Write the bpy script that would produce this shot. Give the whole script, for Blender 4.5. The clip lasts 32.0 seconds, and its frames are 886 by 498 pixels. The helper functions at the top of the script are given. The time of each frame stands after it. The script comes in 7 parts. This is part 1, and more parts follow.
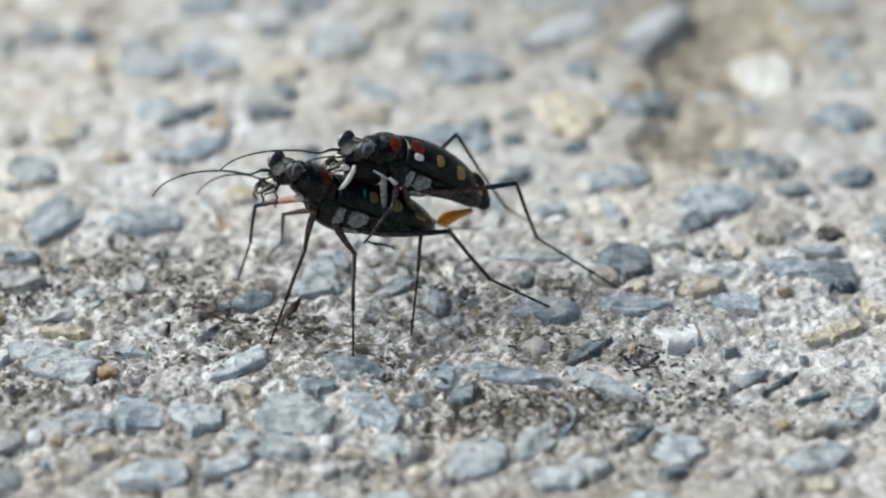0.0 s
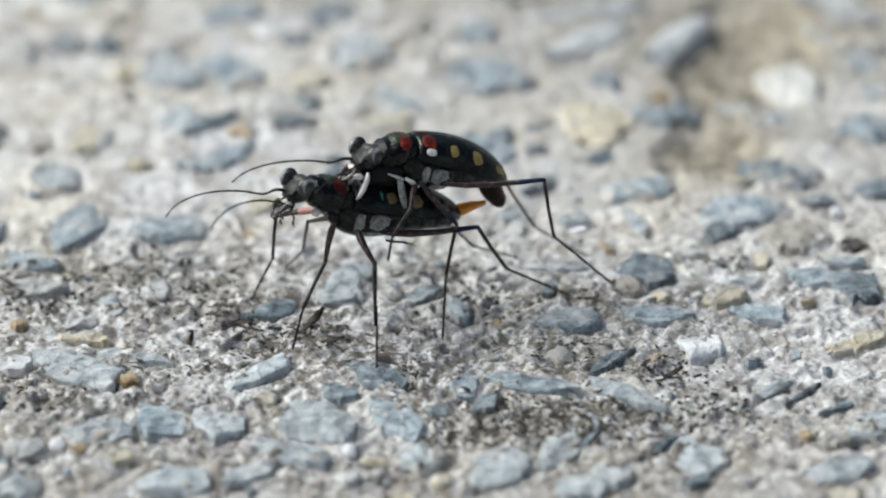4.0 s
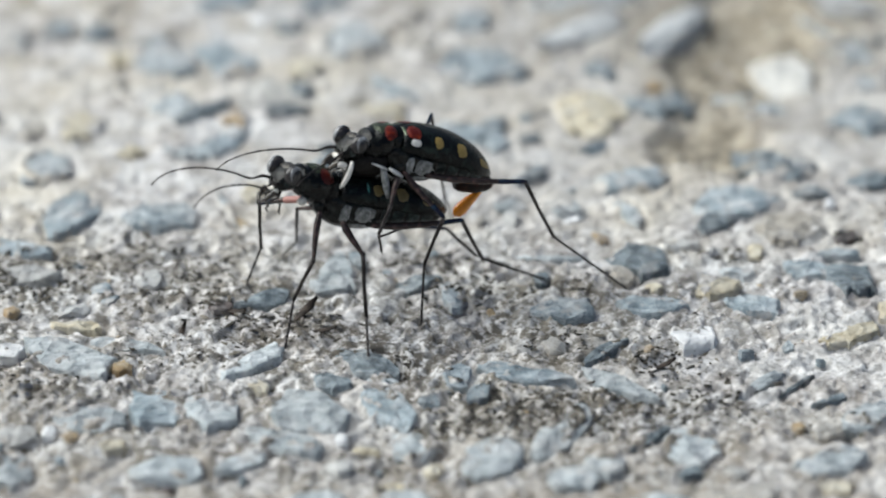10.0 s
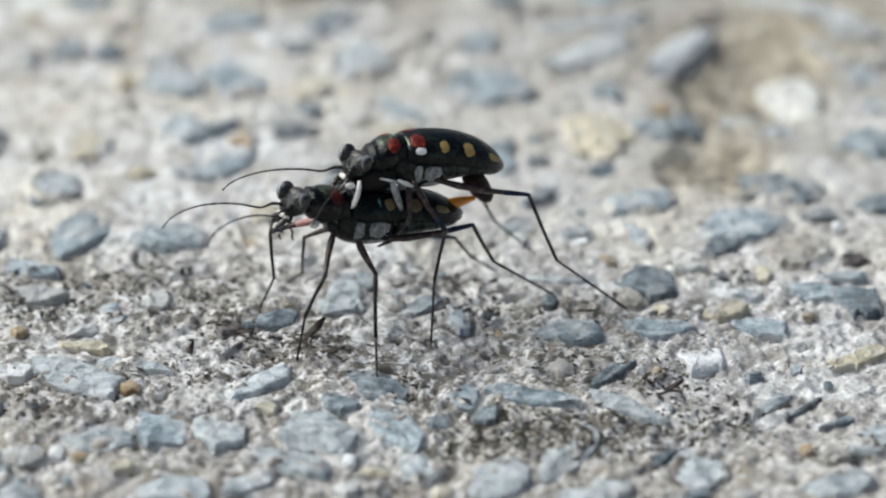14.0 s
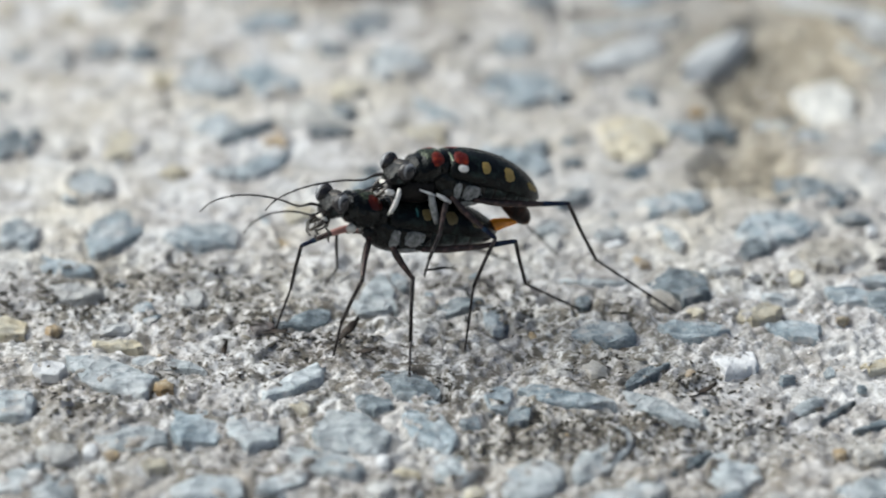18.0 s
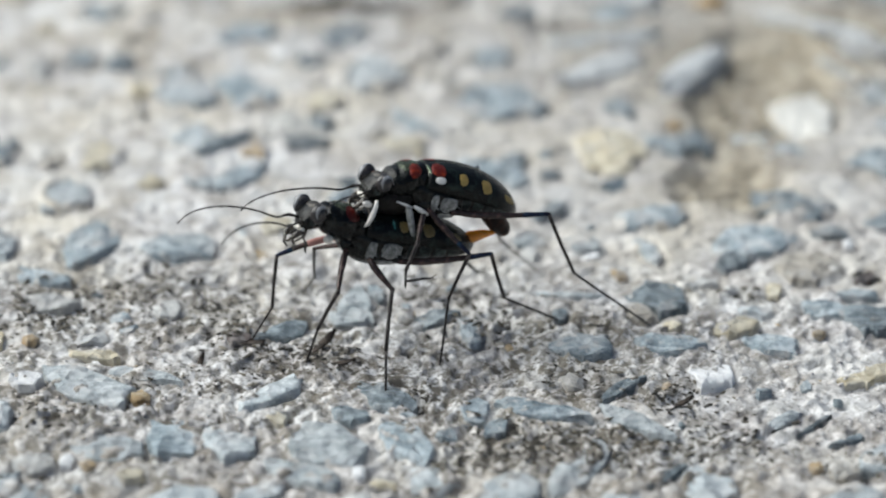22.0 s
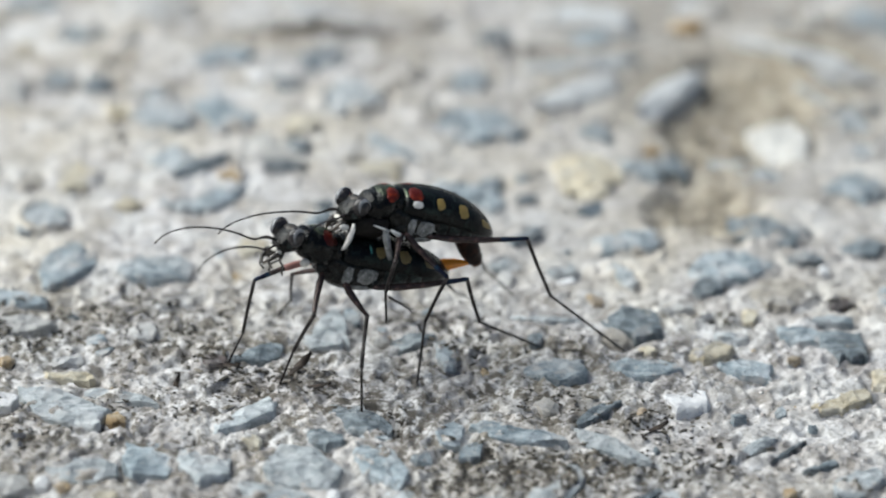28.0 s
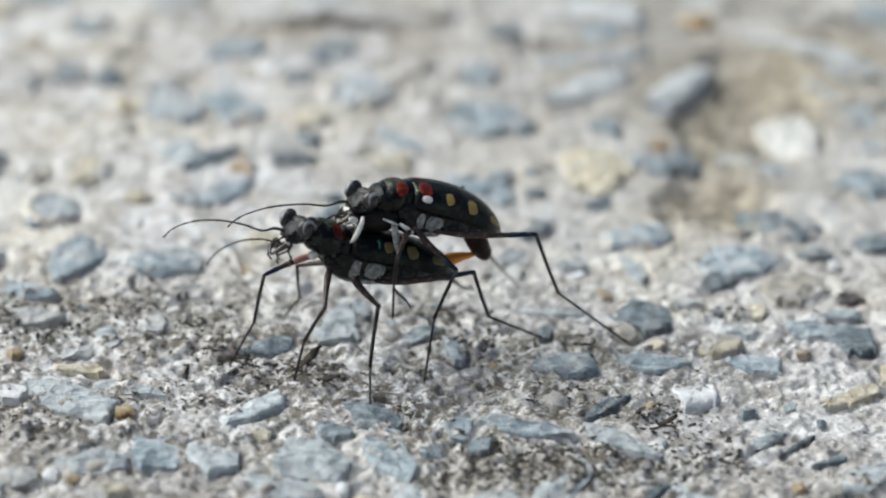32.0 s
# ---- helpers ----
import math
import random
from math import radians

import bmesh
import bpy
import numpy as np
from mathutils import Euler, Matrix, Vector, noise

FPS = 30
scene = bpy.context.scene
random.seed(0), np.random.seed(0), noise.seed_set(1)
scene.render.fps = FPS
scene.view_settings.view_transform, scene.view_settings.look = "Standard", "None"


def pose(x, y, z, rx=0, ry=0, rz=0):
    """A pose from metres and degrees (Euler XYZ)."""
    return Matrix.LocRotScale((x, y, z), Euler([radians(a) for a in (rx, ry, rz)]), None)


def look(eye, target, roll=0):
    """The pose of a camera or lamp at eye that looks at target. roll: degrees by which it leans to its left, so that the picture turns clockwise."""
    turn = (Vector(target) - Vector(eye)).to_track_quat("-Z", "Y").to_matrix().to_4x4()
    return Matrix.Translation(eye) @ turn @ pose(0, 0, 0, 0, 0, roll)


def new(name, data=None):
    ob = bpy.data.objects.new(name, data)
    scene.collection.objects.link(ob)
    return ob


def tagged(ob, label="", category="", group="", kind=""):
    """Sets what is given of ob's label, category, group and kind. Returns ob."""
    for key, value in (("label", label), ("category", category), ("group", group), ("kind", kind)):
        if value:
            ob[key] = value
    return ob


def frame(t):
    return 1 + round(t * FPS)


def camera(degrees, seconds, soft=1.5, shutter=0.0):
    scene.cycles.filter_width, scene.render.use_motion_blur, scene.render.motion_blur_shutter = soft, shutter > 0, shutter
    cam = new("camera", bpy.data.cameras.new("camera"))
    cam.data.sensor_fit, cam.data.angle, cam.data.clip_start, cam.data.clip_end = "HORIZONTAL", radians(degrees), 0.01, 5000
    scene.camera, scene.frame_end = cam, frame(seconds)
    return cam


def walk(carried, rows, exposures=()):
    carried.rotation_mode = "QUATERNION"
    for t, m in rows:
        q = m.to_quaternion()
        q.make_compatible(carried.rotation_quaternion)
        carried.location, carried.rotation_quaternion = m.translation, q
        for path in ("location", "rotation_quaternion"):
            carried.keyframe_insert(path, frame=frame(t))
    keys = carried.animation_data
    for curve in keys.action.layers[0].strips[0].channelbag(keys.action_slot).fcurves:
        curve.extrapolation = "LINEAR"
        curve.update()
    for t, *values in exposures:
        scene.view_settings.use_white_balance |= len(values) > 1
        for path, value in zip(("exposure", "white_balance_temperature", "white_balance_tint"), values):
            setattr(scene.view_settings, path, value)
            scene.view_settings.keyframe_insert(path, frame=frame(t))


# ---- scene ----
MM = 0.001


# ---- camera ----
def aim(x, y, z, yaw, tilt, roll):
    """A camera at x, y, z millimetres, looking along +y, turned by yaw and tilted down."""
    return pose(x * MM, y * MM, z * MM, 90 - tilt, 0, yaw) @ pose(0, 0, 0, 0, 0, roll)


cam = camera(12.0, 32.0, soft=2.1)
cam.data.dof.use_dof = True
cam.data.dof.focus_distance = 0.3225
cam.data.dof.aperture_fstop = 20.0
walk(cam, [
    (0, aim(0.72, -307.81, 143.85, -0.181, 25.147, -0.630)),
    (0.5, aim(0.51, -307.75, 143.60, -0.298, 25.245, -0.565)),
    (1, aim(0.58, -307.62, 143.56, -0.168, 25.300, -0.555)),
    (1.5, aim(0.44, -307.57, 143.69, -0.120, 25.455, -0.514)),
    (2, aim(0.43, -307.53, 143.59, -0.116, 25.456, -0.493)),
    (2.5, aim(0.53, -307.58, 143.72, 0.034, 25.463, -0.529)),
    (3, aim(0.30, -307.68, 143.57, 0.059, 24.941, -0.474)),
    (3.5, aim(0.43, -307.79, 143.43, 0.069, 24.942, -0.482)),
    (5.5, aim(0.09, -307.40, 143.29, 0.227, 24.951, -0.440)),
    (6, aim(0.13, -307.43, 143.53, 0.221, 24.907, -0.431)),
    (6.5, aim(0.40, -307.58, 143.57, 0.256, 24.820, -0.440)),
    (7, aim(0.20, -307.43, 143.39, 0.122, 24.804, -0.349)),
    (7.5, aim(0.19, -307.53, 143.00, -0.060, 24.947, -0.240)),
    (8, aim(0.16, -307.34, 143.48, -0.066, 25.244, -0.204)),
    (8.5, aim(0.24, -307.45, 143.41, 0.021, 25.199, -0.188)),
    (9, aim(0.29, -307.39, 143.54, 0.000, 25.238, -0.176)),
    (9.5, aim(0.04, -307.45, 143.41, -0.112, 25.001, -0.061)),
    (10, aim(0.18, -307.30, 143.51, -0.032, 25.137, -0.120)),
    (10.5, aim(0.02, -307.40, 143.66, -0.036, 25.051, -0.105)),
    (11, aim(-0.05, -307.24, 143.24, -0.052, 25.269, -0.057)),
    (11.5, aim(0.06, -307.46, 143.24, -0.107, 25.106, -0.016)),
    (12, aim(-0.02, -307.42, 143.58, -0.107, 25.259, 0.028)),
    (12.5, aim(-0.04, -307.46, 143.36, -0.046, 24.984, 0.029)),
    (13, aim(0.00, -307.41, 143.35, 0.000, 25.000, -0.000)),
    (13.5, aim(0.00, -307.42, 143.51, 0.030, 24.800, 0.014)),
    (14, aim(-0.29, -307.33, 143.44, -0.003, 24.838, 0.089)),
    (14.5, aim(-0.17, -307.36, 143.66, 0.151, 24.855, 0.021)),
    (16.5, aim(-0.48, -307.44, 143.48, 0.485, 24.853, 0.084)),
    (17, aim(-0.54, -307.42, 143.32, 0.382, 24.839, 0.174)),
    (17.5, aim(-0.38, -307.37, 143.52, 0.452, 24.859, 0.189)),
    (18, aim(-0.88, -307.56, 143.29, 0.396, 24.781, 0.284)),
    (18.5, aim(-0.67, -307.44, 143.17, 0.571, 24.762, 0.229)),
    (19, aim(-0.54, -307.29, 143.16, 0.588, 24.668, 0.264)),
    (19.5, aim(-0.50, -307.61, 143.32, 0.500, 24.625, 0.333)),
    (20, aim(-0.50, -307.67, 143.38, 0.345, 24.544, 0.412)),
    (20.5, aim(-0.38, -307.68, 143.48, 0.317, 24.522, 0.446)),
    (21, aim(-0.67, -307.75, 143.56, 0.104, 24.478, 0.614)),
    (21.5, aim(-0.58, -307.56, 143.33, 0.134, 24.561, 0.641)),
    (22, aim(-1.00, -307.65, 143.43, 0.035, 24.632, 0.728)),
    (22.5, aim(-0.76, -307.44, 143.36, 0.134, 24.634, 0.719)),
    (23, aim(-0.83, -307.47, 143.34, 0.142, 24.631, 0.770)),
    (23.5, aim(-0.79, -307.45, 143.63, 0.105, 24.631, 0.821)),
    (24, aim(-0.96, -307.71, 143.33, 0.095, 24.481, 0.863)),
    (24.5, aim(-0.70, -307.76, 143.65, 0.126, 24.283, 0.892)),
    (25, aim(-0.61, -307.87, 143.57, 0.059, 24.218, 0.913)),
    (25.5, aim(-0.75, -307.89, 143.60, -0.099, 24.201, 1.023)),
    (27.5, aim(-1.01, -307.89, 143.60, -0.312, 24.226, 1.250)),
    (28, aim(-0.91, -307.89, 143.66, -0.297, 24.319, 1.218)),
    (28.5, aim(-0.97, -307.79, 143.39, -0.258, 24.349, 1.219)),
    (29, aim(-1.25, -307.78, 143.18, -0.258, 24.404, 1.278)),
    (29.5, aim(-0.69, -307.61, 143.53, -0.100, 24.663, 1.217)),
    (30, aim(-1.43, -307.88, 143.49, -0.204, 24.587, 1.313)),
    (30.5, aim(-0.78, -307.88, 143.61, -0.042, 24.477, 1.278)),
    (31, aim(-0.57, -307.97, 143.55, -0.047, 24.305, 1.339)),
    (31.5, aim(-1.00, -308.02, 143.73, -0.158, 24.340, 1.394)),
    (32, aim(-1.08, -308.03, 143.46, -0.191, 24.373, 1.380)),
], exposures=[(0, 0.0), (32, 0.0)])

# ---- light ----
SUN_HEIGHT, SUN_TURN = 46, -78  # degrees; turned from +y towards -x
world = bpy.data.worlds.new("sky")
world.use_nodes = True
scene.world = world
sky = world.node_tree.nodes.new("ShaderNodeTexSky")
sky.sky_type, sky.sun_disc = "NISHITA", False
sky.sun_elevation, sky.sun_rotation = radians(SUN_HEIGHT), radians(SUN_TURN)
sky.air_density, sky.dust_density, sky.ozone_density = 1.0, 3.0, 1.0
world.node_tree.nodes["Background"].inputs[1].default_value = 0.075
world.node_tree.links.new(sky.outputs[0], world.node_tree.nodes["Background"].inputs[0])
sun = new("sun", bpy.data.lights.new("sun", "SUN"))
sun.data.energy, sun.data.angle, sun.data.color = 4.4, radians(66), (0.955, 1.0, 0.975)
sun.matrix_world = look((math.sin(radians(SUN_TURN)) * math.cos(radians(SUN_HEIGHT)), math.cos(radians(SUN_TURN)) * math.cos(radians(SUN_HEIGHT)), math.sin(radians(SUN_HEIGHT))), (0, 0, 0))


# ---- materials ----
class Nodes:
    """A node material under construction."""

    def __init__(self, name):
        self.mat = bpy.data.materials.new(name)
        self.mat.use_nodes = True
        self.tree = self.mat.node_tree
        self.bsdf = self.tree.nodes["Principled BSDF"]
        self.where = self.tree.nodes.new("ShaderNodeTexCoord").outputs["Object"]

    def link(self, a, b):
        self.tree.links.new(a, b)

    def noise(self, scale, detail=4.0, rough=0.6, seed=0.0):
        n = self.tree.nodes.new("ShaderNodeTexNoise")
        n.noise_dimensions = "4D"
        n.inputs["Scale"].default_value, n.inputs["Detail"].default_value = scale, detail
        n.inputs["Roughness"].default_value, n.inputs["W"].default_value = rough, seed
        self.link(self.where, n.inputs["Vector"])
        return n.outputs["Fac"]

    def cells(self, scale, feature="F1"):
        n = self.tree.nodes.new("ShaderNodeTexVoronoi")
        n.feature = feature
        n.inputs["Scale"].default_value = scale
        self.link(self.where, n.inputs["Vector"])
        return n.outputs["Distance"]

    def ramp(self, fac, *stops):
        n = self.tree.nodes.new("ShaderNodeValToRGB")
        while len(n.color_ramp.elements) < len(stops):
            n.color_ramp.elements.new(0.5)
        for el, (at, colour) in zip(n.color_ramp.elements, stops):
            el.position, el.color = at, (*colour, 1)
        self.link(fac, n.inputs[0])
        return n.outputs[0]

    def mix(self, fac, a, b, mode="MIX"):
        n = self.tree.nodes.new("ShaderNodeMix")
        n.data_type, n.blend_type = "RGBA", mode
        for value, socket in ((fac, n.inputs[0]), (a, n.inputs[6]), (b, n.inputs[7])):
            if isinstance(value, (int, float)):
                socket.default_value = value
            elif isinstance(value, tuple):
                socket.default_value = (*value, 1)
            else:
                self.link(value, socket)
        return n.outputs[2]

    def bump(self, height, strength, distance, after=None):
        n = self.tree.nodes.new("ShaderNodeBump")
        n.inputs["Strength"].default_value, n.inputs["Distance"].default_value = strength, distance
        self.link(height, n.inputs["Height"])
        if after:
            self.link(after, n.inputs["Normal"])
        return n.outputs[0]

    def done(self, colour, rough, normal=None, metal=0.0, **more):
        for value, name in ((colour, "Base Color"), (rough, "Roughness"), (metal, "Metallic"), (normal, "Normal")):
            if value is None:
                continue
            if isinstance(value, tuple):
                self.bsdf.inputs[name].default_value = (*value, 1)
            elif isinstance(value, (int, float)):
                self.bsdf.inputs[name].default_value = value
            else:
                self.link(value, self.bsdf.inputs[name])
        for name, value in more.items():
            self.bsdf.inputs[name.replace("_", " ")].default_value = value
        return self.mat


def grey(v):
    return (v, v, v)


def concrete_material():
    m = Nodes("weathered_concrete")
    base = m.ramp(m.noise(520, 4, 0.6), (0.34, (0.29, 0.27, 0.258)), (0.45, (0.46, 0.442, 0.435)), (0.6, (0.725, 0.715, 0.715)))
    warm = m.ramp(m.noise(75, 4, 0.6, 3), (0.45, grey(0)), (0.66, grey(0.75)))
    pale = m.ramp(m.noise(150, 4, 0.6, 15), (0.46, grey(0)), (0.6, grey(0.75)))
    base = m.mix(pale, base, (0.765, 0.77, 0.77))
    # a dirty strip, 30 mm wide, where the skin of the mortar has worn off
    axis = m.tree.nodes.new("ShaderNodeSeparateXYZ")
    m.link(m.where, axis.inputs[0])
    shift = m.tree.nodes.new("ShaderNodeMath")
    shift.operation, shift.inputs[1].default_value = "MULTIPLY_ADD", 0.02
    m.link(m.noise(60, 4, 0.6, 21), shift.inputs[0])
    m.link(axis.outputs[1], shift.inputs[2])
    scaled = m.tree.nodes.new("ShaderNodeMath")
    scaled.operation, scaled.inputs[1].default_value, scaled.inputs[2].default_value = "MULTIPLY_ADD", 8.0, 0.5
    m.link(shift.outputs[0], scaled.inputs[0])
    strip = m.ramp(scaled.outputs[0], (0.0, grey(0.3)), (0.1, grey(0.4)), (0.22, grey(0.95)), (0.31, grey(1)), (0.52, grey(1)), (0.66, grey(0.14)))
    patch = m.ramp(m.noise(75, 5, 0.6, 8), (0.38, grey(0.45)), (0.52, grey(1)))
    across = m.tree.nodes.new("ShaderNodeMath")
    across.operation, across.inputs[1].default_value, across.inputs[2].default_value = "MULTIPLY_ADD", 12.5, 0.5
    m.link(axis.outputs[0], across.inputs[0])
    clean = m.ramp(across.outputs[0], (0.0, grey(0.6)), (0.1, grey(0.88)), (0.28, grey(0.92)), (0.42, grey(1)), (0.68, grey(1)), (0.85, grey(0.45)))
    where = m.mix(1.0, m.mix(1.0, strip, patch, "MULTIPLY"), clean, "MULTIPLY")
    clump = m.ramp(m.noise(270, 5, 0.65, 44), (0.4, grey(0.3)), (0.54, grey(1)))
    where = m.mix(1.0, where, clump, "MULTIPLY")
    # dirt that also paints the shade in gaps between the crumbs
    dirt_and_shade = m.ramp(m.noise(1050, 5, 0.62, 5), (0.435, grey(0)), (0.525, grey(0.94)))
    base = m.mix(m.mix(1.0, dirt_and_shade, where, "MULTIPLY"), base, (0.075, 0.063, 0.048))
    bare = m.ramp(scaled.outputs[0], (0.1, grey(0.5)), (0.25, grey(0.22)), (0.5, grey(0.22)), (0.62, grey(0.6)))
    base = m.mix(m.mix(1.0, warm, bare, "MULTIPLY"), base, (0.72, 0.64, 0.48))
    # brown blotches, stronger towards the far side
    beyond = m.ramp(scaled.outputs[0], (0.52, grey(0)), (0.64, grey(0.3)), (0.82, grey(0.3)), (0.98, grey(0.75)))
    brown_blotch = m.ramp(m.noise(190, 5, 0.65, 17), (0.46, grey(0)), (0.58, grey(0.9)))
    base = m.mix(m.mix(1.0, brown_blotch, beyond, "MULTIPLY"), base, (0.30, 0.255, 0.195))
    # thin brown wash on the far mortar, thickest beside the hollow
    distant = m.ramp(scaled.outputs[0], (0.56, grey(0)), (0.68, grey(0.6)), (0.94, grey(1)))
    beside = m.ramp(across.outputs[0], (0.2, grey(0.05)), (0.5, grey(0.35)), (0.75, grey(1)))
    wash = m.ramp(m.noise(85, 5, 0.65, 27), (0.38, grey(0.3)), (0.58, grey(0.95)))
    base = m.mix(m.mix(1.0, m.mix(1.0, distant, beside, "MULTIPLY"), wash, "MULTIPLY"), base, (0.35, 0.325, 0.29))
    # earth washed between the near stones
    front = m.ramp(scaled.outputs[0], (0.1, grey(0.85)), (0.24, grey(0.6)), (0.38, grey(0.12)), (0.5, grey(0)))
    silt = m.ramp(m.noise(240, 5, 0.65, 51), (0.42, grey(0.1)), (0.56, grey(0.9)))
    base = m.mix(m.mix(1.0, front, silt, "MULTIPLY"), base, (0.31, 0.265, 0.21))
    # hollows stained tan by soil; the second also paints in a shadow gap
    for x, y, wide, deep, seed in ((26, 41, 16, 28, 31.0), (23, 20, 11, 13, 33.0), (34, 51, 15, 16, 37.0)):
        place = m.tree.nodes.new("ShaderNodeMapping")
        place.vector_type = "TEXTURE"
        place.inputs["Location"].default_value = (x * MM, y * MM, 0)
        place.inputs["Scale"].default_value = (wide * MM, deep * MM, 1)
        m.link(m.where, place.inputs[0])
        far = m.tree.nodes.new("ShaderNodeVectorMath")
        far.operation = "LENGTH"
        m.link(place.outputs[0], far.inputs[0])
        edge = m.tree.nodes.new("ShaderNodeMath")
        edge.operation, edge.inputs[1].default_value = "MULTIPLY_ADD", 0.7
        m.link(m.noise(140, 5, 0.65, seed), edge.inputs[0])
        m.link(far.outputs["Value"], edge.inputs[2])
        stain_and_gap = m.ramp(edge.outputs[0], (0.0, grey(0.9)), (0.7, grey(0.85)), (1.0, grey(0)))
        soil = m.ramp(m.noise(420, 5, 0.7, seed + 1), (0.38, (0.15, 0.125, 0.09)), (0.52, (0.36, 0.315, 0.24)), (0.66, (0.56, 0.51, 0.42)))
        base = m.mix(stain_and_gap, base, soil)
    # dark specks, painted in also for small shaded pits
    specks = m.ramp(m.noise(2300, 4, 0.6, 9), (0.51, grey(0)), (0.58, grey(0.85)))
    loose = m.mix(0.5, m.ramp(m.noise(110, 5, 0.62, 41), (0.4, grey(0.3)), (0.6, grey(1))), where)
    base = m.mix(m.mix(1.0, specks, loose, "MULTIPLY"), base, (0.085, 0.075, 0.058))
    # away from the worn patch the slab goes on evenly blotched
    reach = m.tree.nodes.new("ShaderNodeVectorMath")
    reach.operation = "LENGTH"
    m.link(m.where, reach.inputs[0])
    plain = m.ramp(m.noise(9, 7, 0.7, 61), (0.35, (0.36, 0.335, 0.30)), (0.5, (0.53, 0.515, 0.49)), (0.65, (0.67, 0.66, 0.645)))
    plain = m.mix(m.ramp(m.noise(140, 6, 0.7, 63), (0.5, grey(0)), (0.6, grey(0.7))), plain, (0.34, 0.36, 0.37))
    base = m.mix(m.ramp(reach.outputs["Value"], (0.095, grey(0)), (0.17, grey(1))), base, plain)
    n = m.bump(m.noise(1300, 5, 0.7, 2), 1.0, 0.00016)
    return m.done(base, 0.92, m.bump(m.noise(7000, 3, 0.6, 4), 0.6, 0.0001, n))


def stone_material(name, dark, mid, light, rough=0.62, dusty=0.8):
    m = Nodes(name)
    info = m.tree.nodes.new("ShaderNodeObjectInfo").outputs["Random"]
    shift = m.tree.nodes.new("ShaderNodeVectorMath")
    shift.operation, shift.inputs[1].default_value = "MULTIPLY_ADD", (3.1, 5.3, 1.7)
    m.link(info, shift.inputs[0])
    m.link(m.where, shift.inputs[2])
    m.where = shift.outputs[0]
    coat = m.ramp(m.noise(620, 7, 0.78), (0.36, dark), (0.5, mid), (0.64, light))
    plain = m.where
    squeeze = m.tree.nodes.new("ShaderNodeMapping")
    squeeze.inputs["Scale"].default_value = (0.3, 1.0, 1.0)
    squeeze.inputs["Rotation"].default_value = (0.2, 0.1, 0.5)
    m.link(plain, squeeze.inputs[0])
    m.where = squeeze.outputs[0]
    vein = m.ramp(m.noise(1300, 6, 0.75, 6), (0.52, grey(0)), (0.6, grey(0.85)))
    seam = m.ramp(m.noise(800, 6, 0.75, 12), (0.53, grey(0)), (0.62, grey(0.85)))
    m.where = plain
    coat = m.mix(vein, coat, tuple(min(0.9, c * 1.06) for c in light))
    coat = m.mix(seam, coat, dark)
    dust = m.ramp(m.noise(230, 7, 0.78, 2), (0.48, grey(0)), (0.64, grey(dusty)))
    coat = m.mix(dust, coat, (0.60, 0.61, 0.61))
    film = m.ramp(m.noise(330, 6, 0.68, 14), (0.56, grey(0)), (0.62, grey(min(0.9, dusty))))
    coat = m.mix(film, coat, (0.54, 0.525, 0.51))
    specks = m.ramp(m.noise(4200, 2, 0.5, 9), (0.64, grey(0)), (0.7, grey(0.7)))
    coat = m.mix(specks, coat, tuple(c * 0.35 for c in dark))
    tone = m.ramp(info, (0.0, grey(0.8)), (1.0, grey(1.07)))
    coat = m.mix(1.0, coat, tone, "MULTIPLY")
    n = m.bump(m.cells(700), 0.9, 0.0007)
    n = m.bump(m.noise(800, 6, 0.75, 3), 0.9, 0.0006, n)
    return m.done(coat, rough, m.bump(m.noise(5000, 3, 0.6, 4), 0.5, 0.00008, n))


def cuticle_material(name, colour, rough, metal=0.0, grain=14000, depth=0.00002, tint=None, shine=0.26, blotch=1400):
    m = Nodes(name)
    lift = tint or tuple(min(1, c * 2.2 + 0.004) for c in colour)
    coat = m.mix(m.ramp(m.noise(blotch, 5, 0.65), (0.48, grey(0)), (0.7, grey(0.9))), colour, lift)
    return m.done(coat, rough, m.bump(m.cells(grain), 0.5, depth), metal, Specular_IOR_Level=shine)


def pale_material(name, colour, rough=0.5):
    m = Nodes(name)
    coat = m.mix(m.ramp(m.noise(3000, 4, 0.6), (0.35, grey(0)), (0.7, grey(0.8))), colour, tuple(c * 0.62 for c in colour))
    return m.done(coat, rough, m.bump(m.noise(9000, 3), 0.4, 0.00003))


def hair_material():
    m = Nodes("grey_pubescence")
    squeeze = m.tree.nodes.new("ShaderNodeMapping")
    squeeze.inputs["Scale"].default_value = (1.0, 0.8, 0.7)
    m.link(m.where, squeeze.inputs[0])
    m.where = squeeze.outputs[0]
    fine = m.ramp(m.noise(2600, 4, 0.6), (0.34, (0.09, 0.094, 0.092)), (0.5, (0.21, 0.215, 0.21)), (0.68, (0.42, 0.425, 0.42)))
    gaps = m.ramp(m.noise(900, 3, 0.6, 4), (0.3, grey(0)), (0.52, grey(1)))
    return m.done(m.mix(gaps, (0.045, 0.05, 0.048), fine), 0.42, m.bump(m.noise(9000, 3), 0.5, 0.00003))


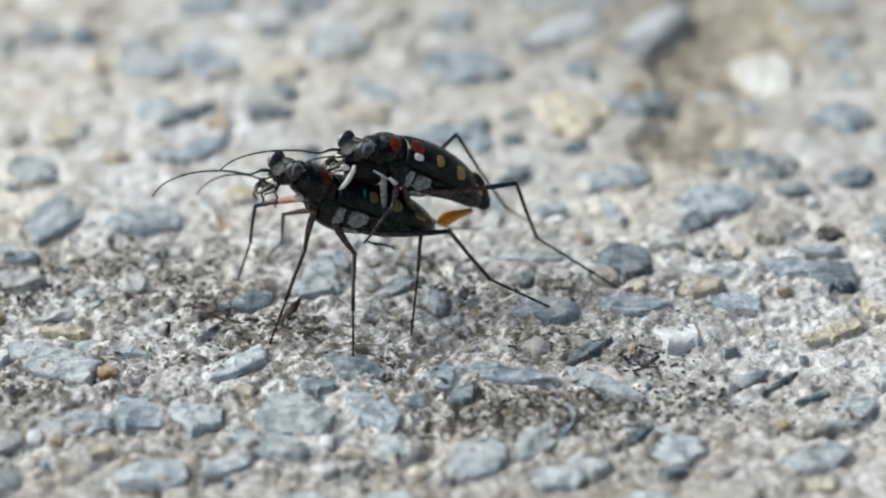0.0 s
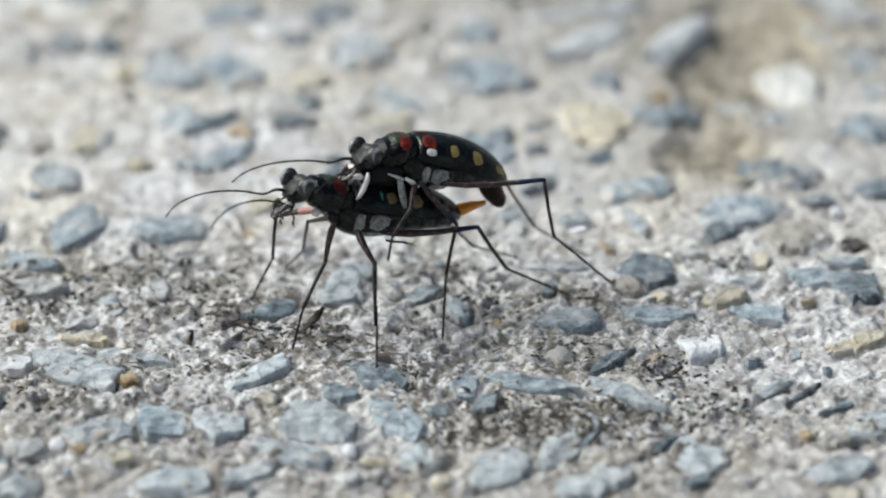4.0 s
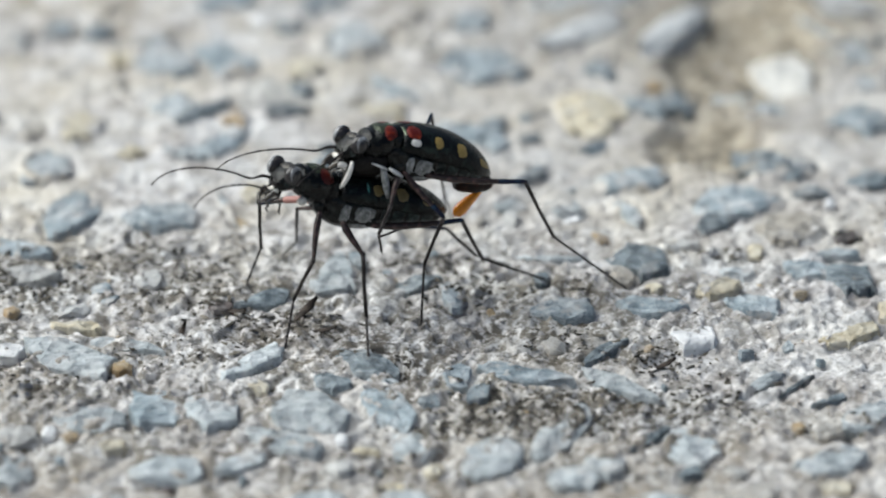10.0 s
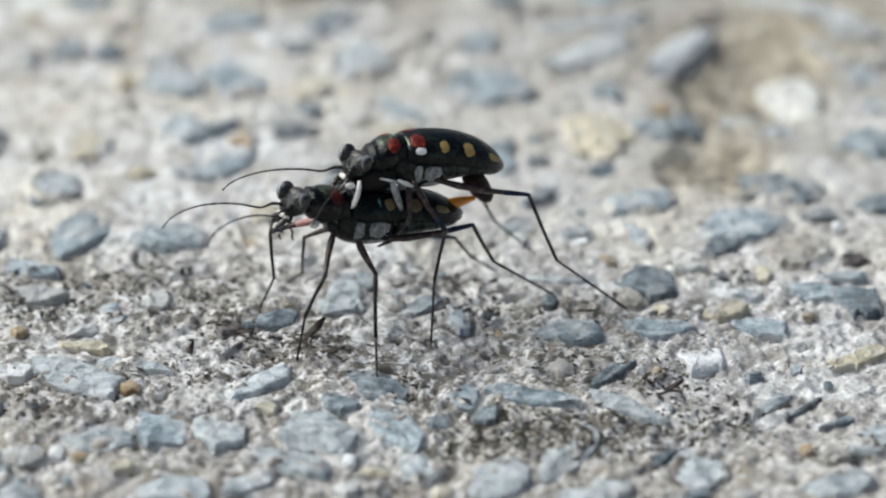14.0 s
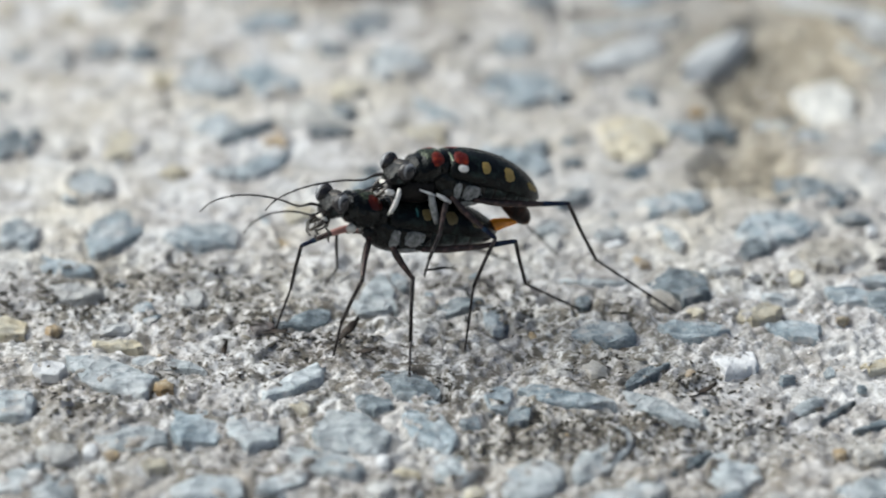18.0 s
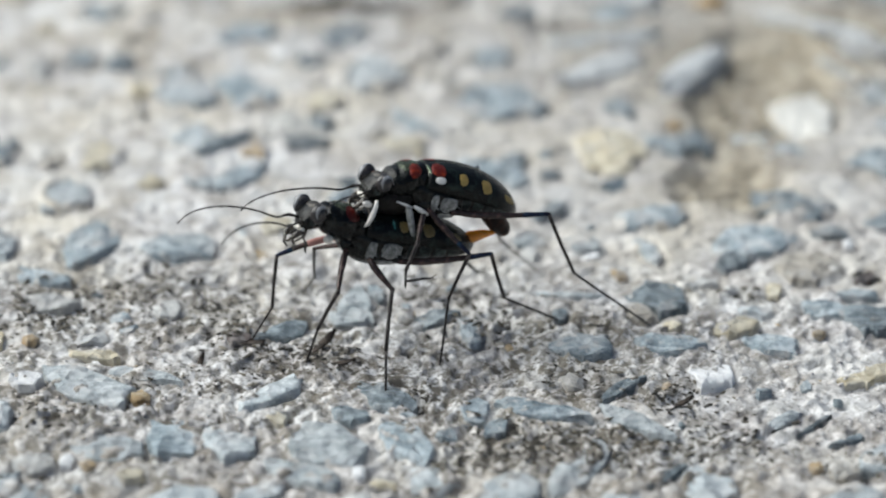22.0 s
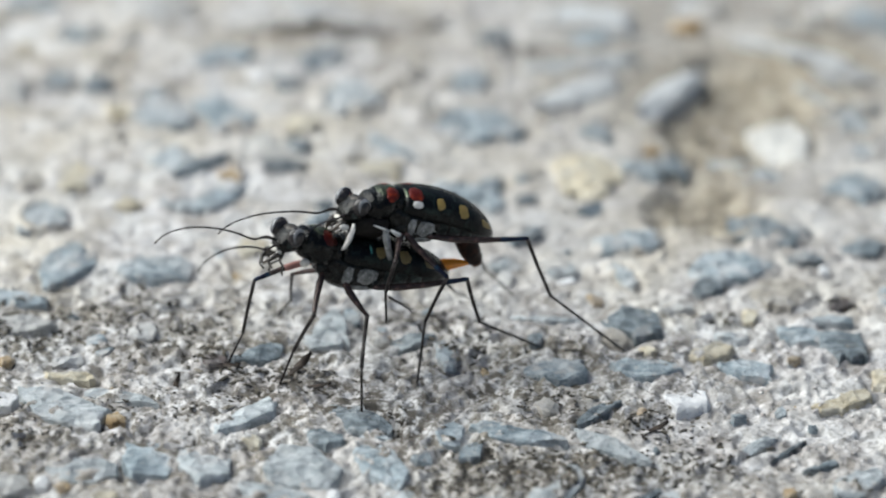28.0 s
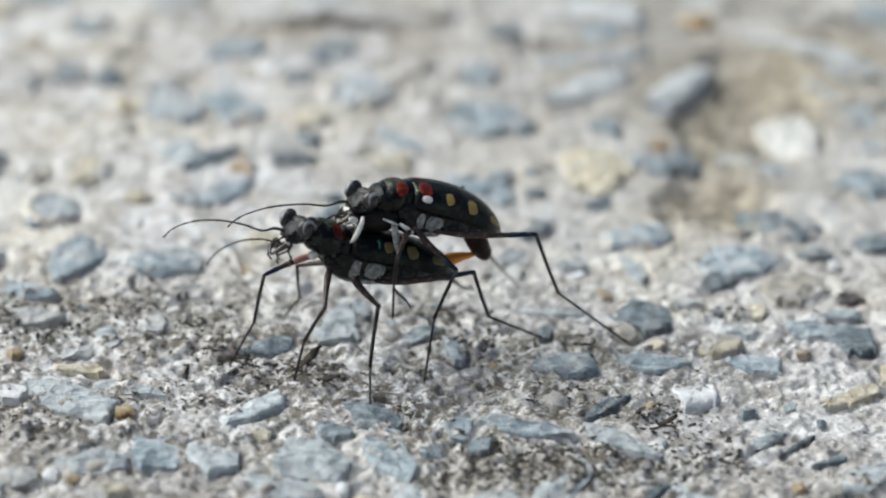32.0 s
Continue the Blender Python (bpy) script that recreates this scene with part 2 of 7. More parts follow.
CONCRETE = concrete_material()
STONE = {
    "blue": stone_material("blue_grey_stone", (0.14, 0.185, 0.212), (0.29, 0.355, 0.395), (0.52, 0.585, 0.625)),
    "dusty": stone_material("dusty_blue_stone", (0.26, 0.305, 0.325), (0.46, 0.51, 0.535), (0.66, 0.70, 0.72)),
    "slate": stone_material("dark_slate_stone", (0.06, 0.08, 0.095), (0.15, 0.19, 0.215), (0.34, 0.40, 0.435), dusty=0.35),
    "cream": stone_material("cream_quartz_stone", (0.46, 0.385, 0.25), (0.64, 0.575, 0.43), (0.74, 0.70, 0.59), dusty=0.35),
    "white": stone_material("white_quartz_stone", (0.74, 0.75, 0.765), (0.86, 0.87, 0.88), (0.92, 0.925, 0.93), 0.4, 0.0),
    "chalk": stone_material("off_white_stone", (0.60, 0.585, 0.53), (0.73, 0.72, 0.68), (0.83, 0.82, 0.785), 0.5, 0.1),
    "pale": stone_material("pale_blue_grey_slab", (0.50, 0.52, 0.525), (0.63, 0.65, 0.655), (0.73, 0.745, 0.745), dusty=0.3),
    "grey": stone_material("pale_grey_stone", (0.36, 0.36, 0.355), (0.50, 0.50, 0.49), (0.64, 0.64, 0.62)),
    "ochre": stone_material("ochre_stone", (0.30, 0.19, 0.08), (0.46, 0.33, 0.18), (0.60, 0.50, 0.35), dusty=0.4),
    "tan": stone_material("tan_stone", (0.28, 0.25, 0.205), (0.42, 0.385, 0.335), (0.54, 0.51, 0.46)),
    "russet": stone_material("russet_stone", (0.035, 0.027, 0.025), (0.085, 0.06, 0.055), (0.2, 0.15, 0.13), dusty=0.3),
}
BLACK = cuticle_material("black_green_cuticle", (0.003, 0.0034, 0.0034), 0.12, 0.15, 4200, 0.00008, (0.03, 0.033, 0.03), 0.24)
ELYTRON = cuticle_material("black_elytron", (0.0035, 0.004, 0.004), 0.27, 0.15, 9000, 0.00006, (0.02, 0.034, 0.028), 0.22)
DARK = cuticle_material("dark_abdomen", (0.014, 0.012, 0.011), 0.38, shine=0.12)
LEG = cuticle_material("dark_leg_cuticle", (0.024, 0.02, 0.019), 0.33, 0.2, tint=(0.105, 0.09, 0.088))
FEMUR = cuticle_material("bronze_brown_femur", (0.034, 0.023, 0.021), 0.2, 0.25, 9000, 0.00003, (0.13, 0.075, 0.066), 0.45, 2600)
# gold-green of the rims, brightened to paint in their highlights
RIM_GLINT = cuticle_material("gold_green_glint", (0.12, 0.15, 0.10), 0.26, 0.6, 3000, 0.0001, (0.85, 0.85, 0.66))
TEAL = cuticle_material("teal_streak", (0.05, 0.2, 0.19), 0.25, 0.6, tint=(0.3, 0.6, 0.55))
VIOLET = cuticle_material("violet_knee", (0.012, 0.015, 0.035), 0.26, 0.5, tint=(0.03, 0.075, 0.12), shine=0.4)
RED = cuticle_material("copper_red_patch", (0.11, 0.012, 0.009), 0.34, 0.3, 6500, 0.0001, tint=(0.36, 0.05, 0.015), blotch=2600)
MAROON = cuticle_material("dark_maroon_patch", (0.05, 0.006, 0.005), 0.3, 0.3, 6500, 0.0001, tint=(0.2, 0.025, 0.015))
YELLOW = pale_material("ochre_yellow_spot", (0.34, 0.235, 0.065))
# the same ochre, darkened for the male's shade on the female's spots
SHADED_OCHRE = pale_material("shaded_ochre_spot", (0.17, 0.125, 0.045))
WHITE = pale_material("white_spot", (0.82, 0.80, 0.76))
CREAM = pale_material("cream_labrum", (0.76, 0.73, 0.66))
JAW = cuticle_material("dark_brown_mandible", (0.03, 0.024, 0.02), 0.16, tint=(0.16, 0.13, 0.1), shine=0.6)
PALP = cuticle_material("dark_grey_palp", (0.05, 0.045, 0.04), 0.2, tint=(0.24, 0.21, 0.18), shine=0.6)
PINK = pale_material("pinkish_brown_leg_base", (0.42, 0.2, 0.175))
ORANGE = pale_material("orange_organ", (0.9, 0.3, 0.025), 0.14)
EYE = cuticle_material("dark_brown_eye", (0.02, 0.018, 0.019), 0.12, 0.0, 26000, 0.000003, (0.085, 0.076, 0.075), 0.45)
# pale grey of the eye's highlight, painted as a crescent
EYE_GLINT = cuticle_material("painted_eye_glint", (0.17, 0.175, 0.185), 0.14, 0.0, 12000, 0.000006, (0.4, 0.41, 0.43), 0.7, 2500)
BRONZE = cuticle_material("grey_bronze_vertex", (0.075, 0.068, 0.06), 0.24, 0.4, 9000, 0.00004, (0.15, 0.14, 0.128), blotch=1800)
OLIVE = cuticle_material("green_bronze_cuticle", (0.035, 0.045, 0.03), 0.24, 0.45, 6000, 0.00006, (0.15, 0.165, 0.11), blotch=3000)
SHEEN = cuticle_material("grey_teal_sheen", (0.014, 0.02, 0.02), 0.3, 0.3, 3600, 0.00008, (0.09, 0.12, 0.115), 0.3)
HAIR = hair_material()
FUZZ = pale_material("pale_grey_hairs", (0.5, 0.515, 0.5), 0.35)


# ---- mesh helpers ----
def link_mesh(name, verts, faces, material, smooth=True):
    me = bpy.data.meshes.new(name)
    me.from_pydata([tuple(c * MM for c in v) for v in verts], [], faces)
    bm = bmesh.new()
    bm.from_mesh(me)
    bmesh.ops.recalc_face_normals(bm, faces=bm.faces)
    bm.to_mesh(me)
    bm.free()
    me.polygons.foreach_set("use_smooth", [smooth] * len(me.polygons))
    me.materials.append(material)
    return me


def part(name, mesh, parent, label="", at=None):
    """Links a mesh as one part of a thing."""
    ob = new(name, mesh)
    ob.parent = parent
    if at is not None:
        ob.matrix_basis = at
    return tagged(ob, label) if label else ob


def curve(rows, x):
    """Smooth values between rows of (x, ...), by a cubic through them."""
    rows = sorted(rows)
    xs = [r[0] for r in rows]
    k = max(0, min(len(xs) - 2, int(np.searchsorted(xs, x)) - 1))
    a, b = np.array(rows[k], float), np.array(rows[k + 1], float)
    p = np.array(rows[k - 1], float) if k else a
    q = np.array(rows[k + 2], float) if k + 2 < len(rows) else b
    h = b[0] - a[0]
    s = (x - a[0]) / h
    ta = (b - p) / max(b[0] - p[0], 1e-9) * h
    tb = (q - a) / max(q[0] - a[0], 1e-9) * h
    return a * (2 * s**3 - 3 * s * s + 1) + ta * (s**3 - 2 * s * s + s) + b * (3 * s * s - 2 * s**3) + tb * (s**3 - s * s)


def barrel(rows, power=2.0):
    """A closed round body along x. Rows: x, centre z, half width, height above and below the centre. Gives its surface as a function."""
    lo, hi = min(r[0] for r in rows), max(r[0] for r in rows)

    def surface(u, a):
        _, zc, hw, ht, hb = curve(rows, lo + (hi - lo) * u)
        c, s = math.cos(a), math.sin(a)
        y = max(hw, 0.02) * math.copysign(abs(s) ** (2 / power), s)
        z = zc + (max(ht, 0.02) if c > 0 else max(hb, 0.02)) * math.copysign(abs(c) ** (2 / power), c)
        return Vector((lo + (hi - lo) * u, y, z))

    return surface


def skin(name, surface, material, nu=20, na=24, ripple=0.0, waves=0):
    verts, faces = [], []
    for i in range(nu + 1):
        for j in range(na):
            p = surface(i / nu, 2 * math.pi * j / na)
            if ripple:
                c = surface(i / nu, 0.0).lerp(surface(i / nu, math.pi), 0.5)
                p = c + (p - c) * (1 - ripple * max(0.0, math.sin(waves * 2 * math.pi * i / nu)) ** 6)
            verts.append(p)
    for i in range(nu):
        for j in range(na):
            k = (j + 1) % na
            faces.append((i * na + j, i * na + k, (i + 1) * na + k, (i + 1) * na + j))
    faces += [tuple(range(na)), tuple(range(nu * na, nu * na + na))]
    return link_mesh(name, verts, faces, material)


def spot(name, surface, u, a, ru, ra, material, lift=0.05, ragged=1.0, square=2.0):
    """A slightly domed patch that follows a surface round (u, a)."""
    verts, faces, n, rings = [], [], 18, 4
    wob = [1 + ragged * (0.07 * math.sin(3 * k + u * 40) + 0.05 * math.sin(5 * k + a * 9)) for k in range(n)]
    for k in range(n):
        w = 2 * math.pi * k / n
        wob[k] *= (abs(math.cos(w)) ** square + abs(math.sin(w)) ** square) ** (-1 / square)

    def at(du, da, h):
        p = surface(u + du, a + da)
        t1 = surface(u + du + 0.004, a + da) - surface(u + du - 0.004, a + da)
        t2 = surface(u + du, a + da + 0.02) - surface(u + du, a + da - 0.02)
        nn = t1.cross(t2)
        nn.normalize()
        mid = Vector((p.x, 0, p.z - 1.2))
        if nn.dot(p - mid) < 0:
            nn = -nn
        return p + nn * h

    verts.append(at(0, 0, lift))
    for r in range(1, rings + 1):
        f = r / rings
        for k in range(n):
            w = 2 * math.pi * k / n
            verts.append(at(ru * f * wob[k] * math.cos(w), ra * f * wob[k] * math.sin(w), lift * (1 - f**4) - (0.04 if r == rings else 0)))
    for k in range(n):
        faces.append((0, 1 + k, 1 + (k + 1) % n))
        for r in range(rings - 1):
            b = 1 + r * n
            faces.append((b + k, b + n + k, b + n + (k + 1) % n, b + (k + 1) % n))
    return link_mesh(name, verts, faces, material)


def fur(name, surface, u, a, ru, ra, count, material, size=0.55):
    """Short flat hairs lying on a surface round (u, a), combed backwards and down."""
    r = random.Random(int(abs(u * 1000 + a * 77)) + count)
    verts, faces = [], []
    while len(faces) < count * 2:
        du, da = r.uniform(-1, 1), r.uniform(-1, 1)
        if du * du + da * da > r.uniform(0.45, 1.1):
            continue
        p = surface(u + du * ru, a + da * ra)
        mid = Vector((p.x, 0, p.z - p.z * 0.2 - 0.7))
        up = (p - mid).normalized()
        way = Vector((-1, r.uniform(-0.5, 0.5), r.uniform(-0.9, 0.1)))
        way = (way - up * way.dot(up)).normalized()
        side = up.cross(way) * 0.022
        long = size * r.uniform(0.5, 1.2)
        b = len(verts)
        mid_p, tip = p + way * long * 0.5 + up * 0.14, p + way * long + up * r.uniform(0.08, 0.2)
        verts += [p - side, p + side, mid_p + side, mid_p - side, tip]
        faces += [(b, b + 1, b + 2, b + 3), (b + 3, b + 2, b + 4)]
    me = bpy.data.meshes.new(name)
    me.from_pydata([tuple(c * MM for c in v) for v in verts], [], faces)
    me.materials.append(material)
    return me


def tube(name, path, radii, material, n=10):
    """A round rod along a path of points, with its radius at each."""
    verts, faces = [], []
    path = [Vector(p) for p in path]
    for i, p in enumerate(path):
        d = (path[min(i + 1, len(path) - 1)] - path[max(i - 1, 0)]).normalized()
        side = d.cross(Vector((0.13, 0.31, 0.94)))
        side.normalize()
        up = side.cross(d)
        for k in range(n):
            w = 2 * math.pi * k / n
            verts.append(p + (side * math.cos(w) + up * math.sin(w)) * radii[i])
    for i in range(len(path) - 1):
        for k in range(n):
            faces.append((i * n + k, i * n + (k + 1) % n, (i + 1) * n + (k + 1) % n, (i + 1) * n + k))
    faces += [tuple(range(n)), tuple(range((len(path) - 1) * n, len(path) * n))]
    return verts, faces


def rod(name, path, radii, material, n=10):
    return link_mesh(name, *tube(name, path, radii, material, n), material)


def joined(name, pieces, material):
    verts, faces = [], []
    for v, f in pieces:
        faces += [tuple(i + len(verts) for i in face) for face in f]
        verts += v
    return link_mesh(name, verts, faces, material)


def blob(centre, rx, ry, rz, nu=12, na=18):
    verts, faces = [Vector((centre[0], centre[1], centre[2] + rz))], []
    for i in range(1, nu):
        for j in range(na):
            t, w = math.pi * i / nu, 2 * math.pi * j / na
            verts.append(Vector((centre[0] + rx * math.sin(t) * math.cos(w), centre[1] + ry * math.sin(t) * math.sin(w), centre[2] + rz * math.cos(t))))
    verts.append(Vector((centre[0], centre[1], centre[2] - rz)))
    for j in range(na):
        k = (j + 1) % na
        faces.append((0, 1 + j, 1 + k))
        faces.append((len(verts) - 1, len(verts) - 1 - na + k, len(verts) - 1 - na + j))
        for i in range(nu - 2):
            b = 1 + i * na
            faces.append((b + j, b + na + j, b + na + k, b + k))
    return verts, faces


def crescent(centre, radii, toward, away, first, wide, material):
    """A raised sickle on an egg-shaped body on the side of the way toward, from first to first + wide degrees off the way away."""
    toward, away = Vector(toward).normalized(), Vector(away).normalized()
    lean = (toward - away * toward.dot(away)).normalized()
    side = away.cross(lean)
    verts, faces, n, m = [], [], 16, 4
    for lift in (1.035, 0.96):
        for i in range(n + 1):
            w = math.pi * (i / n - 0.5) * 1.25
            for j in range(m + 1):
                near = radians(first) + radians(wide) * max(0.06, math.cos(w * 0.8)) ** 2 * (j / m)
                d = away * math.cos(near) + (lean * math.cos(w) + side * math.sin(w)) * math.sin(near)
                d.normalize()
                verts.append(Vector([c + d[k] * radii[k] * lift for k, c in enumerate(centre)]))
    row, half = m + 1, (n + 1) * (m + 1)
    for i in range(n):
        for j in range(m):
            a = i * row + j
            faces += [(a, a + 1, a + row + 1, a + row), (half + a, half + a + row, half + a + row + 1, half + a + 1)]
        for a in (i * row, i * row + m):
            faces.append((a, a + row, half + a + row, half + a))
    for a in (*range(m), *range(n * row, n * row + m)):
        faces.append((a, a + 1, half + a + 1, half + a))
    return link_mesh("eye_crescent", verts, faces, material)


# ---- the ground ----
def lattice(x, y, size, seed):
    """Smooth random values from 0 to 1 over a lattice of that size."""
    table = np.random.RandomState(seed).rand(512, 512)
    gx, gy = x / size, y / size
    ix, iy = np.floor(gx).astype(int), np.floor(gy).astype(int)
    fx, fy = gx - ix, gy - iy
    fx, fy = fx * fx * (3 - 2 * fx), fy * fy * (3 - 2 * fy)
    a, b = table[ix % 512, iy % 512], table[(ix + 1) % 512, iy % 512]
    c, d = table[ix % 512, (iy + 1) % 512], table[(ix + 1) % 512, (iy + 1) % 512]
    return (a * (1 - fx) + b * fx) * (1 - fy) + (c * (1 - fx) + d * fx) * fy


def step(v, lo, hi):
    s = np.clip((v - lo) / (hi - lo), 0, 1)
    return s * s * (3 - 2 * s)


# small holes sunk to make the shadow spots beside stones: place and half sizes
PITS = [(33.0, 0.8, 0.9, 1.2), (22.5, -3.3, 0.7, 0.8), (16.8, -21.2, 1.5, 1.5), (-3.1, -22.9, 0.9, 1.5), (-19.6, -40.7, 0.9, 1.3), (-29.7, -35.7, 1.3, 1.1),
        (30.2, -33.1, 0.8, 1.0), (-3.8, -38.3, 1.1, 1.2), (5.4, -6.8, 0.7, 0.8), (-30.2, -26.5, 1.1, 0.8), (-19.2, -10.9, 0.8, 1.2), (24.7, 20.3, 1.5, 0.8)]


def relief(x, y):
    """Height of the mortar, in millimetres: crumbs, pits and slow waves, rougher in patches."""
    c, s = math.cos(0.6), math.sin(0.6)
    u, v = x * c - y * s, x * s + y * c
    strip = step(y + 6 * lattice(u, v, 14.0, 20), -46, -36) * (1 - step(y + 8 * lattice(u, v, 14.0, 21), 0, 8))
    rough = 0.4 + 0.35 * step(lattice(u, v, 9.0, 1), 0.35, 0.7) + 0.5 * strip
    h = 0.8 * (lattice(u, v, 13.0, 12) - 0.5) + 0.5 * (lattice(u, v, 6.0, 2) - 0.5) + 0.3 * (lattice(x, y, 2.6, 3) - 0.5)
    wx, wy = x + 1.6 * (lattice(u, v, 1.6, 13) - 0.5), y + 1.6 * (lattice(v, u, 1.6, 14) - 0.5)
    wx, wy = wx + 0.6 * (lattice(x, y, 0.5, 15) - 0.5), wy + 0.6 * (lattice(y, x, 0.5, 16) - 0.5)
    # flat-topped flakes of cement skin, with crumbs and open pits between them
    h += rough * 0.16 * (step(lattice(wx, wy, 2.1, 4), 0.3, 0.62) - 0.5)
    h += rough * 0.17 * (step(lattice(wy, wx, 1.1, 5), 0.36, 0.62) - 0.5)
    h += (0.1 + 0.12 * strip) * (step(lattice(wx, wy, 0.75, 31), 0.38, 0.6) - 0.5)
    ridge = 1 - np.abs(2 * lattice(wx, wy, 2.4, 10) - 1)
    h -= rough * 0.2 * step(ridge, 0.82, 1.0)
    h -= rough * 0.36 * step(lattice(wy, wx, 0.9, 7), 0.68, 0.82) + 0.25 * step(lattice(wx, wy, 2.3, 8), 0.76, 0.9)
    h += rough * 0.12 * (lattice(v, u, 0.42, 9) - 0.5)
    for px, py, wide, deep in ((26, 41, 8, 17), (23, 20, 5, 8)):
        h -= 1.3 * (1 - step(np.hypot((x - px) / wide, (y - py) / deep) + 0.6 * (lattice(u, v, 3.0, 35) - 0.5), 0.5, 1.0)) * (0.7 + 0.6 * lattice(x, y, 1.8, 36))
    for px, py, wide, deep in PITS:
        h -= 0.75 * (1 - step(np.hypot((x - px) / wide, (y - py) / deep) + 0.7 * (lattice(u, v, 1.6, 35) - 0.5), 0.5, 1.1))
    return h + 0.05


def spaced(lo, hi, steps):
    """Coordinates with the given fine steps between lo and hi, growing outwards to the horizon."""
    xs = [lo]
    while xs[-1] < hi:
        for edge, d in steps:
            if xs[-1] < edge:
                xs.append(xs[-1] + d)
                break
    for sign, first in ((1, xs[-1]), (-1, xs[0])):
        d, at, out = 0.5, first, []
        while abs(at) < 40000:
            at += sign * d
            d *= 1.22
            out.append(at)
        xs = xs + out if sign > 0 else out[::-1] + xs
    return np.array(xs)


def make_ground():
    xs = spaced(-48, 48, [(48, 0.2)])
    ys = spaced(-52, 104, [(-40, 0.34), (12, 0.2), (104, 0.42)])
    gx, gy = np.meshgrid(xs, ys)
    near = step(-np.maximum(np.abs(gx) - 60, np.abs(gy - 25) - 95), 0, 40)
    gz = relief(gx, gy) * near
    nx, ny = len(xs), len(ys)
    me = bpy.data.meshes.new("ground")
    me.vertices.add(nx * ny)
    me.vertices.foreach_set("co", (np.stack([gx, gy, gz], -1).reshape(-1) * MM).astype(np.float32))
    i = (np.arange(ny - 1)[:, None] * nx + np.arange(nx - 1)[None]).reshape(-1)
    quads = np.stack([i, i + 1, i + nx + 1, i + nx], -1).astype(np.int32)
    me.loops.add(quads.size)
    me.loops.foreach_set("vertex_index", quads.reshape(-1))
    me.polygons.add(len(quads))
    me.polygons.foreach_set("loop_start", np.arange(0, quads.size, 4, dtype=np.int32))
    me.update(calc_edges=True)
    me.polygons.foreach_set("use_smooth", np.ones(len(quads), bool))
    me.materials.append(CONCRETE)
    return tagged(new("ground", me), "weathered pale concrete with exposed aggregate stones", "ground", kind="structure")


ground = make_ground()


# ---- the beetles ----
HEADING = radians(25)
AHEAD = Vector((-math.cos(HEADING), -math.sin(HEADING), 0))
LEFT = Vector((math.sin(HEADING), -math.cos(HEADING), 0))
SPOT = Vector((-4.3, -12.7, 0))


def stance(s, z, pitch):
    """The pose of a body: s along its line, z above the ground, nose up by pitch degrees."""
    p = radians(pitch)
    x = AHEAD * math.cos(p) + Vector((0, 0, math.sin(p)))
    up = x.cross(LEFT)
    m = Matrix((x, LEFT, up)).transposed().to_4x4()
    m.translation = (SPOT + AHEAD * s + Vector((0, 0, z))) * MM
    return m


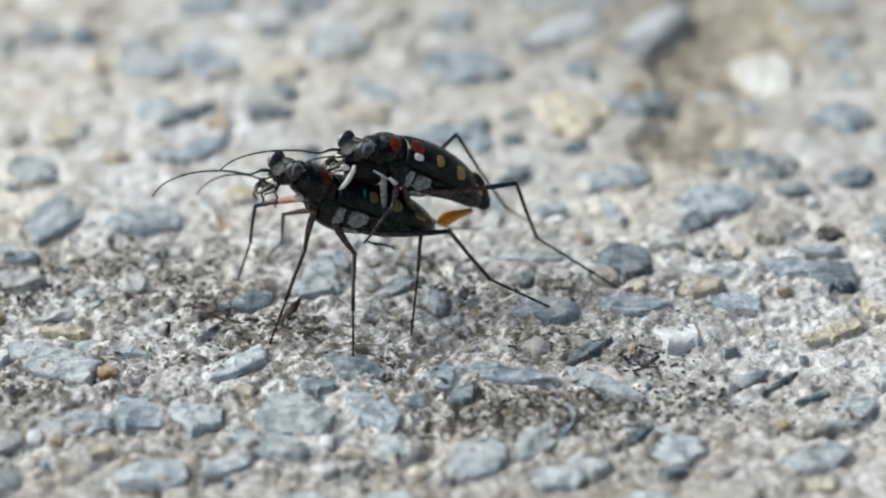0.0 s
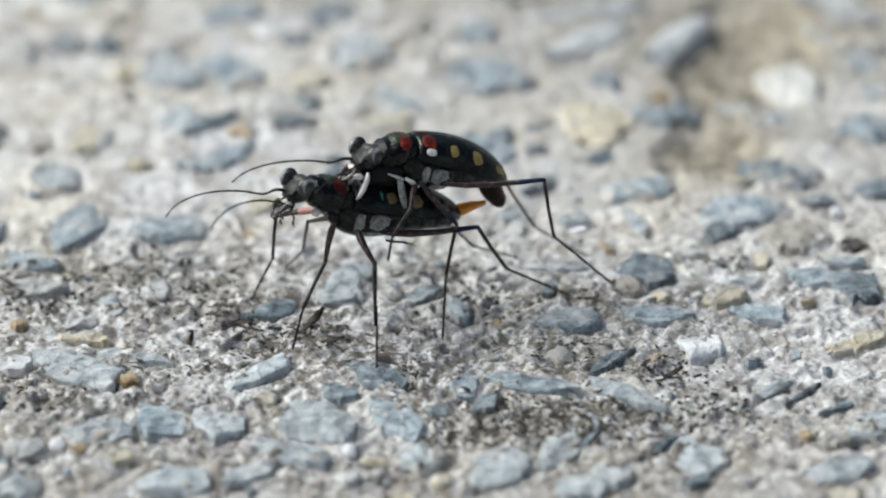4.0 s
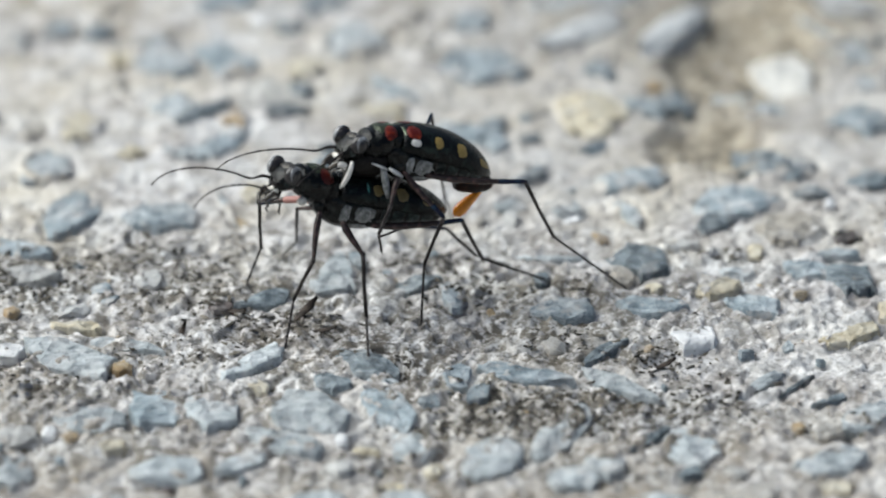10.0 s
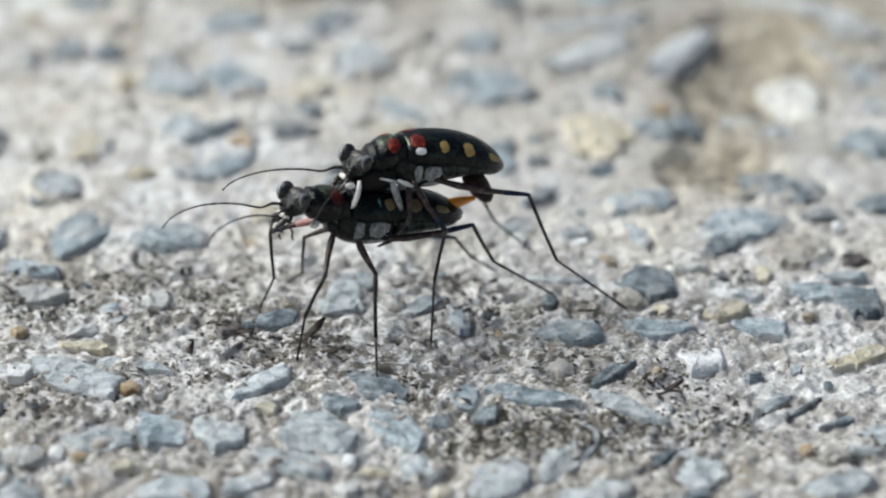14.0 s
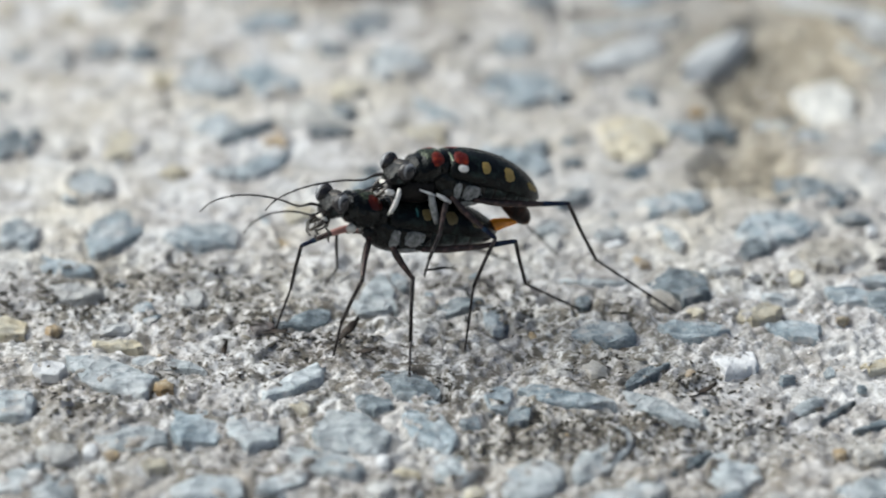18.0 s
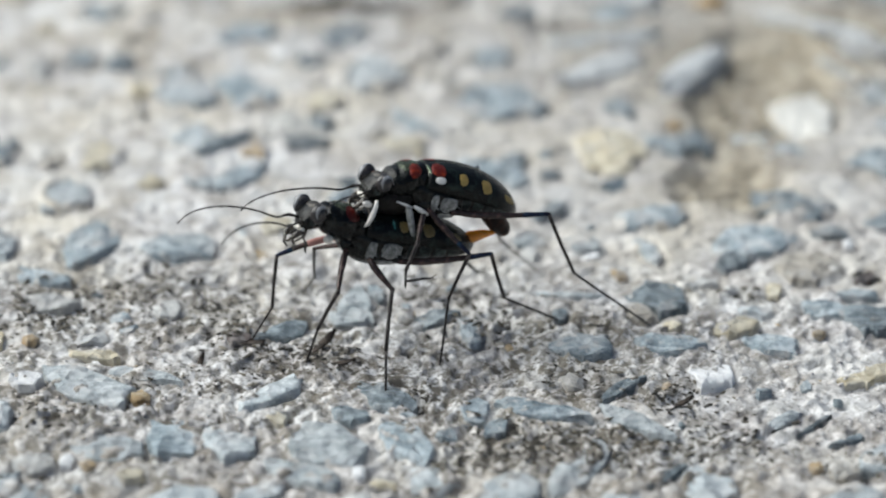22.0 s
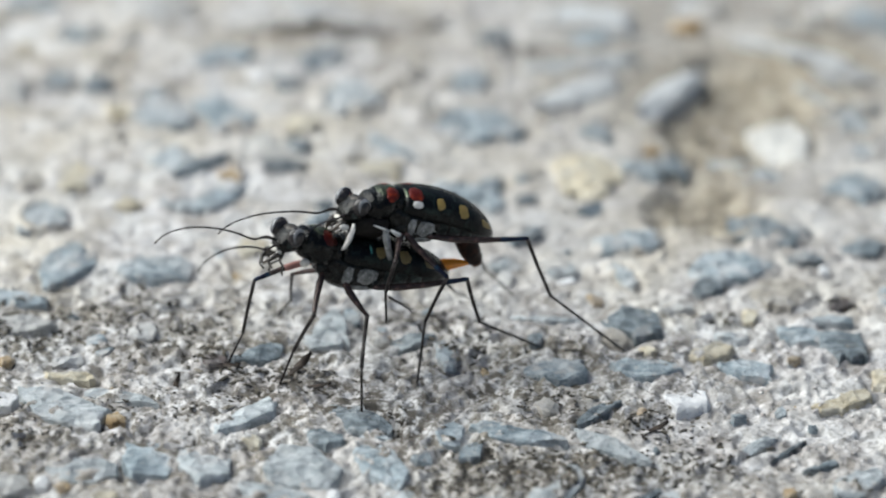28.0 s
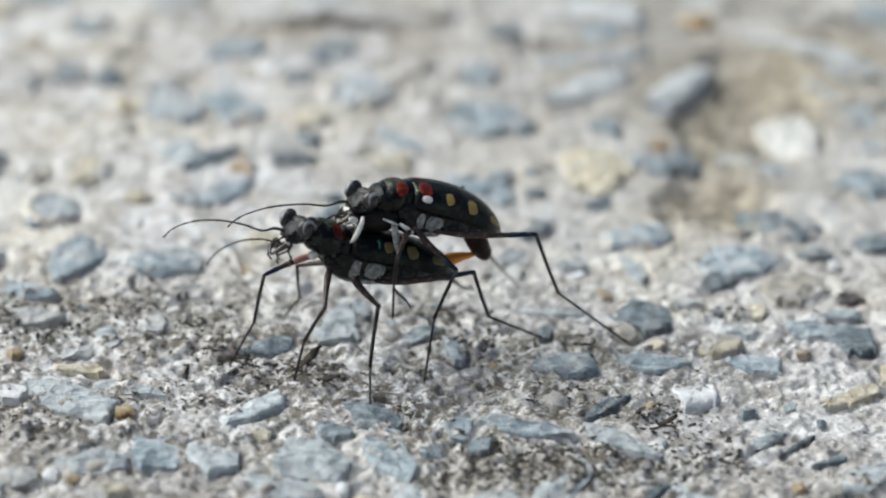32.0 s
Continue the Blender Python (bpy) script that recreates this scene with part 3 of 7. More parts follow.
class Beetle:
    def __init__(self, label, length, width, sag, drop, hump, stretch):
        self.root = tagged(new("tiger_beetle"), label, "beetle", "mating tiger beetles")
        self.length, self.width, self.sag, self.drop, self.hump, self.stretch = length, width, sag, drop, hump, stretch
        self.trunk()
        self.wing_cases()
        self.front()

    def trunk(self):
        root, k = self.root, self.length / 8.5
        chest = barrel([(-3.6 * k, -1.0, 1.3, 0.8, 1.2), (-2.8 * k, -0.9, 1.8, 0.9, 1.75), (-1.2 * k, -0.85, 1.9, 1.0, 2.05), (-0.1, -0.75, 1.75, 1.0, 2.0), (0.8, -0.6, 1.35, 0.9, 1.75), (1.6, -0.5, 0.85, 0.7, 1.2)], 2.3)
        back = -0.12 if self.drop < 0 else 0.0
        part("thorax", skin("thorax", chest, BLACK, 16, 28), root)
        panels = ((0.33, 1.72, 0.15, 0.4), (0.3, 2.32, 0.16, 0.2), (0.56, 1.85, 0.07, 0.5)) if self.drop < 0 else ((0.36, 1.68, 0.16, 0.44), (0.4, 2.36, 0.2, 0.2), (0.64, 1.85, 0.07, 0.5))
        for u, a, ru, ra in panels:
            for side in (1, -1):
                patch = part("chest_plate", spot("chest_plate", chest, u, a * side, ru, ra, HAIR, 0.07, 0.8, 2.4), root, "grey-haired plate on the side of the chest")
                part("hairs", fur("hairs", chest, u, a * side, ru * 0.9, ra * 0.9, int(120 * ru * ra) + 3, FUZZ, 0.26), patch)
        belly = barrel([(-self.length + 0.35, -0.35 - self.sag * 0.8, 0.35, 0.3, 0.3), (-self.length * 0.86, -0.5 - self.sag * 0.5, 1.15, 0.6, 0.75), (-self.length * 0.62, -0.7, 1.65, 0.8, 1.3), (-self.length * 0.3, -0.85, 1.6, 0.8, 1.55), (-1.2, -0.9, 1.1, 0.7, 1.2)], 2.2)
        part("abdomen", skin("abdomen", belly, DARK, 60, 28, 0.05, 6), root, "dark segmented abdomen")
        for side in (1, -1):
            # the belly's sheen, put into the colour of overlapping plates
            for k in range(4):
                part("belly_plate", spot("belly_plate", belly, 0.24 + 0.15 * k, (1.75 + 0.05 * k) * side, 0.078, 0.42 + 0.04 * k, SHEEN, 0.03, 0.8, 3.4), root, "grey-teal sheen painted as a plate on the belly")

    def wing_cases(self):
        L, W, sag = self.length, self.width, self.sag
        k = self.hump
        rows = [(0.0, 0.78 * W, 1.05 * k), (0.06, 0.92 * W, 1.25 * k), (0.25, 0.99 * W, 1.5 * k), (0.5, W, 1.55 * k), (0.72, 0.97 * W, 1.35 * k), (0.87, 0.72 * W, 0.95 * k), (0.96, 0.36 * W, 0.48), (1.0, 0.08 * W, 0.12)]

        def dome(side):
            def surface(u, a):
                _, hw, ht = curve(rows, min(max(u, 0), 1))
                return Vector((0.2 - L * u, side * (0.012 + hw * math.sin(a)), ht * math.cos(a) + 0.02 - sag * u**2.4))

            return surface

        for side, name in ((1, "left_elytron"), (-1, "right_elytron")):
            out = dome(side)
            nu, na, last = 36, 16, radians(104)
            verts, faces = [], []
            for inner in (0, 1):
                for i in range(nu + 1):
                    for j in range(na + 1):
                        p = out(i / nu, last * j / na)
                        if inner:
                            c = Vector((p.x, 0, -0.2 - sag * (i / nu) ** 2.4))
                            p = c + (p - c) * 0.9
                            p.y = side * max(abs(p.y), 0.012)
                        verts.append(p)
            row, half = na + 1, (nu + 1) * (na + 1)
            for i in range(nu):
                for j in range(na):
                    a = i * row + j
                    faces.append((a, a + 1, a + row + 1, a + row))
                    faces.append((half + a, half + a + row, half + a + row + 1, half + a + 1))
                for a in (i * row, i * row + na):
                    faces.append((a, a + row, half + a + row, half + a))
            for j in range(na):
                for a in (j, nu * row + j):
                    faces.append((a, a + 1, half + a + 1, half + a))
            shell = part(name, link_mesh(name, verts, faces, ELYTRON), self.root, "black wing case with ochre spots")
            if self.drop < 0:
                part("shoulder_patch", spot("shoulder_patch", out, 0.095, 0.6, 0.075, 0.5, RED, 0.03, 0.7, 2.3), shell, "copper-red shoulder patch")
                part("collar", spot("collar", out, 0.018, 0.5, 0.014, 0.42, RIM_GLINT, 0.03, 1.5), shell, "gold-green highlight painted on the front edge")
                part("shoulder_spot", spot("shoulder_spot", out, 0.1, 1.16, 0.055, 0.22, WHITE, 0.05, 0.6), shell, "white shoulder spot")
            else:
                part("streak", spot("streak", out, 0.205, 0.85, 0.01, 0.3, TEAL, 0.03), shell, "iridescent teal streak")
            for u, a, ru, ra in ((0.318, 0.95, 0.048, 0.33), (0.552, 0.97, 0.06, 0.38), (0.815, 1.02, 0.075, 0.24)):
                part("spot", spot("spot", out, u if self.drop < 0 else u * 0.9, a, ru, ra, YELLOW if self.drop < 0 else SHADED_OCHRE, 0.03, 1.4, 2.4), shell, "ochre-yellow oval spot")

    def front(self):
        d, root = self.drop, self.root
        neck = barrel([(-0.1, -0.1, 1.0, 1.0, 1.1), (0.25, -0.04, 1.35, 1.3, 1.35), (0.55, d * 0.04, 1.28, 1.2, 1.3), (1.1, d * 0.16, 1.5, 1.36, 1.4), (1.8, d * 0.32, 1.46, 1.3, 1.35), (2.25, d * 0.44, 1.22, 1.1, 1.15), (2.5, d * 0.5, 1.28, 1.08, 1.1), (2.8, d * 0.56, 0.9, 0.8, 0.8)], 2.2)
        shield = part("pronotum", skin("pronotum", neck, BLACK, 30, 28), root, "black pronotum with copper-red sides", Matrix.Diagonal((*self.stretch, 1)))
        for side in (1, -1):
            part("red_patch", spot("red_patch", neck, 0.43, 0.66 * side, 0.2, 0.6, RED if d < 0 else MAROON, 0.04, 0.7, 2.6), shield, "copper-red patch")
        part("disc", spot("disc", neck, 0.6, 0.0, 0.2, 0.75, OLIVE, 0.02, 1.2, 2.6), shield, "green-bronze middle of the pronotum")
        part("rim", spot("rim", neck, 0.37, 0.0, 0.13, 0.3, RIM_GLINT, 0.035, 1.8, 2.6), shield, "gold-green rim of the pronotum with its highlight painted in")
        z = d * 0.78
        skull = barrel([(2.5, d * 0.55, 0.8, 0.75, 0.75), (2.9, z + 0.05, 1.2, 0.98, 1.0), (3.5, z + 0.05, 1.32, 0.95, 1.15), (3.95, z - 0.1, 1.1, 0.7, 1.15), (4.25, z - 0.4, 0.85, 0.45, 0.95), (4.38, z - 0.55, 0.5, 0.2, 0.6)], 2.3)
        cocked = pose((self.stretch[0] - 1) * 3.4 * MM, 0, (z - 0.13) * MM, 6) @ Matrix.Translation((0, 0, -z * MM))
        head = part("head", skin("head", skull, BLACK, 22, 26), root, "black-green head with bulging eyes", cocked)
        part("vertex", spot("vertex", skull, 0.42, 0.0, 0.36, 0.62, BRONZE, 0.03, 0.8, 2.8), head, "grey-bronze finely grooved top of the head")
        for side in (1, -1):
            part("eye", link_mesh("eye", *blob((3.45 if side > 0 else 3.58, side * 1.36, z + 0.44), 0.72, 0.58, 0.78, 16, 24), EYE), head, "large glossy dark brown eye")
            part("eye_crescent", crescent((3.45 if side > 0 else 3.58, side * 1.36, z + 0.44), (0.74, 0.6, 0.8), (0.55, 0.0, 0.85) if side > 0 else (1.0, 0.0, 0.2), (-0.3, side * 0.95, 0.0), 44 if side > 0 else 76, 24 if side > 0 else 62, EYE_GLINT), head, "pale grey highlight painted on the eye")
            part("brow", spot("brow", skull, 0.45, 0.55 * side, 0.12, 0.3, RED if d < -1 else BLACK, 0.02), head)
            part("cheek", spot("cheek", skull, 0.62, 1.75 * side, 0.16, 0.4, SHEEN, 0.03), head, "grey-teal cheek")
            jaw = [(4.0, side * 0.5, z - 1.0), (4.5, side * 0.78, z - 1.3), (4.9, side * 0.66, z - 1.75), (5.0, side * 0.25, z - 2.1), (4.95, -side * 0.15, z - 2.25)]
            part("mandible", rod("mandible", jaw, [0.3, 0.26, 0.17, 0.1, 0.03], JAW), head, "long dark sickle mandible")
            part("mandible_base", link_mesh("mandible_base", *blob((4.3, side * 0.78, z - 1.08), 0.26, 0.14, 0.22), CREAM if d > 0 else JAW), head)
            for bend, reach in ((0.0, 1.0), (0.35, 0.8)):
                palp = [(3.7, side * 0.45, z - 1.15), (4.2, side * (0.8 + bend), z - 1.65), (4.55 * reach + 0.3, side * (0.95 + bend), z - 1.95), (4.6 * reach + 0.2, side * (0.8 + bend), z - 2.45), (4.3 * reach + 0.2, side * (0.6 + bend), z - 2.75)]
                part("palp", rod("palp", palp, [0.08, 0.085, 0.09, 0.1, 0.06], PALP, 8), head, "thin dark grey palp")
        part("labrum", link_mesh("labrum", *blob((4.42, 0, z - 0.92), 0.2, 0.6, 0.24), CREAM), head, "cream upper lip")

    def leg(self, side, hip, lengths, weight=1.0, base=None, skin_of=None, violet=False):
        """One leg: a fixed coxa, and femur, tibia and tarsus to be keyed."""
        f, t, s = lengths
        w = weight
        coxa = link_mesh("coxa", *blob((0, -0.35 * side, 0.25), 0.5, 0.42, 0.5), base or BLACK)
        part("coxa", coxa, self.root, at=Matrix.Translation(Vector(hip) * MM))
        thigh = part("femur", rod("femur", [(0, 0, 0), (0.05 * f, 0, 0), (0.25 * f, 0, 0.02 * f), (0.55 * f, 0, 0.025 * f), (0.9 * f, 0, 0.005 * f), (f, 0, 0)], [0.15 * w, 0.22 * w, 0.29 * w, 0.24 * w, 0.17 * w, 0.15 * w], skin_of or FEMUR, 12), self.root, "bronze-brown femur")
        if base is PINK:
            part("femur_base", rod("femur_base", [(0.02 * f, 0, 0), (0.1 * f, 0, 0), (0.28 * f, 0, 0.02 * f), (0.44 * f, 0, 0.024 * f), (0.5 * f, 0, 0.024 * f)], [0.2 * w, 0.27 * w, 0.32 * w, 0.29 * w, 0.2 * w], PINK, 12), thigh, "pinkish base of the femur")
        if violet:
            part("knee", rod("knee", [(0.7 * f, 0, 0.018 * f), (0.76 * f, 0, 0.014 * f), (0.9 * f, 0, 0.005 * f), (0.98 * f, 0, 0), (1.02 * f, 0, -0.02)], [0.18 * w, 0.235 * w, 0.19 * w, 0.18 * w, 0.1 * w], VIOLET, 12), thigh, "violet-blue outer femur and knee")
        else:
            part("knee", link_mesh("knee", *blob((0.985 * f, 0, 0), 0.26, 0.19 * w, 0.19 * w), LEG), thigh, "dark knee joint")
        pieces = [tube("", [(0, 0, 0), (0.1, 0, 0), (0.5 * t, 0, 0.01 * t), (t, 0, 0)], [0.15 * w, 0.17 * w, 0.145 * w, 0.15 * w], None, 9)]
        for k in range(7):
            x = t * (0.2 + 0.1 * k)
            pieces.append(tube("", [(x, 0, -0.08), (x + 0.28, 0.12 * (-1) ** k, -0.3)], [0.022, 0.006], None, 5))
        for y in (0.12, -0.12):
            pieces.append(tube("", [(t - 0.05, y * 0.5, -0.05), (t + 0.35, y, -0.28)], [0.03, 0.008], None, 5))
        shin = part("tibia", joined("tibia", pieces, LEG), self.root, "thin dark spined tibia")
        pieces, x = [], 0.0
        for share in (0.36, 0.22, 0.15, 0.1, 0.17):
            d = share * s
            pieces.append(tube("", [(x, 0, 0), (x + 0.12 * d, 0, 0), (x + 0.8 * d, 0, 0), (x + d, 0, -0.01)], [0.07 * w, 0.1 * w, 0.11 * w, 0.08 * w], None, 8))
            x += d * 0.985
        for y in (0.1, -0.1):
            pieces.append(tube("", [(x - 0.03, 0, 0), (x + 0.16, y, 0.03), (x + 0.3, y * 1.6, -0.08)], [0.035, 0.03, 0.008], None, 6))
        foot = part("tarsus", joined("tarsus", pieces, LEG), self.root, "thread-thin dark tarsus with claws")
        return Leg(self, side, hip, lengths, (thigh, shin, foot))

    def antenna(self, base, chord, bow):
        shape = [(0, 0), (0.06, 0.02), (0.16, 0.0), (0.32, 0.07), (0.5, 0.12), (0.68, 0.135), (0.84, 0.105), (0.94, 0.05), (1.0, -0.02)]
        path = [curve(shape, k / 33) for k in range(34)]
        pts = [(p[0] * chord, 0, p[1] * chord * bow) for p in path]
        radii = [0.13 if k < 3 else 0.085 - 0.0011 * k + 0.016 * (k % 3 == 0) for k in range(34)]
        ob = part("antenna", rod("antenna", pts, radii, LEG, 8), self.root, "thin dark jointed antenna")
        return Feeler(self, base, ob)


class Leg:
    def __init__(self, beetle, side, hip, lengths, pieces):
        self.beetle, self.side, self.hip, self.lengths, self.pieces, self.keys = beetle, side, Vector(hip), lengths, pieces, []


class Feeler:
    def __init__(self, beetle, base, piece):
        self.beetle, self.base, self.piece, self.keys = beetle, Vector(base), piece, []


class Span:
    def __init__(self, beetle, piece):
        self.beetle, self.piece, self.keys = beetle, piece, []


female = Beetle("larger black tiger beetle with ochre spots, beneath its mate", 10.2, 2.25, 0.6, 0.75, 1.0, (1.3, 1.1, 1.08))
male = Beetle("smaller black tiger beetle with ochre spots, mounted on its mate's back", 9.15, 2.1, 1.3, -1.3, 1.1, (1.07, 1.05, 1.0))

fa = female.leg(1, (1.4, 1.3, -1.5), (3.86, 4.42, 3.75), 1.0)
fb = female.leg(1, (-0.5, 1.6, -2.0), (3.07, 4.86, 3.78), 1.05)
fe = female.leg(1, (-2.9, 1.9, -2.0), (7.29, 5.14, 6.68), 1.0, violet=True)
fc = female.leg(-1, (1.4, -1.1, -1.5), (4.62, 4.83, 4.39), 0.9, PINK, violet=True)
fd = female.leg(-1, (-0.5, -1.2, -2.0), (4.52, 5.63, 4.16), 0.85)
fg = female.leg(-1, (-2.9, -1.3, -2.1), (9.65, 3.16, 4.81), 0.8, violet=True)
ma = male.leg(1, (-2.4, 1.8, -1.8), (7.85, 6.09, 7.64), 0.95, violet=True)
mb = male.leg(-1, (-2.4, -1.2, -1.9), (6.29, 9.37, 5.22), 0.8, violet=True)
mc = male.leg(1, (-0.4, 1.8, -1.8), (4.71, 4.18, 4.99), 0.95, violet=True)
me = male.leg(1, (-0.2, 1.7, -1.9), (2.96, 2.60, 2.97), 0.95)

af1 = female.antenna((5.3, -0.7, 0.0), 9.09, 0.9)
af2 = female.antenna((5.3, 0.7, 0.0), 7.92, 0.9)
am1 = male.antenna((4.6, -0.5, -1.6), 9.47, 0.65)
am2 = male.antenna((4.5, 0.7, -1.6), 6.14, 0.3)

# the male's jaws hold its mate behind the neck
IVORY = pale_material("ivory_mandible", (0.78, 0.76, 0.72), 0.3)
part("mandible", rod("mandible", [(3.95, 1.5, -1.9), (3.98, 1.7, -2.3), (4.1, 1.85, -3.1), (4.25, 1.8, -3.8), (4.3, 1.6, -4.1)], [0.12, 0.2, 0.21, 0.15, 0.04], IVORY), male.root, "ivory mandible clasping the mate")
part("mandible_base", link_mesh("mandible_base", *blob((4.65, 1.5, -2.3), 0.42, 0.2, 0.24), IVORY), male.root, "ivory mandible base")
under = barrel([(0.2, -1.5, 0.7, 0.6, 0.7), (1.0, -1.6, 1.25, 0.8, 1.45), (2.2, -1.8, 1.25, 0.8, 1.5), (3.2, -2.0, 0.95, 0.7, 1.2), (3.8, -2.1, 0.4, 0.4, 0.4)], 2.2)
part("prosternum", skin("prosternum", under, DARK, 18, 22), male.root, "dark underside of the fore body")
SILVER = pale_material("silvery_hairs", (0.74, 0.74, 0.72), 0.3)
part("trochanter", rod("trochanter", [(0.9, 1.9, -1.75), (0.3, 2.05, -1.95), (-0.4, 2.0, -2.2)], [0.12, 0.19, 0.12], SILVER), male.root, "silvery leg base")
part("trochanter", rod("trochanter", [(2.3, 1.6, -1.7), (1.5, 1.8, -1.8), (1.0, 1.85, -1.9)], [0.07, 0.12, 0.1], SILVER), male.root, "silvery leg base")
part("fore_femur", rod("fore_femur", [(1.3, 1.7, -1.9), (1.1, 2.1, -2.5), (0.8, 2.4, -3.3), (0.5, 2.5, -3.9)], [0.2, 0.28, 0.26, 0.15], HAIR), male.root, "grey-haired fore femur")
part("coxa", link_mesh("coxa", *blob((3.0, 1.05, -1.0), 0.4, 0.3, 0.34), CREAM), female.root, "cream fore leg base")

duct = Span(male, part("aedeagus", rod("aedeagus", [(0, 0, 0), (0.5, 0, 0), (1.3, 0, 0.05), (2.2, 0, 0.02), (2.7, 0, 0), (3.0, 0, -0.02)], [0.18, 0.25, 0.4, 0.52, 0.42, 0.06], ORANGE, 14), male.root, "bright orange tapered organ beneath the abdomen"))
claw = Span(male, part("tarsus", joined("tarsus", [tube("", [(0, 0, 0), (0.7, 0, 0.05), (1.5, 0, 0), (2.3, 0, 0.1)], [0.1, 0.09, 0.1, 0.05], None, 8), tube("", [(2.2, 0, 0.08), (2.5, 0.1, 0.2), (2.7, 0.1, 0.1)], [0.05, 0.04, 0.01], None, 6), tube("", [(2.2, 0, 0.08), (2.5, -0.05, -0.05), (2.65, -0.05, -0.15)], [0.05, 0.04, 0.01], None, 6)], LEG), male.root, "dark clawed tarsus of the far middle leg"))
tail = Span(male, part("abdomen_tip", rod("abdomen_tip", [(-0.9, 0, 0), (-0.4, 0, 0), (0.5, 0, 0), (1.0, 0, 0.02), (1.1, 0, 0.02), (1.7, 0, 0), (2.0, 0, 0), (2.25, 0, 0)], [0.66, 0.82, 0.84, 0.8, 0.74, 0.66, 0.48, 0.16], cuticle_material("dark_brown_tip", (0.014, 0.009, 0.008), 0.4, tint=(0.05, 0.02, 0.012), shine=0.1), 18), male.root, "dark brown downturned abdomen tip"))
part("last_segment", rod("last_segment", [(1.72, 0, 0), (1.9, 0, 0.01), (2.15, 0, 0.01), (2.4, 0, 0)], [0.54, 0.56, 0.42, 0.12], cuticle_material("tawny_tip", (0.05, 0.02, 0.01), 0.35, tint=(0.26, 0.11, 0.045)), 16), tail.piece, "tawny last segment")


def joint(leg, t, knee, ankle, foot):
    leg.keys.append((t, *knee, *ankle, *foot))


def point_at(feeler, t, tip):
    feeler.keys.append((t, *tip))


def span(thing, t, a, b):
    thing.keys.append((t, *a, *b))


def between(keys, t):
    """The keyed numbers at t, by straight lines."""
    rows = np.array(keys, float)
    return [float(np.interp(t, rows[:, 0], rows[:, k])) for k in range(1, rows.shape[1])]


def along(a, b, side):
    """A pose at a whose x points to b; its y keeps to the beetle's left."""
    x = (b - a).normalized()
    y = (LEFT - x * LEFT.dot(x)).normalized()
    m = Matrix((x, y, x.cross(y))).transposed().to_4x4()
    m.translation = a * MM
    return m


# ---- stones in the ground ----
def chip_outline(r, n):
    """A broken stone's outline inside a box from -1 to 1: straight sides between a few worn corners."""
    count = r.choice((5, 6, 6, 7, 8))
    first = r.uniform(0, 6)
    corners = []
    for k in range(count):
        a = first + 2 * math.pi * (k + r.uniform(-0.28, 0.28)) / count
        power = r.uniform(2.0, 4.5)
        rad = (abs(math.cos(a)) ** power + abs(math.sin(a)) ** power) ** (-1 / power) * r.uniform(0.86, 1.0)
        corners.append(Vector((rad * math.cos(a), rad * math.sin(a))))
    points = []
    for k in range(n):
        f = k * count / n
        i, s = int(f), f - int(f)
        a, b, c = corners[i % count], corners[(i + 1) % count], corners[(i + 2) % count]
        sharp = a.lerp(b, s)
        soft = (a + b) / 2 * (1 - s) ** 2 + b * 2 * s * (1 - s) + (b + c) / 2 * s * s if s > 0.5 else None
        points.append(sharp if soft is None else sharp.lerp(soft, 0.25))
    lo = Vector((min(p.x for p in points), min(p.y for p in points)))
    hi = Vector((max(p.x for p in points), max(p.y for p in points)))
    worn = [r.uniform(0.93, 1.03) for _ in points]
    return [((2 * (p.x - lo.x) / (hi.x - lo.x) - 1) * s, (2 * (p.y - lo.y) / (hi.y - lo.y) - 1) * s) for p, s in zip(points, worn)]


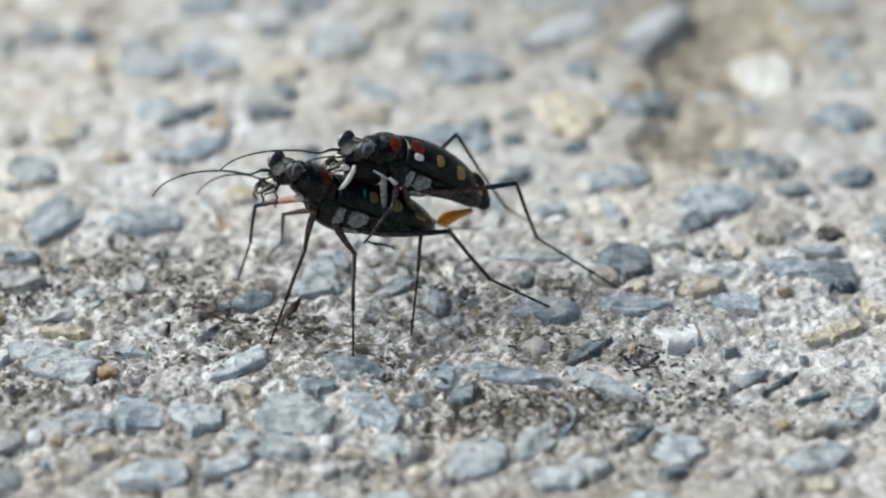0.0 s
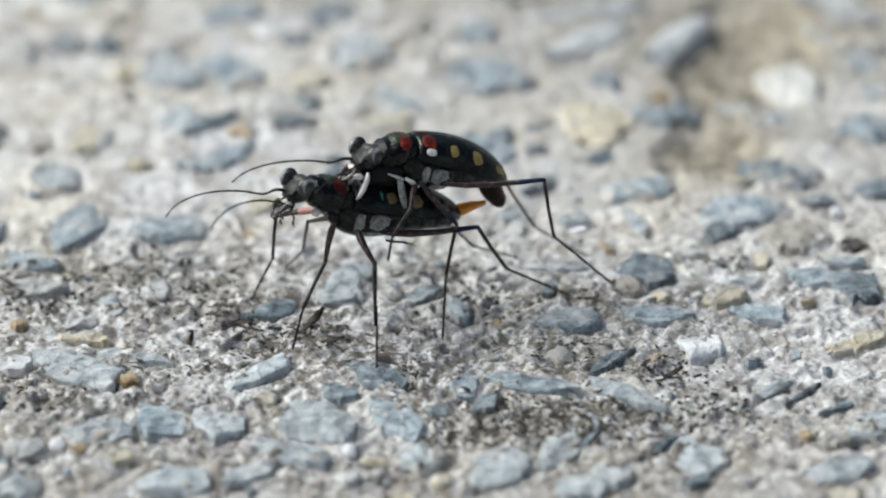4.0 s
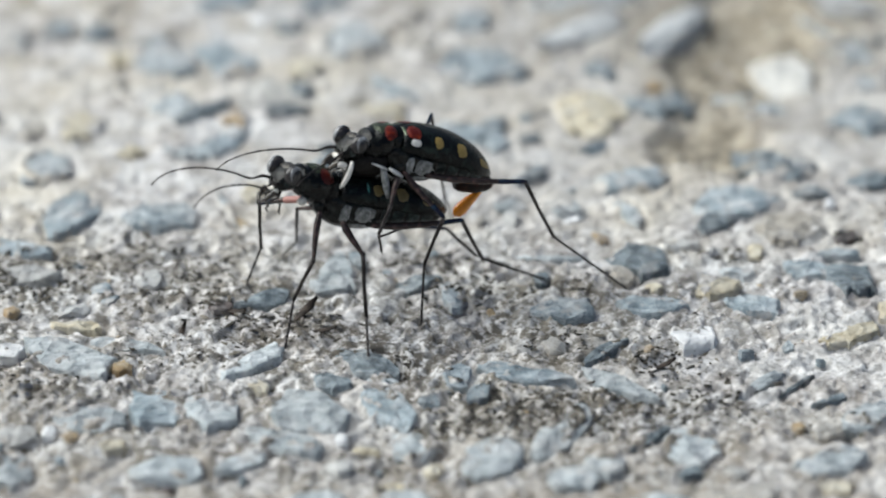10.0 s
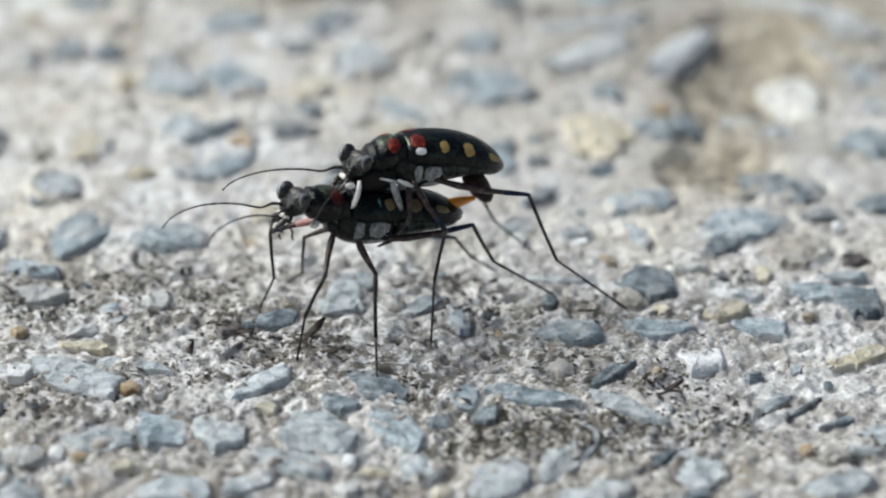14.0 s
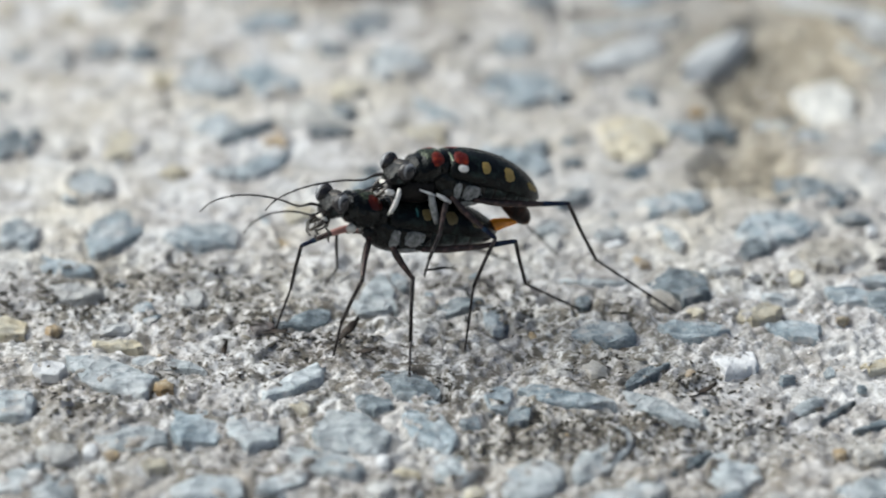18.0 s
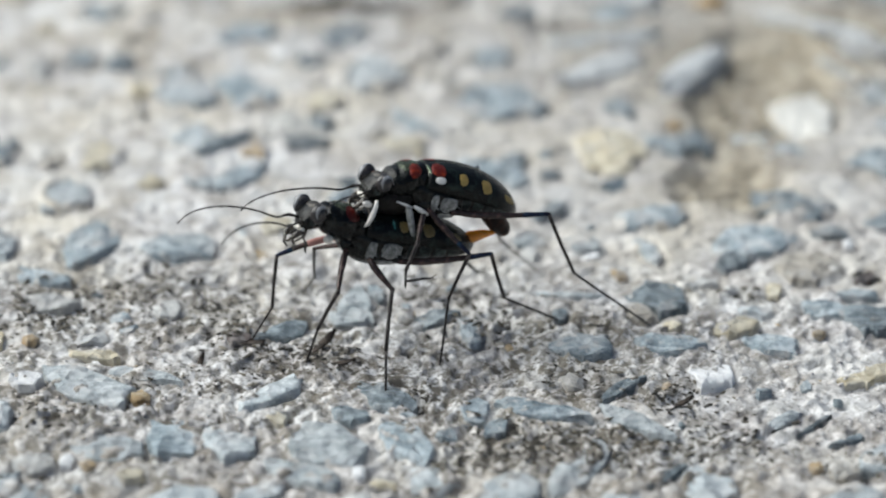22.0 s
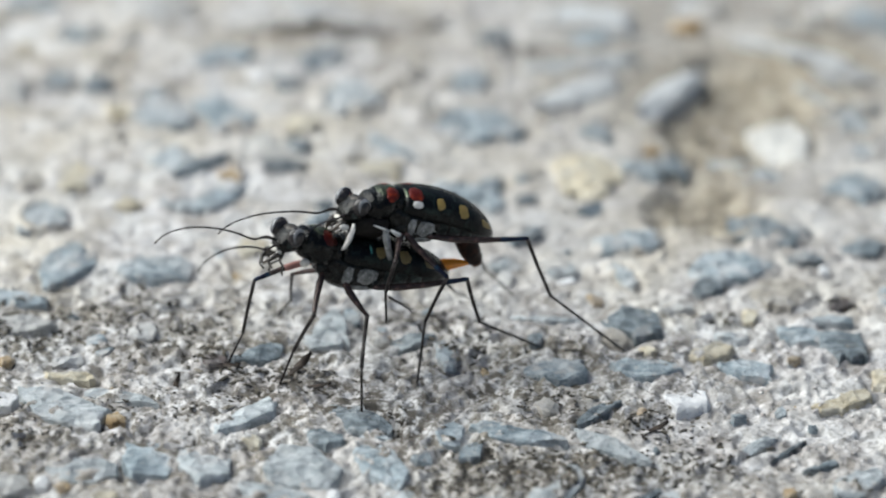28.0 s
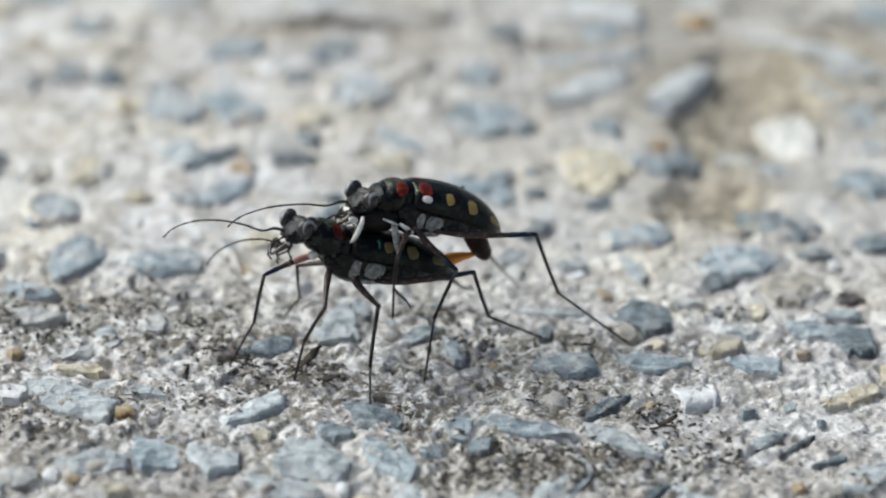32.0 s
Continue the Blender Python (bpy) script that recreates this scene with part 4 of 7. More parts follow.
def chip_mesh(seed, w, d, rise, material, n=26, slope=0.0, taper=0.0, narrow=0.0, ragged=0.0):
    """An angular, worn chip: a broken outline, a nearly flat top with one or two cleaved faces and fine steps, and steep flanks."""
    r = random.Random(seed)
    outline = [(x * (1 - narrow * (y + 1) / 2), y * (1 - taper * x)) for x, y in chip_outline(r, n)]
    if ragged:
        wander = [1 + ragged * (noise.noise(Vector((1.5 * x + seed, 1.5 * y, 0.3))) + 0.6 * noise.noise(Vector((4 * x, 4 * y + seed, 0.7)))) for x, y in outline]
        outline = [(x * f, y * f) for (x, y), f in zip(outline, wander)]
    faces, verts = [], []
    planes = [(r.uniform(-0.18, 0.18), r.uniform(-0.3, 0.1), 1.0)]
    for _ in range(r.randint(1, 3)):
        a = r.uniform(0, 2 * math.pi)
        tilt = r.uniform(0.7, 2.0)
        planes.append((tilt * math.cos(a), tilt * math.sin(a), r.uniform(1.05, 1.5)))
    rings = ((1.04, -2.4), (1.05, -0.9), (1.03, -0.1), (1.0, 0.6), (0.94, 0.95), (0.8, 1.3), (0.6, 1.3), (0.38, 1.3), (0.18, 1.3))
    off = Vector((r.uniform(0, 90), r.uniform(0, 90), 0))
    layer = r.uniform(0.6, 1.6)
    for i, (f, h) in enumerate(rings):
        for x, y in outline:
            jag = 1 + r.uniform(-0.025, 0.025)
            px, py = x * f * jag, y * f * jag
            spot_at = Vector((px * w * 0.45, py * d * 0.45, 0)) + off
            rough = 0.18 * noise.noise(spot_at * layer) + 0.1 * noise.noise(Vector((spot_at.x * 1.2, spot_at.y * 4.0, 3.0)))
            top = min(c + p * px + q * py for p, q, c in planes)
            z = rise * (min(h, top) if i > 1 else h) + (rough * min(1.0, w / 3) if i > 1 else 0)
            verts.append((px * w / 2, py * d / 2 + slope * px * w / 2, z))
    verts.append((0, 0, rise * min(c for p, q, c in planes)))
    for i in range(len(rings) - 1):
        for k in range(n):
            a, b = i * n + k, i * n + (k + 1) % n
            faces.append((a, b, b + n, a + n))
    top = (len(rings) - 1) * n
    for k in range(n):
        faces.append((top + k, top + (k + 1) % n, len(verts) - 1))
    me = link_mesh("stone", verts, faces, material)
    me.set_sharp_from_angle(angle=radians(32))
    return me


PLACED, BEDS = [], []
LOOK = {
    "blue": "bluish-grey angular stone chip", "dusty": "pale dusty bluish stone chip", "slate": "dark slate-blue stone chip", "cream": "cream-yellow quartz chip",
    "white": "bright white quartz chip", "grey": "pale grey stone chip", "pale": "pale bluish-grey flat slab", "chalk": "off-white quartz chip", "ochre": "small ochre-orange pebble", "tan": "tan sandy stone chip", "russet": "dark reddish-brown chip",
}


def stone(x, y, w, d, slope, rise, kind, taper=0.0, narrow=0.0, bury=None):
    """A chip w wide and d deep, sheared along y by slope, thinner towards +x by taper and towards +y by narrow; bury: how much mortar laps over its edge."""
    seed = int(abs(x * 131 + y * 977 + w * 13)) + len(PLACED)
    px, py = w * 0.5 * np.array([0, 1, -1, 0, 0, 0.7, -0.7, 0.7, -0.7]), d * 0.5 * np.array([0, 0, 0, 1, -1, 0.7, 0.7, -0.7, -0.7])
    around = relief(x + px, y + py + slope * px)
    ob = part("stone", chip_mesh(seed, w, d, rise, STONE[kind], 26, slope, taper, narrow, 0.5 if y > 10 else 0.12), ground, at=pose(x * MM, y * MM, (float(np.mean(around)) + 0.08) * MM))
    PLACED.append((x, y, max(w, d) / 2, min(w, d) / 2))
    if bury is None:
        bury = {"dusty": 0.75, "blue": 0.55, "grey": 0.4, "tan": 0.3}.get(kind, 0.3) + (0.45 if y > 12 else 0.0)
    BEDS.append((x, y, w / 2, d / 2, slope, bury))
    return tagged(ob, LOOK[kind])


stone(-34.2, 46.3, 4.0, 4.9, -0.51, 0.26, "blue")
stone(-30.5, 45.3, 2.6, 3.2, -0.26, 0.23, "slate")
stone(-25.5, 42.2, 4.3, 3.2, 0.00, 0.24, "blue")
stone(-24.2, 37.3, 5.5, 5.7, 0.00, 0.29, "dusty")
stone(-22.3, 35.3, 1.9, 1.4, 0.53, 0.20, "slate")
stone(-19.0, 38.9, 5.7, 6.7, -0.64, 0.30, "blue", 0.2, 0)
stone(-37.7, 42.9, 2.0, 4.1, 0.00, 0.22, "grey")
stone(-13.5, 45.6, 2.8, 2.2, 0.00, 0.22, "slate")
stone(-10.2, 52.0, 4.2, 5.7, 0.00, 0.27, "slate")
stone(-19.6, 51.8, 6.6, 4.0, 0.2, 0.26, "blue")
stone(-27.5, 38.6, 3.3, 3.4, 0.00, 0.24, "cream")
stone(-30.7, 24.0, 4.6, 5.6, 0.00, 0.27, "cream")
stone(-34.9, 23.1, 2.2, 3.8, 0.00, 0.22, "tan")
stone(-22.7, 28.0, 3.7, 4.5, 0.00, 0.25, "dusty")
stone(-20.1, 26.2, 4.2, 2.5, 0.79, 0.22, "slate")
stone(-17.4, 24.7, 2.5, 2.9, 0.00, 0.22, "ochre")
stone(-18.4, 19.9, 3.9, 4.9, 0.78, 0.26, "blue")
stone(-14.6, 30.2, 5.0, 6.0, 0.00, 0.29, "chalk")
stone(-12.0, 31.2, 2.5, 3.3, -0.51, 0.22, "slate")
stone(-13.2, 26.1, 3.9, 2.2, 0.00, 0.22, "slate")
stone(-21.6, 18.0, 3.1, 2.1, -0.25, 0.22, "dusty")
stone(-26.2, 18.3, 2.4, 2.5, 0.00, 0.22, "cream")
stone(-27.9, 32.4, 1.5, 2.5, 0.00, 0.20, "tan")
stone(-7.5, 41.5, 6.6, 7.7, 0.00, 0.32, "dusty")
stone(3.0, 36.6, 10.2, 6.0, -0.16, 0.30, "blue")
stone(-2.4, 48.2, 2.6, 4.8, 0.00, 0.25, "tan")
stone(-3.9, 30.9, 4.0, 2.5, -1.02, 0.22, "blue")
stone(-7.1, 28.9, 2.0, 2.0, 0.00, 0.22, "tan")
stone(-4.6, 26.8, 3.7, 4.2, 0.00, 0.25, "cream")
stone(1.7, 22.5, 6.3, 4.4, 0.00, 0.27, "blue")
stone(4.5, 23.5, 2.9, 2.7, 0.25, 0.23, "slate")
stone(4.7, 19.9, 2.2, 3.6, 0.00, 0.22, "blue")
stone(7.7, 20.7, 2.2, 1.4, 0.00, 0.20, "slate")
stone(8.0, 27.2, 2.8, 2.6, 0.00, 0.22, "tan")
stone(13.2, 44.6, 9.6, 4.6, 0.72, 0.4, "pale", 0, 0, 0.2)
stone(13.3, 51.0, 9.3, 3.8, 0.3, 0.3, "dusty")
stone(3.0, 46.3, 4.2, 4.1, 0.00, 0.25, "blue")
stone(20.4, 43.9, 7.2, 6.0, 1.35, 1.0, "pale", 0, 0, 0.0)
stone(14.0, 35.6, 3.0, 3.9, -0.53, 0.24, "blue")
stone(-11.8, 35.3, 3.0, 4.1, 0.00, 0.24, "cream")
stone(30.4, 35.2, 6.2, 8.4, 0.00, 0.95, "chalk", 0, 0.35, 0.0)
stone(13.0, 26.0, 5.4, 8.0, 0.00, 0.5, "cream", 0, 0, 0.3)
stone(17.8, 28.2, 3.2, 4.6, 0.00, 0.28, "blue")
stone(20.7, 28.6, 3.2, 5.2, 0.00, 0.32, "slate")
stone(27.5, 28.7, 6.0, 3.2, -0.26, 0.24, "blue")
stone(35.3, 43.6, 5.2, 6.8, -1.49, 0.29, "dusty")
stone(37.9, 33.7, 3.7, 4.9, 0.00, 0.25, "dusty")
stone(35.9, 24.3, 5.4, 6.2, 0.00, 0.29, "blue")
stone(28.2, 14.8, 6.6, 6.8, 0.00, 0.24, "slate", 0, 0, 0.45)
stone(37.4, 50.0, 5.9, 4.4, 0.00, 0.27, "grey")
stone(38.8, 42.9, 2.0, 2.9, 0.00, 0.22, "slate")
stone(18.8, 31.8, 1.5, 2.0, 0.00, 0.20, "ochre")
stone(-33.0, 14.8, 4.7, 6.8, 0.00, 0.20, "dusty")
stone(-29.9, 5.7, 4.2, 8.0, 0.77, 0.31, "blue", 0.2, 0)
stone(-33.5, -1.2, 4.6, 2.4, -0.34, 0.25, "blue")
stone(-22.5, 4.6, 6.4, 4.4, 0.00, 0.32, "blue")
stone(-17.3, 5.9, 1.9, 2.4, -3.10, 0.23, "dusty")
stone(-15.0, 9.1, 2.8, 3.5, 0.00, 0.26, "cream")
stone(-22.9, -7.2, 2.2, 2.2, 0.00, 0.24, "grey")
stone(-13.8, -11.3, 4.0, 2.4, 0.59, 0.25, "slate", -0.3, 0)
stone(-17.1, -13.0, 2.0, 2.1, 0.00, 0.14, "russet")
stone(-28.1, -14.8, 4.0, 2.2, 0.00, 0.24, "cream")
stone(-28.5, -12.3, 2.4, 1.8, 0.48, 0.22, "grey")
stone(-32.3, -6.7, 4.9, 2.5, 0.00, 0.25, "grey")
stone(-32.8, -20.7, 2.6, 2.3, 0.00, 0.24, "white")
stone(-23.7, -18.7, 5.5, 1.4, -0.33, 0.21, "dusty", 0.3, 0)
stone(16.2, 11.4, 5.4, 3.9, 0.24, 0.30, "blue")
stone(15.5, 5.7, 2.3, 4.0, -1.53, 0.24, "dusty")
stone(7.8, 12.5, 2.8, 3.5, 0.49, 0.26, "slate")
stone(5.8, 7.1, 2.8, 1.8, -0.24, 0.22, "dusty")
stone(10.0, 6.5, 3.7, 2.7, -0.24, 0.26, "dusty")
stone(13.0, 0.5, 1.4, 1.5, 0.00, 0.21, "ochre")
stone(15.8, -4.0, 5.0, 5.3, -0.24, 0.34, "slate")
stone(14.1, -6.7, 2.6, 2.5, -0.47, 0.25, "tan")
stone(16.9, -8.9, 1.5, 1.2, 0.00, 0.20, "cream")
stone(21.8, -9.2, 3.7, 3.3, 0.34, 0.28, "cream")
stone(16.7, -12.3, 5.8, 3.2, -0.12, 0.28, "blue", 0.2, 0, 0.25)
stone(24.4, -12.3, 4.4, 3.0, -0.12, 0.27, "blue")
stone(24.6, 7.1, 7.7, 5.4, 0.12, 0.35, "blue", 0.25, 0, 0.2)
stone(22.2, 3.5, 2.8, 3.7, 0.47, 0.26, "slate")
stone(28.4, 1.8, 5.4, 5.9, 0.00, 0.35, "tan")
stone(32.0, 6.8, 0.9, 1.3, 0.00, 0.19, "white")
stone(32.8, 0.5, 2.0, 1.9, 0.46, 0.23, "russet")
stone(35.7, 11.9, 3.8, 3.9, 0.00, 0.30, "slate")
stone(30.7, 8.5, 3.0, 1.6, 0.00, 0.22, "slate")
stone(31.8, -3.1, 3.8, 1.5, 0.00, 0.22, "blue")
stone(29.3, -6.1, 4.0, 2.7, -0.24, 0.26, "blue")
stone(32.3, -7.7, 3.7, 5.2, 0.00, 0.30, "slate", 0, 0, 0.25)
stone(28.3, -10.5, 1.1, 1.0, 0.00, 0.19, "ochre")
stone(19.5, -0.9, 2.7, 2.4, 0.00, 0.25, "grey")
stone(25.3, -2.5, 1.3, 1.9, 0.00, 0.21, "cream")
stone(23.5, -6.1, 2.8, 1.5, 0.00, 0.22, "dusty")
stone(-8.2, -5.6, 5.0, 6.9, 0.00, 0.34, "dusty", 0, 0.72, 0.2)
stone(-6.5, -3.0, 1.4, 2.3, -0.70, 0.21, "slate")
stone(-28.3, -20.7, 7.6, 5.2, -0.70, 0.34, "dusty", 0.1, 0, 0.25)
stone(-23.9, -22.6, 1.5, 1.5, 0.00, 0.22, "ochre")
stone(-14.1, -22.1, 4.7, 3.6, 0.81, 0.29, "dusty", -0.2, 0, 0.25)
stone(-20.9, -29.1, 4.4, 5.1, 0.00, 0.32, "blue")
stone(-25.8, -30.5, 5.3, 3.6, 0.00, 0.29, "dusty")
stone(-16.9, -29.6, 3.9, 5.8, 0.00, 0.30, "dusty")
stone(-9.6, -29.6, 7.2, 6.4, -0.22, 0.39, "dusty", 0, 0.3, 0.25)
stone(-13.5, -26.3, 1.6, 1.5, 0.00, 0.22, "cream")
stone(-11.3, -34.1, 5.8, 3.4, -0.53, 0.28, "dusty")
stone(-28.6, -32.9, 1.1, 1.8, 0.00, 0.20, "white")
stone(-27.1, -33.4, 1.2, 1.3, 0.00, 0.21, "ochre")
stone(-23.7, -35.8, 2.1, 2.1, 0.00, 0.24, "cream")
stone(-19.7, -38.7, 5.4, 3.8, 0.00, 0.30, "dusty")
stone(-19.6, -40.8, 1.1, 0.9, 0.00, 0.19, "russet")
stone(-14.3, -37.2, 3.7, 2.4, 0.55, 0.25, "dusty")
stone(-31.0, -33.2, 3.3, 3.0, 0.00, 0.27, "grey")
stone(-30.9, -38.9, 3.3, 4.5, 0.00, 0.28, "dusty")
stone(-8.0, -25.6, 2.7, 2.4, 0.00, 0.25, "slate")
stone(-5.5, -22.1, 5.0, 4.0, -0.55, 0.30, "slate", 0, 0, 0.25)
stone(-3.7, -29.1, 4.2, 5.3, -1.08, 0.31, "blue")
stone(1.4, -24.0, 2.4, 3.8, 0.00, 0.25, "blue")
stone(6.6, -23.7, 7.3, 3.4, -0.18, 0.28, "blue", 0, 0, 0.25)
stone(3.0, -27.1, 2.2, 2.8, 0.44, 0.24, "blue", 0, 0.4)
stone(-0.8, -28.4, 1.6, 2.0, 0.00, 0.22, "blue")
stone(-7.1, -34.3, 1.0, 1.7, 0.00, 0.20, "white")
stone(-5.3, -35.7, 1.9, 1.1, 0.00, 0.20, "cream")
stone(-1.6, -35.8, 3.5, 4.9, 0.00, 0.29, "dusty", 0.2, 0)
stone(3.9, -38.0, 4.3, 5.0, 0.42, 0.31, "dusty")
stone(9.0, -32.9, 4.8, 5.6, 1.46, 0.34, "dusty")
stone(-0.4, -39.6, 1.5, 1.7, 0.00, 0.22, "cream")
stone(9.5, -12.8, 5.5, 4.6, 0.00, 0.33, "blue", -0.5, 0.2, 0.25)
stone(1.1, -10.3, 1.9, 4.7, -0.23, 0.22, "blue")
stone(-1.5, -7.7, 3.5, 2.3, 0.47, 0.24, "slate")
stone(8.7, -18.7, 2.0, 2.5, 0.00, 0.23, "tan")
stone(19.5, -17.6, 3.5, 4.1, 0.00, 0.29, "white", 0, 0, 0.05)
stone(12.7, -19.7, 3.5, 2.1, 1.08, 0.24, "slate", 0.3, 0)
stone(13.6, -25.4, 5.8, 2.6, -0.80, 0.26, "dusty", 0.2, 0, 0.25)
stone(23.8, -25.4, 4.7, 2.2, 1.03, 0.24, "dusty")
stone(26.9, -25.4, 2.9, 0.7, 1.20, 0.18, "slate")
stone(29.1, -28.0, 2.8, 1.0, 0.52, 0.20, "slate")
stone(31.5, -16.8, 5.1, 3.3, 0.54, 0.28, "cream")
stone(18.4, -35.4, 4.2, 5.8, 0.00, 0.31, "dusty")
stone(18.0, -39.9, 1.8, 1.5, 0.41, 0.22, "slate")
stone(15.3, -34.5, 3.5, 2.1, 1.03, 0.24, "slate")
stone(31.7, -30.9, 3.8, 4.9, 0.80, 0.30, "dusty")
stone(28.4, -38.0, 5.6, 3.5, 0.41, 0.29, "dusty")
stone(12.0, -39.3, 2.9, 2.8, 0.00, 0.26, "dusty")
stone(26.4, -32.6, 1.2, 1.3, 0.00, 0.21, "ochre")
stone(28.6, -33.2, 2.2, 2.3, 0.00, 0.24, "tan")
stone(28.5, -41.5, 2.4, 1.7, 0.00, 0.22, "cream")
stone(9.6, -40.8, 3.7, 2.7, 0.00, 0.26, "dusty")
stone(8.6, -3.3, 6.8, 1.1, -0.05, 0.20, "dusty")
stone(8.1, -7.2, 1.2, 2.7, 0.00, 0.20, "slate")
stone(-4.2, -7.2, 1.3, 1.2, 0.00, 0.21, "tan")
stone(-11.6, 63.4, 7.0, 4.8, 0, 0.3, "pale", 0, 0, 0.2)
stone(13.9, 63.6, 9.1, 5.6, 0, 0.3, "pale", 0, 0, 0.2)
stone(15.2, 58.6, 6.6, 3.0, 0.3, 0.25, "blue")
stone(33.3, 55.0, 10.3, 5.0, -0.45, 0.5, "pale", 0, 0, 0.1)
stone(5.5, 58.3, 2.9, 4.3, 0, 0.2, "slate")
stone(25.0, 66.9, 4.8, 5.7, 0, 0.17, "grey")
stone(-33.3, 58.1, 4.2, 4.1, 0, 0.16, "blue")
stone(-25.7, 62.4, 5.8, 5.6, 0, 0.17, "grey")
stone(-1.3, 63.9, 4.8, 5.6, 0, 0.17, "tan")
stone(-38.7, 65.4, 4.8, 5.7, 0, 0.17, "blue")
stone(41.3, 63.9, 5.9, 5.7, 0, 0.17, "blue")
stone(-39.9, 24.2, 4.4, 7.0, 0, 0.22, "slate")
stone(-37.5, 5.0, 3.2, 5.2, 0, 0.32, "blue")
stone(-37.1, -12.8, 3.5, 3.8, 0, 0.28, "cream")
stone(-35.2, -26.4, 3.8, 4.4, 0, 0.32, "dusty")
stone(-24.2, -44.5, 4.4, 4.0, 0, 0.32, "dusty")
stone(-17.3, -45.3, 3.6, 3.5, 0, 0.30, "cream")
stone(-9.0, -44.1, 4.8, 4.0, 0, 0.32, "dusty")
stone(-2.6, -44.5, 4.0, 3.6, 0, 0.30, "dusty")
stone(3.8, -46.6, 4.4, 3.9, 0, 0.32, "grey")
stone(15.8, -45.4, 5.2, 4.4, 0, 0.34, "dusty")
stone(21.9, -44.1, 4.0, 4.0, 0, 0.32, "tan")
stone(37.3, 1.8, 2.7, 4.1, 0, 0.28, "blue")
stone(35.8, -12.8, 3.1, 3.8, 0, 0.28, "cream")
stone(35.5, -24.6, 2.5, 4.1, 0, 0.36, "dusty")
stone(24.1, -46.5, 4.0, 3.6, 0, 0.30, "dusty")
stone(-33.3, -37.2, 3.7, 4.2, 0, 0.32, "dusty")
stone(-3.4, -42.2, 2.0, 1.9, 0, 0.22, "cream")


def settle(x, y):
    """Height that the mortar gains or loses at the stones' edges: a washed-out groove on one side, a smear on the other."""
    gain = np.zeros_like(x)
    for sx, sy, a, b, slope, bury in BEDS:
        near = (np.abs(x - sx) < a + 2) & (np.abs(y - sy) < b + abs(slope) * a + 2)
        if not near.any():
            continue
        px, py = x[near] - sx, y[near] - sy
        u, v = px / a, (py - slope * px) / b
        out = (np.sqrt(u * u + v * v) - 1.0) * (a * b) ** 0.5
        face = (px * 0.75 - py * 0.66) / (np.hypot(px, py) + 1e-6)
        torn = lattice(x[near], y[near], 1.7, 33)
        groove = np.exp(-((out - 0.25) / 0.45) ** 2) * step(face + 0.9 * (torn - 0.5), -0.35, 0.35)
        wide = lattice(x[near], y[near], 3.2, 34)
        smear = np.exp(-((out + 0.35 + 3.0 * np.maximum(wide - 0.6, 0)) / (0.7 + 2.0 * np.maximum(wide - 0.6, 0))) ** 2) * step(-0.4 * face + 1.6 * (torn - 0.5) + 1.6 * (wide - 0.5), 0.0, 0.6)
        gain[near] += 0.5 * bury * smear - 0.45 * groove
    return gain


def settle_ground():
    me = ground.data
    co = np.empty(len(me.vertices) * 3, np.float32)
    me.vertices.foreach_get("co", co)
    co = co.reshape(-1, 3)
    co[:, 2] += settle(co[:, 0].astype(float) / MM, co[:, 1].astype(float) / MM) * MM
    me.vertices.foreach_set("co", co.reshape(-1))
    me.update()


settle_ground()


def fill_pebbles():
    """Small stones between the large ones, on a few shared meshes."""
    r = random.Random(7)
    kinds = ["blue", "slate", "grey", "cream", "tan", "white", "ochre", "blue", "grey", "slate"]
    meshes = [chip_mesh(500 + k, 1.0, r.uniform(0.6, 0.95), 0.3, STONE[kinds[k % len(kinds)]], 10) for k in range(20)]
    made = 0
    while made < 130:
        x, y = r.uniform(-44, 44), r.uniform(-46, 88)
        size = r.choice([0.6, 0.8, 1.0, 1.3, 1.7, 2.2]) * (1.0 if y < 15 else 1.5)
        if any(abs(x - px) < a + size * 0.5 and abs(y - py) < a * 0.8 + size * 0.5 for px, py, a, b in PLACED):
            continue
        if (-14 < x < 22 and -24 < y < 2 or 14 < x < 36 and 13 < y < 60) and size > 1.2:
            continue
        ob = part("stone", r.choice(meshes), ground, at=pose(x * MM, y * MM, -0.08 * MM, r.uniform(-8, 8), r.uniform(-8, 8), r.uniform(0, 360)) @ Matrix.Diagonal((size, size, size * 0.8, 1)))
        PLACED.append((x, y, size / 2, size / 2))
        made += 1


def island_material():
    m = Nodes("mixed_grit")
    pick = m.tree.nodes.new("ShaderNodeNewGeometry").outputs["Random Per Island"]
    coat = m.ramp(pick, (0.0, (0.09, 0.08, 0.07)), (0.12, (0.22, 0.19, 0.165)), (0.25, (0.44, 0.41, 0.39)), (0.5, (0.62, 0.58, 0.565)), (0.88, (0.78, 0.755, 0.745)), (0.95, (0.26, 0.31, 0.34)), (1.0, (0.45, 0.32, 0.16)))
    coat = m.mix(m.ramp(m.noise(5000, 3), (0.4, grey(0)), (0.7, grey(0.5))), coat, (0.3, 0.27, 0.23))
    return m.done(coat, 0.85, m.bump(m.noise(7000, 3), 0.6, 0.00008))


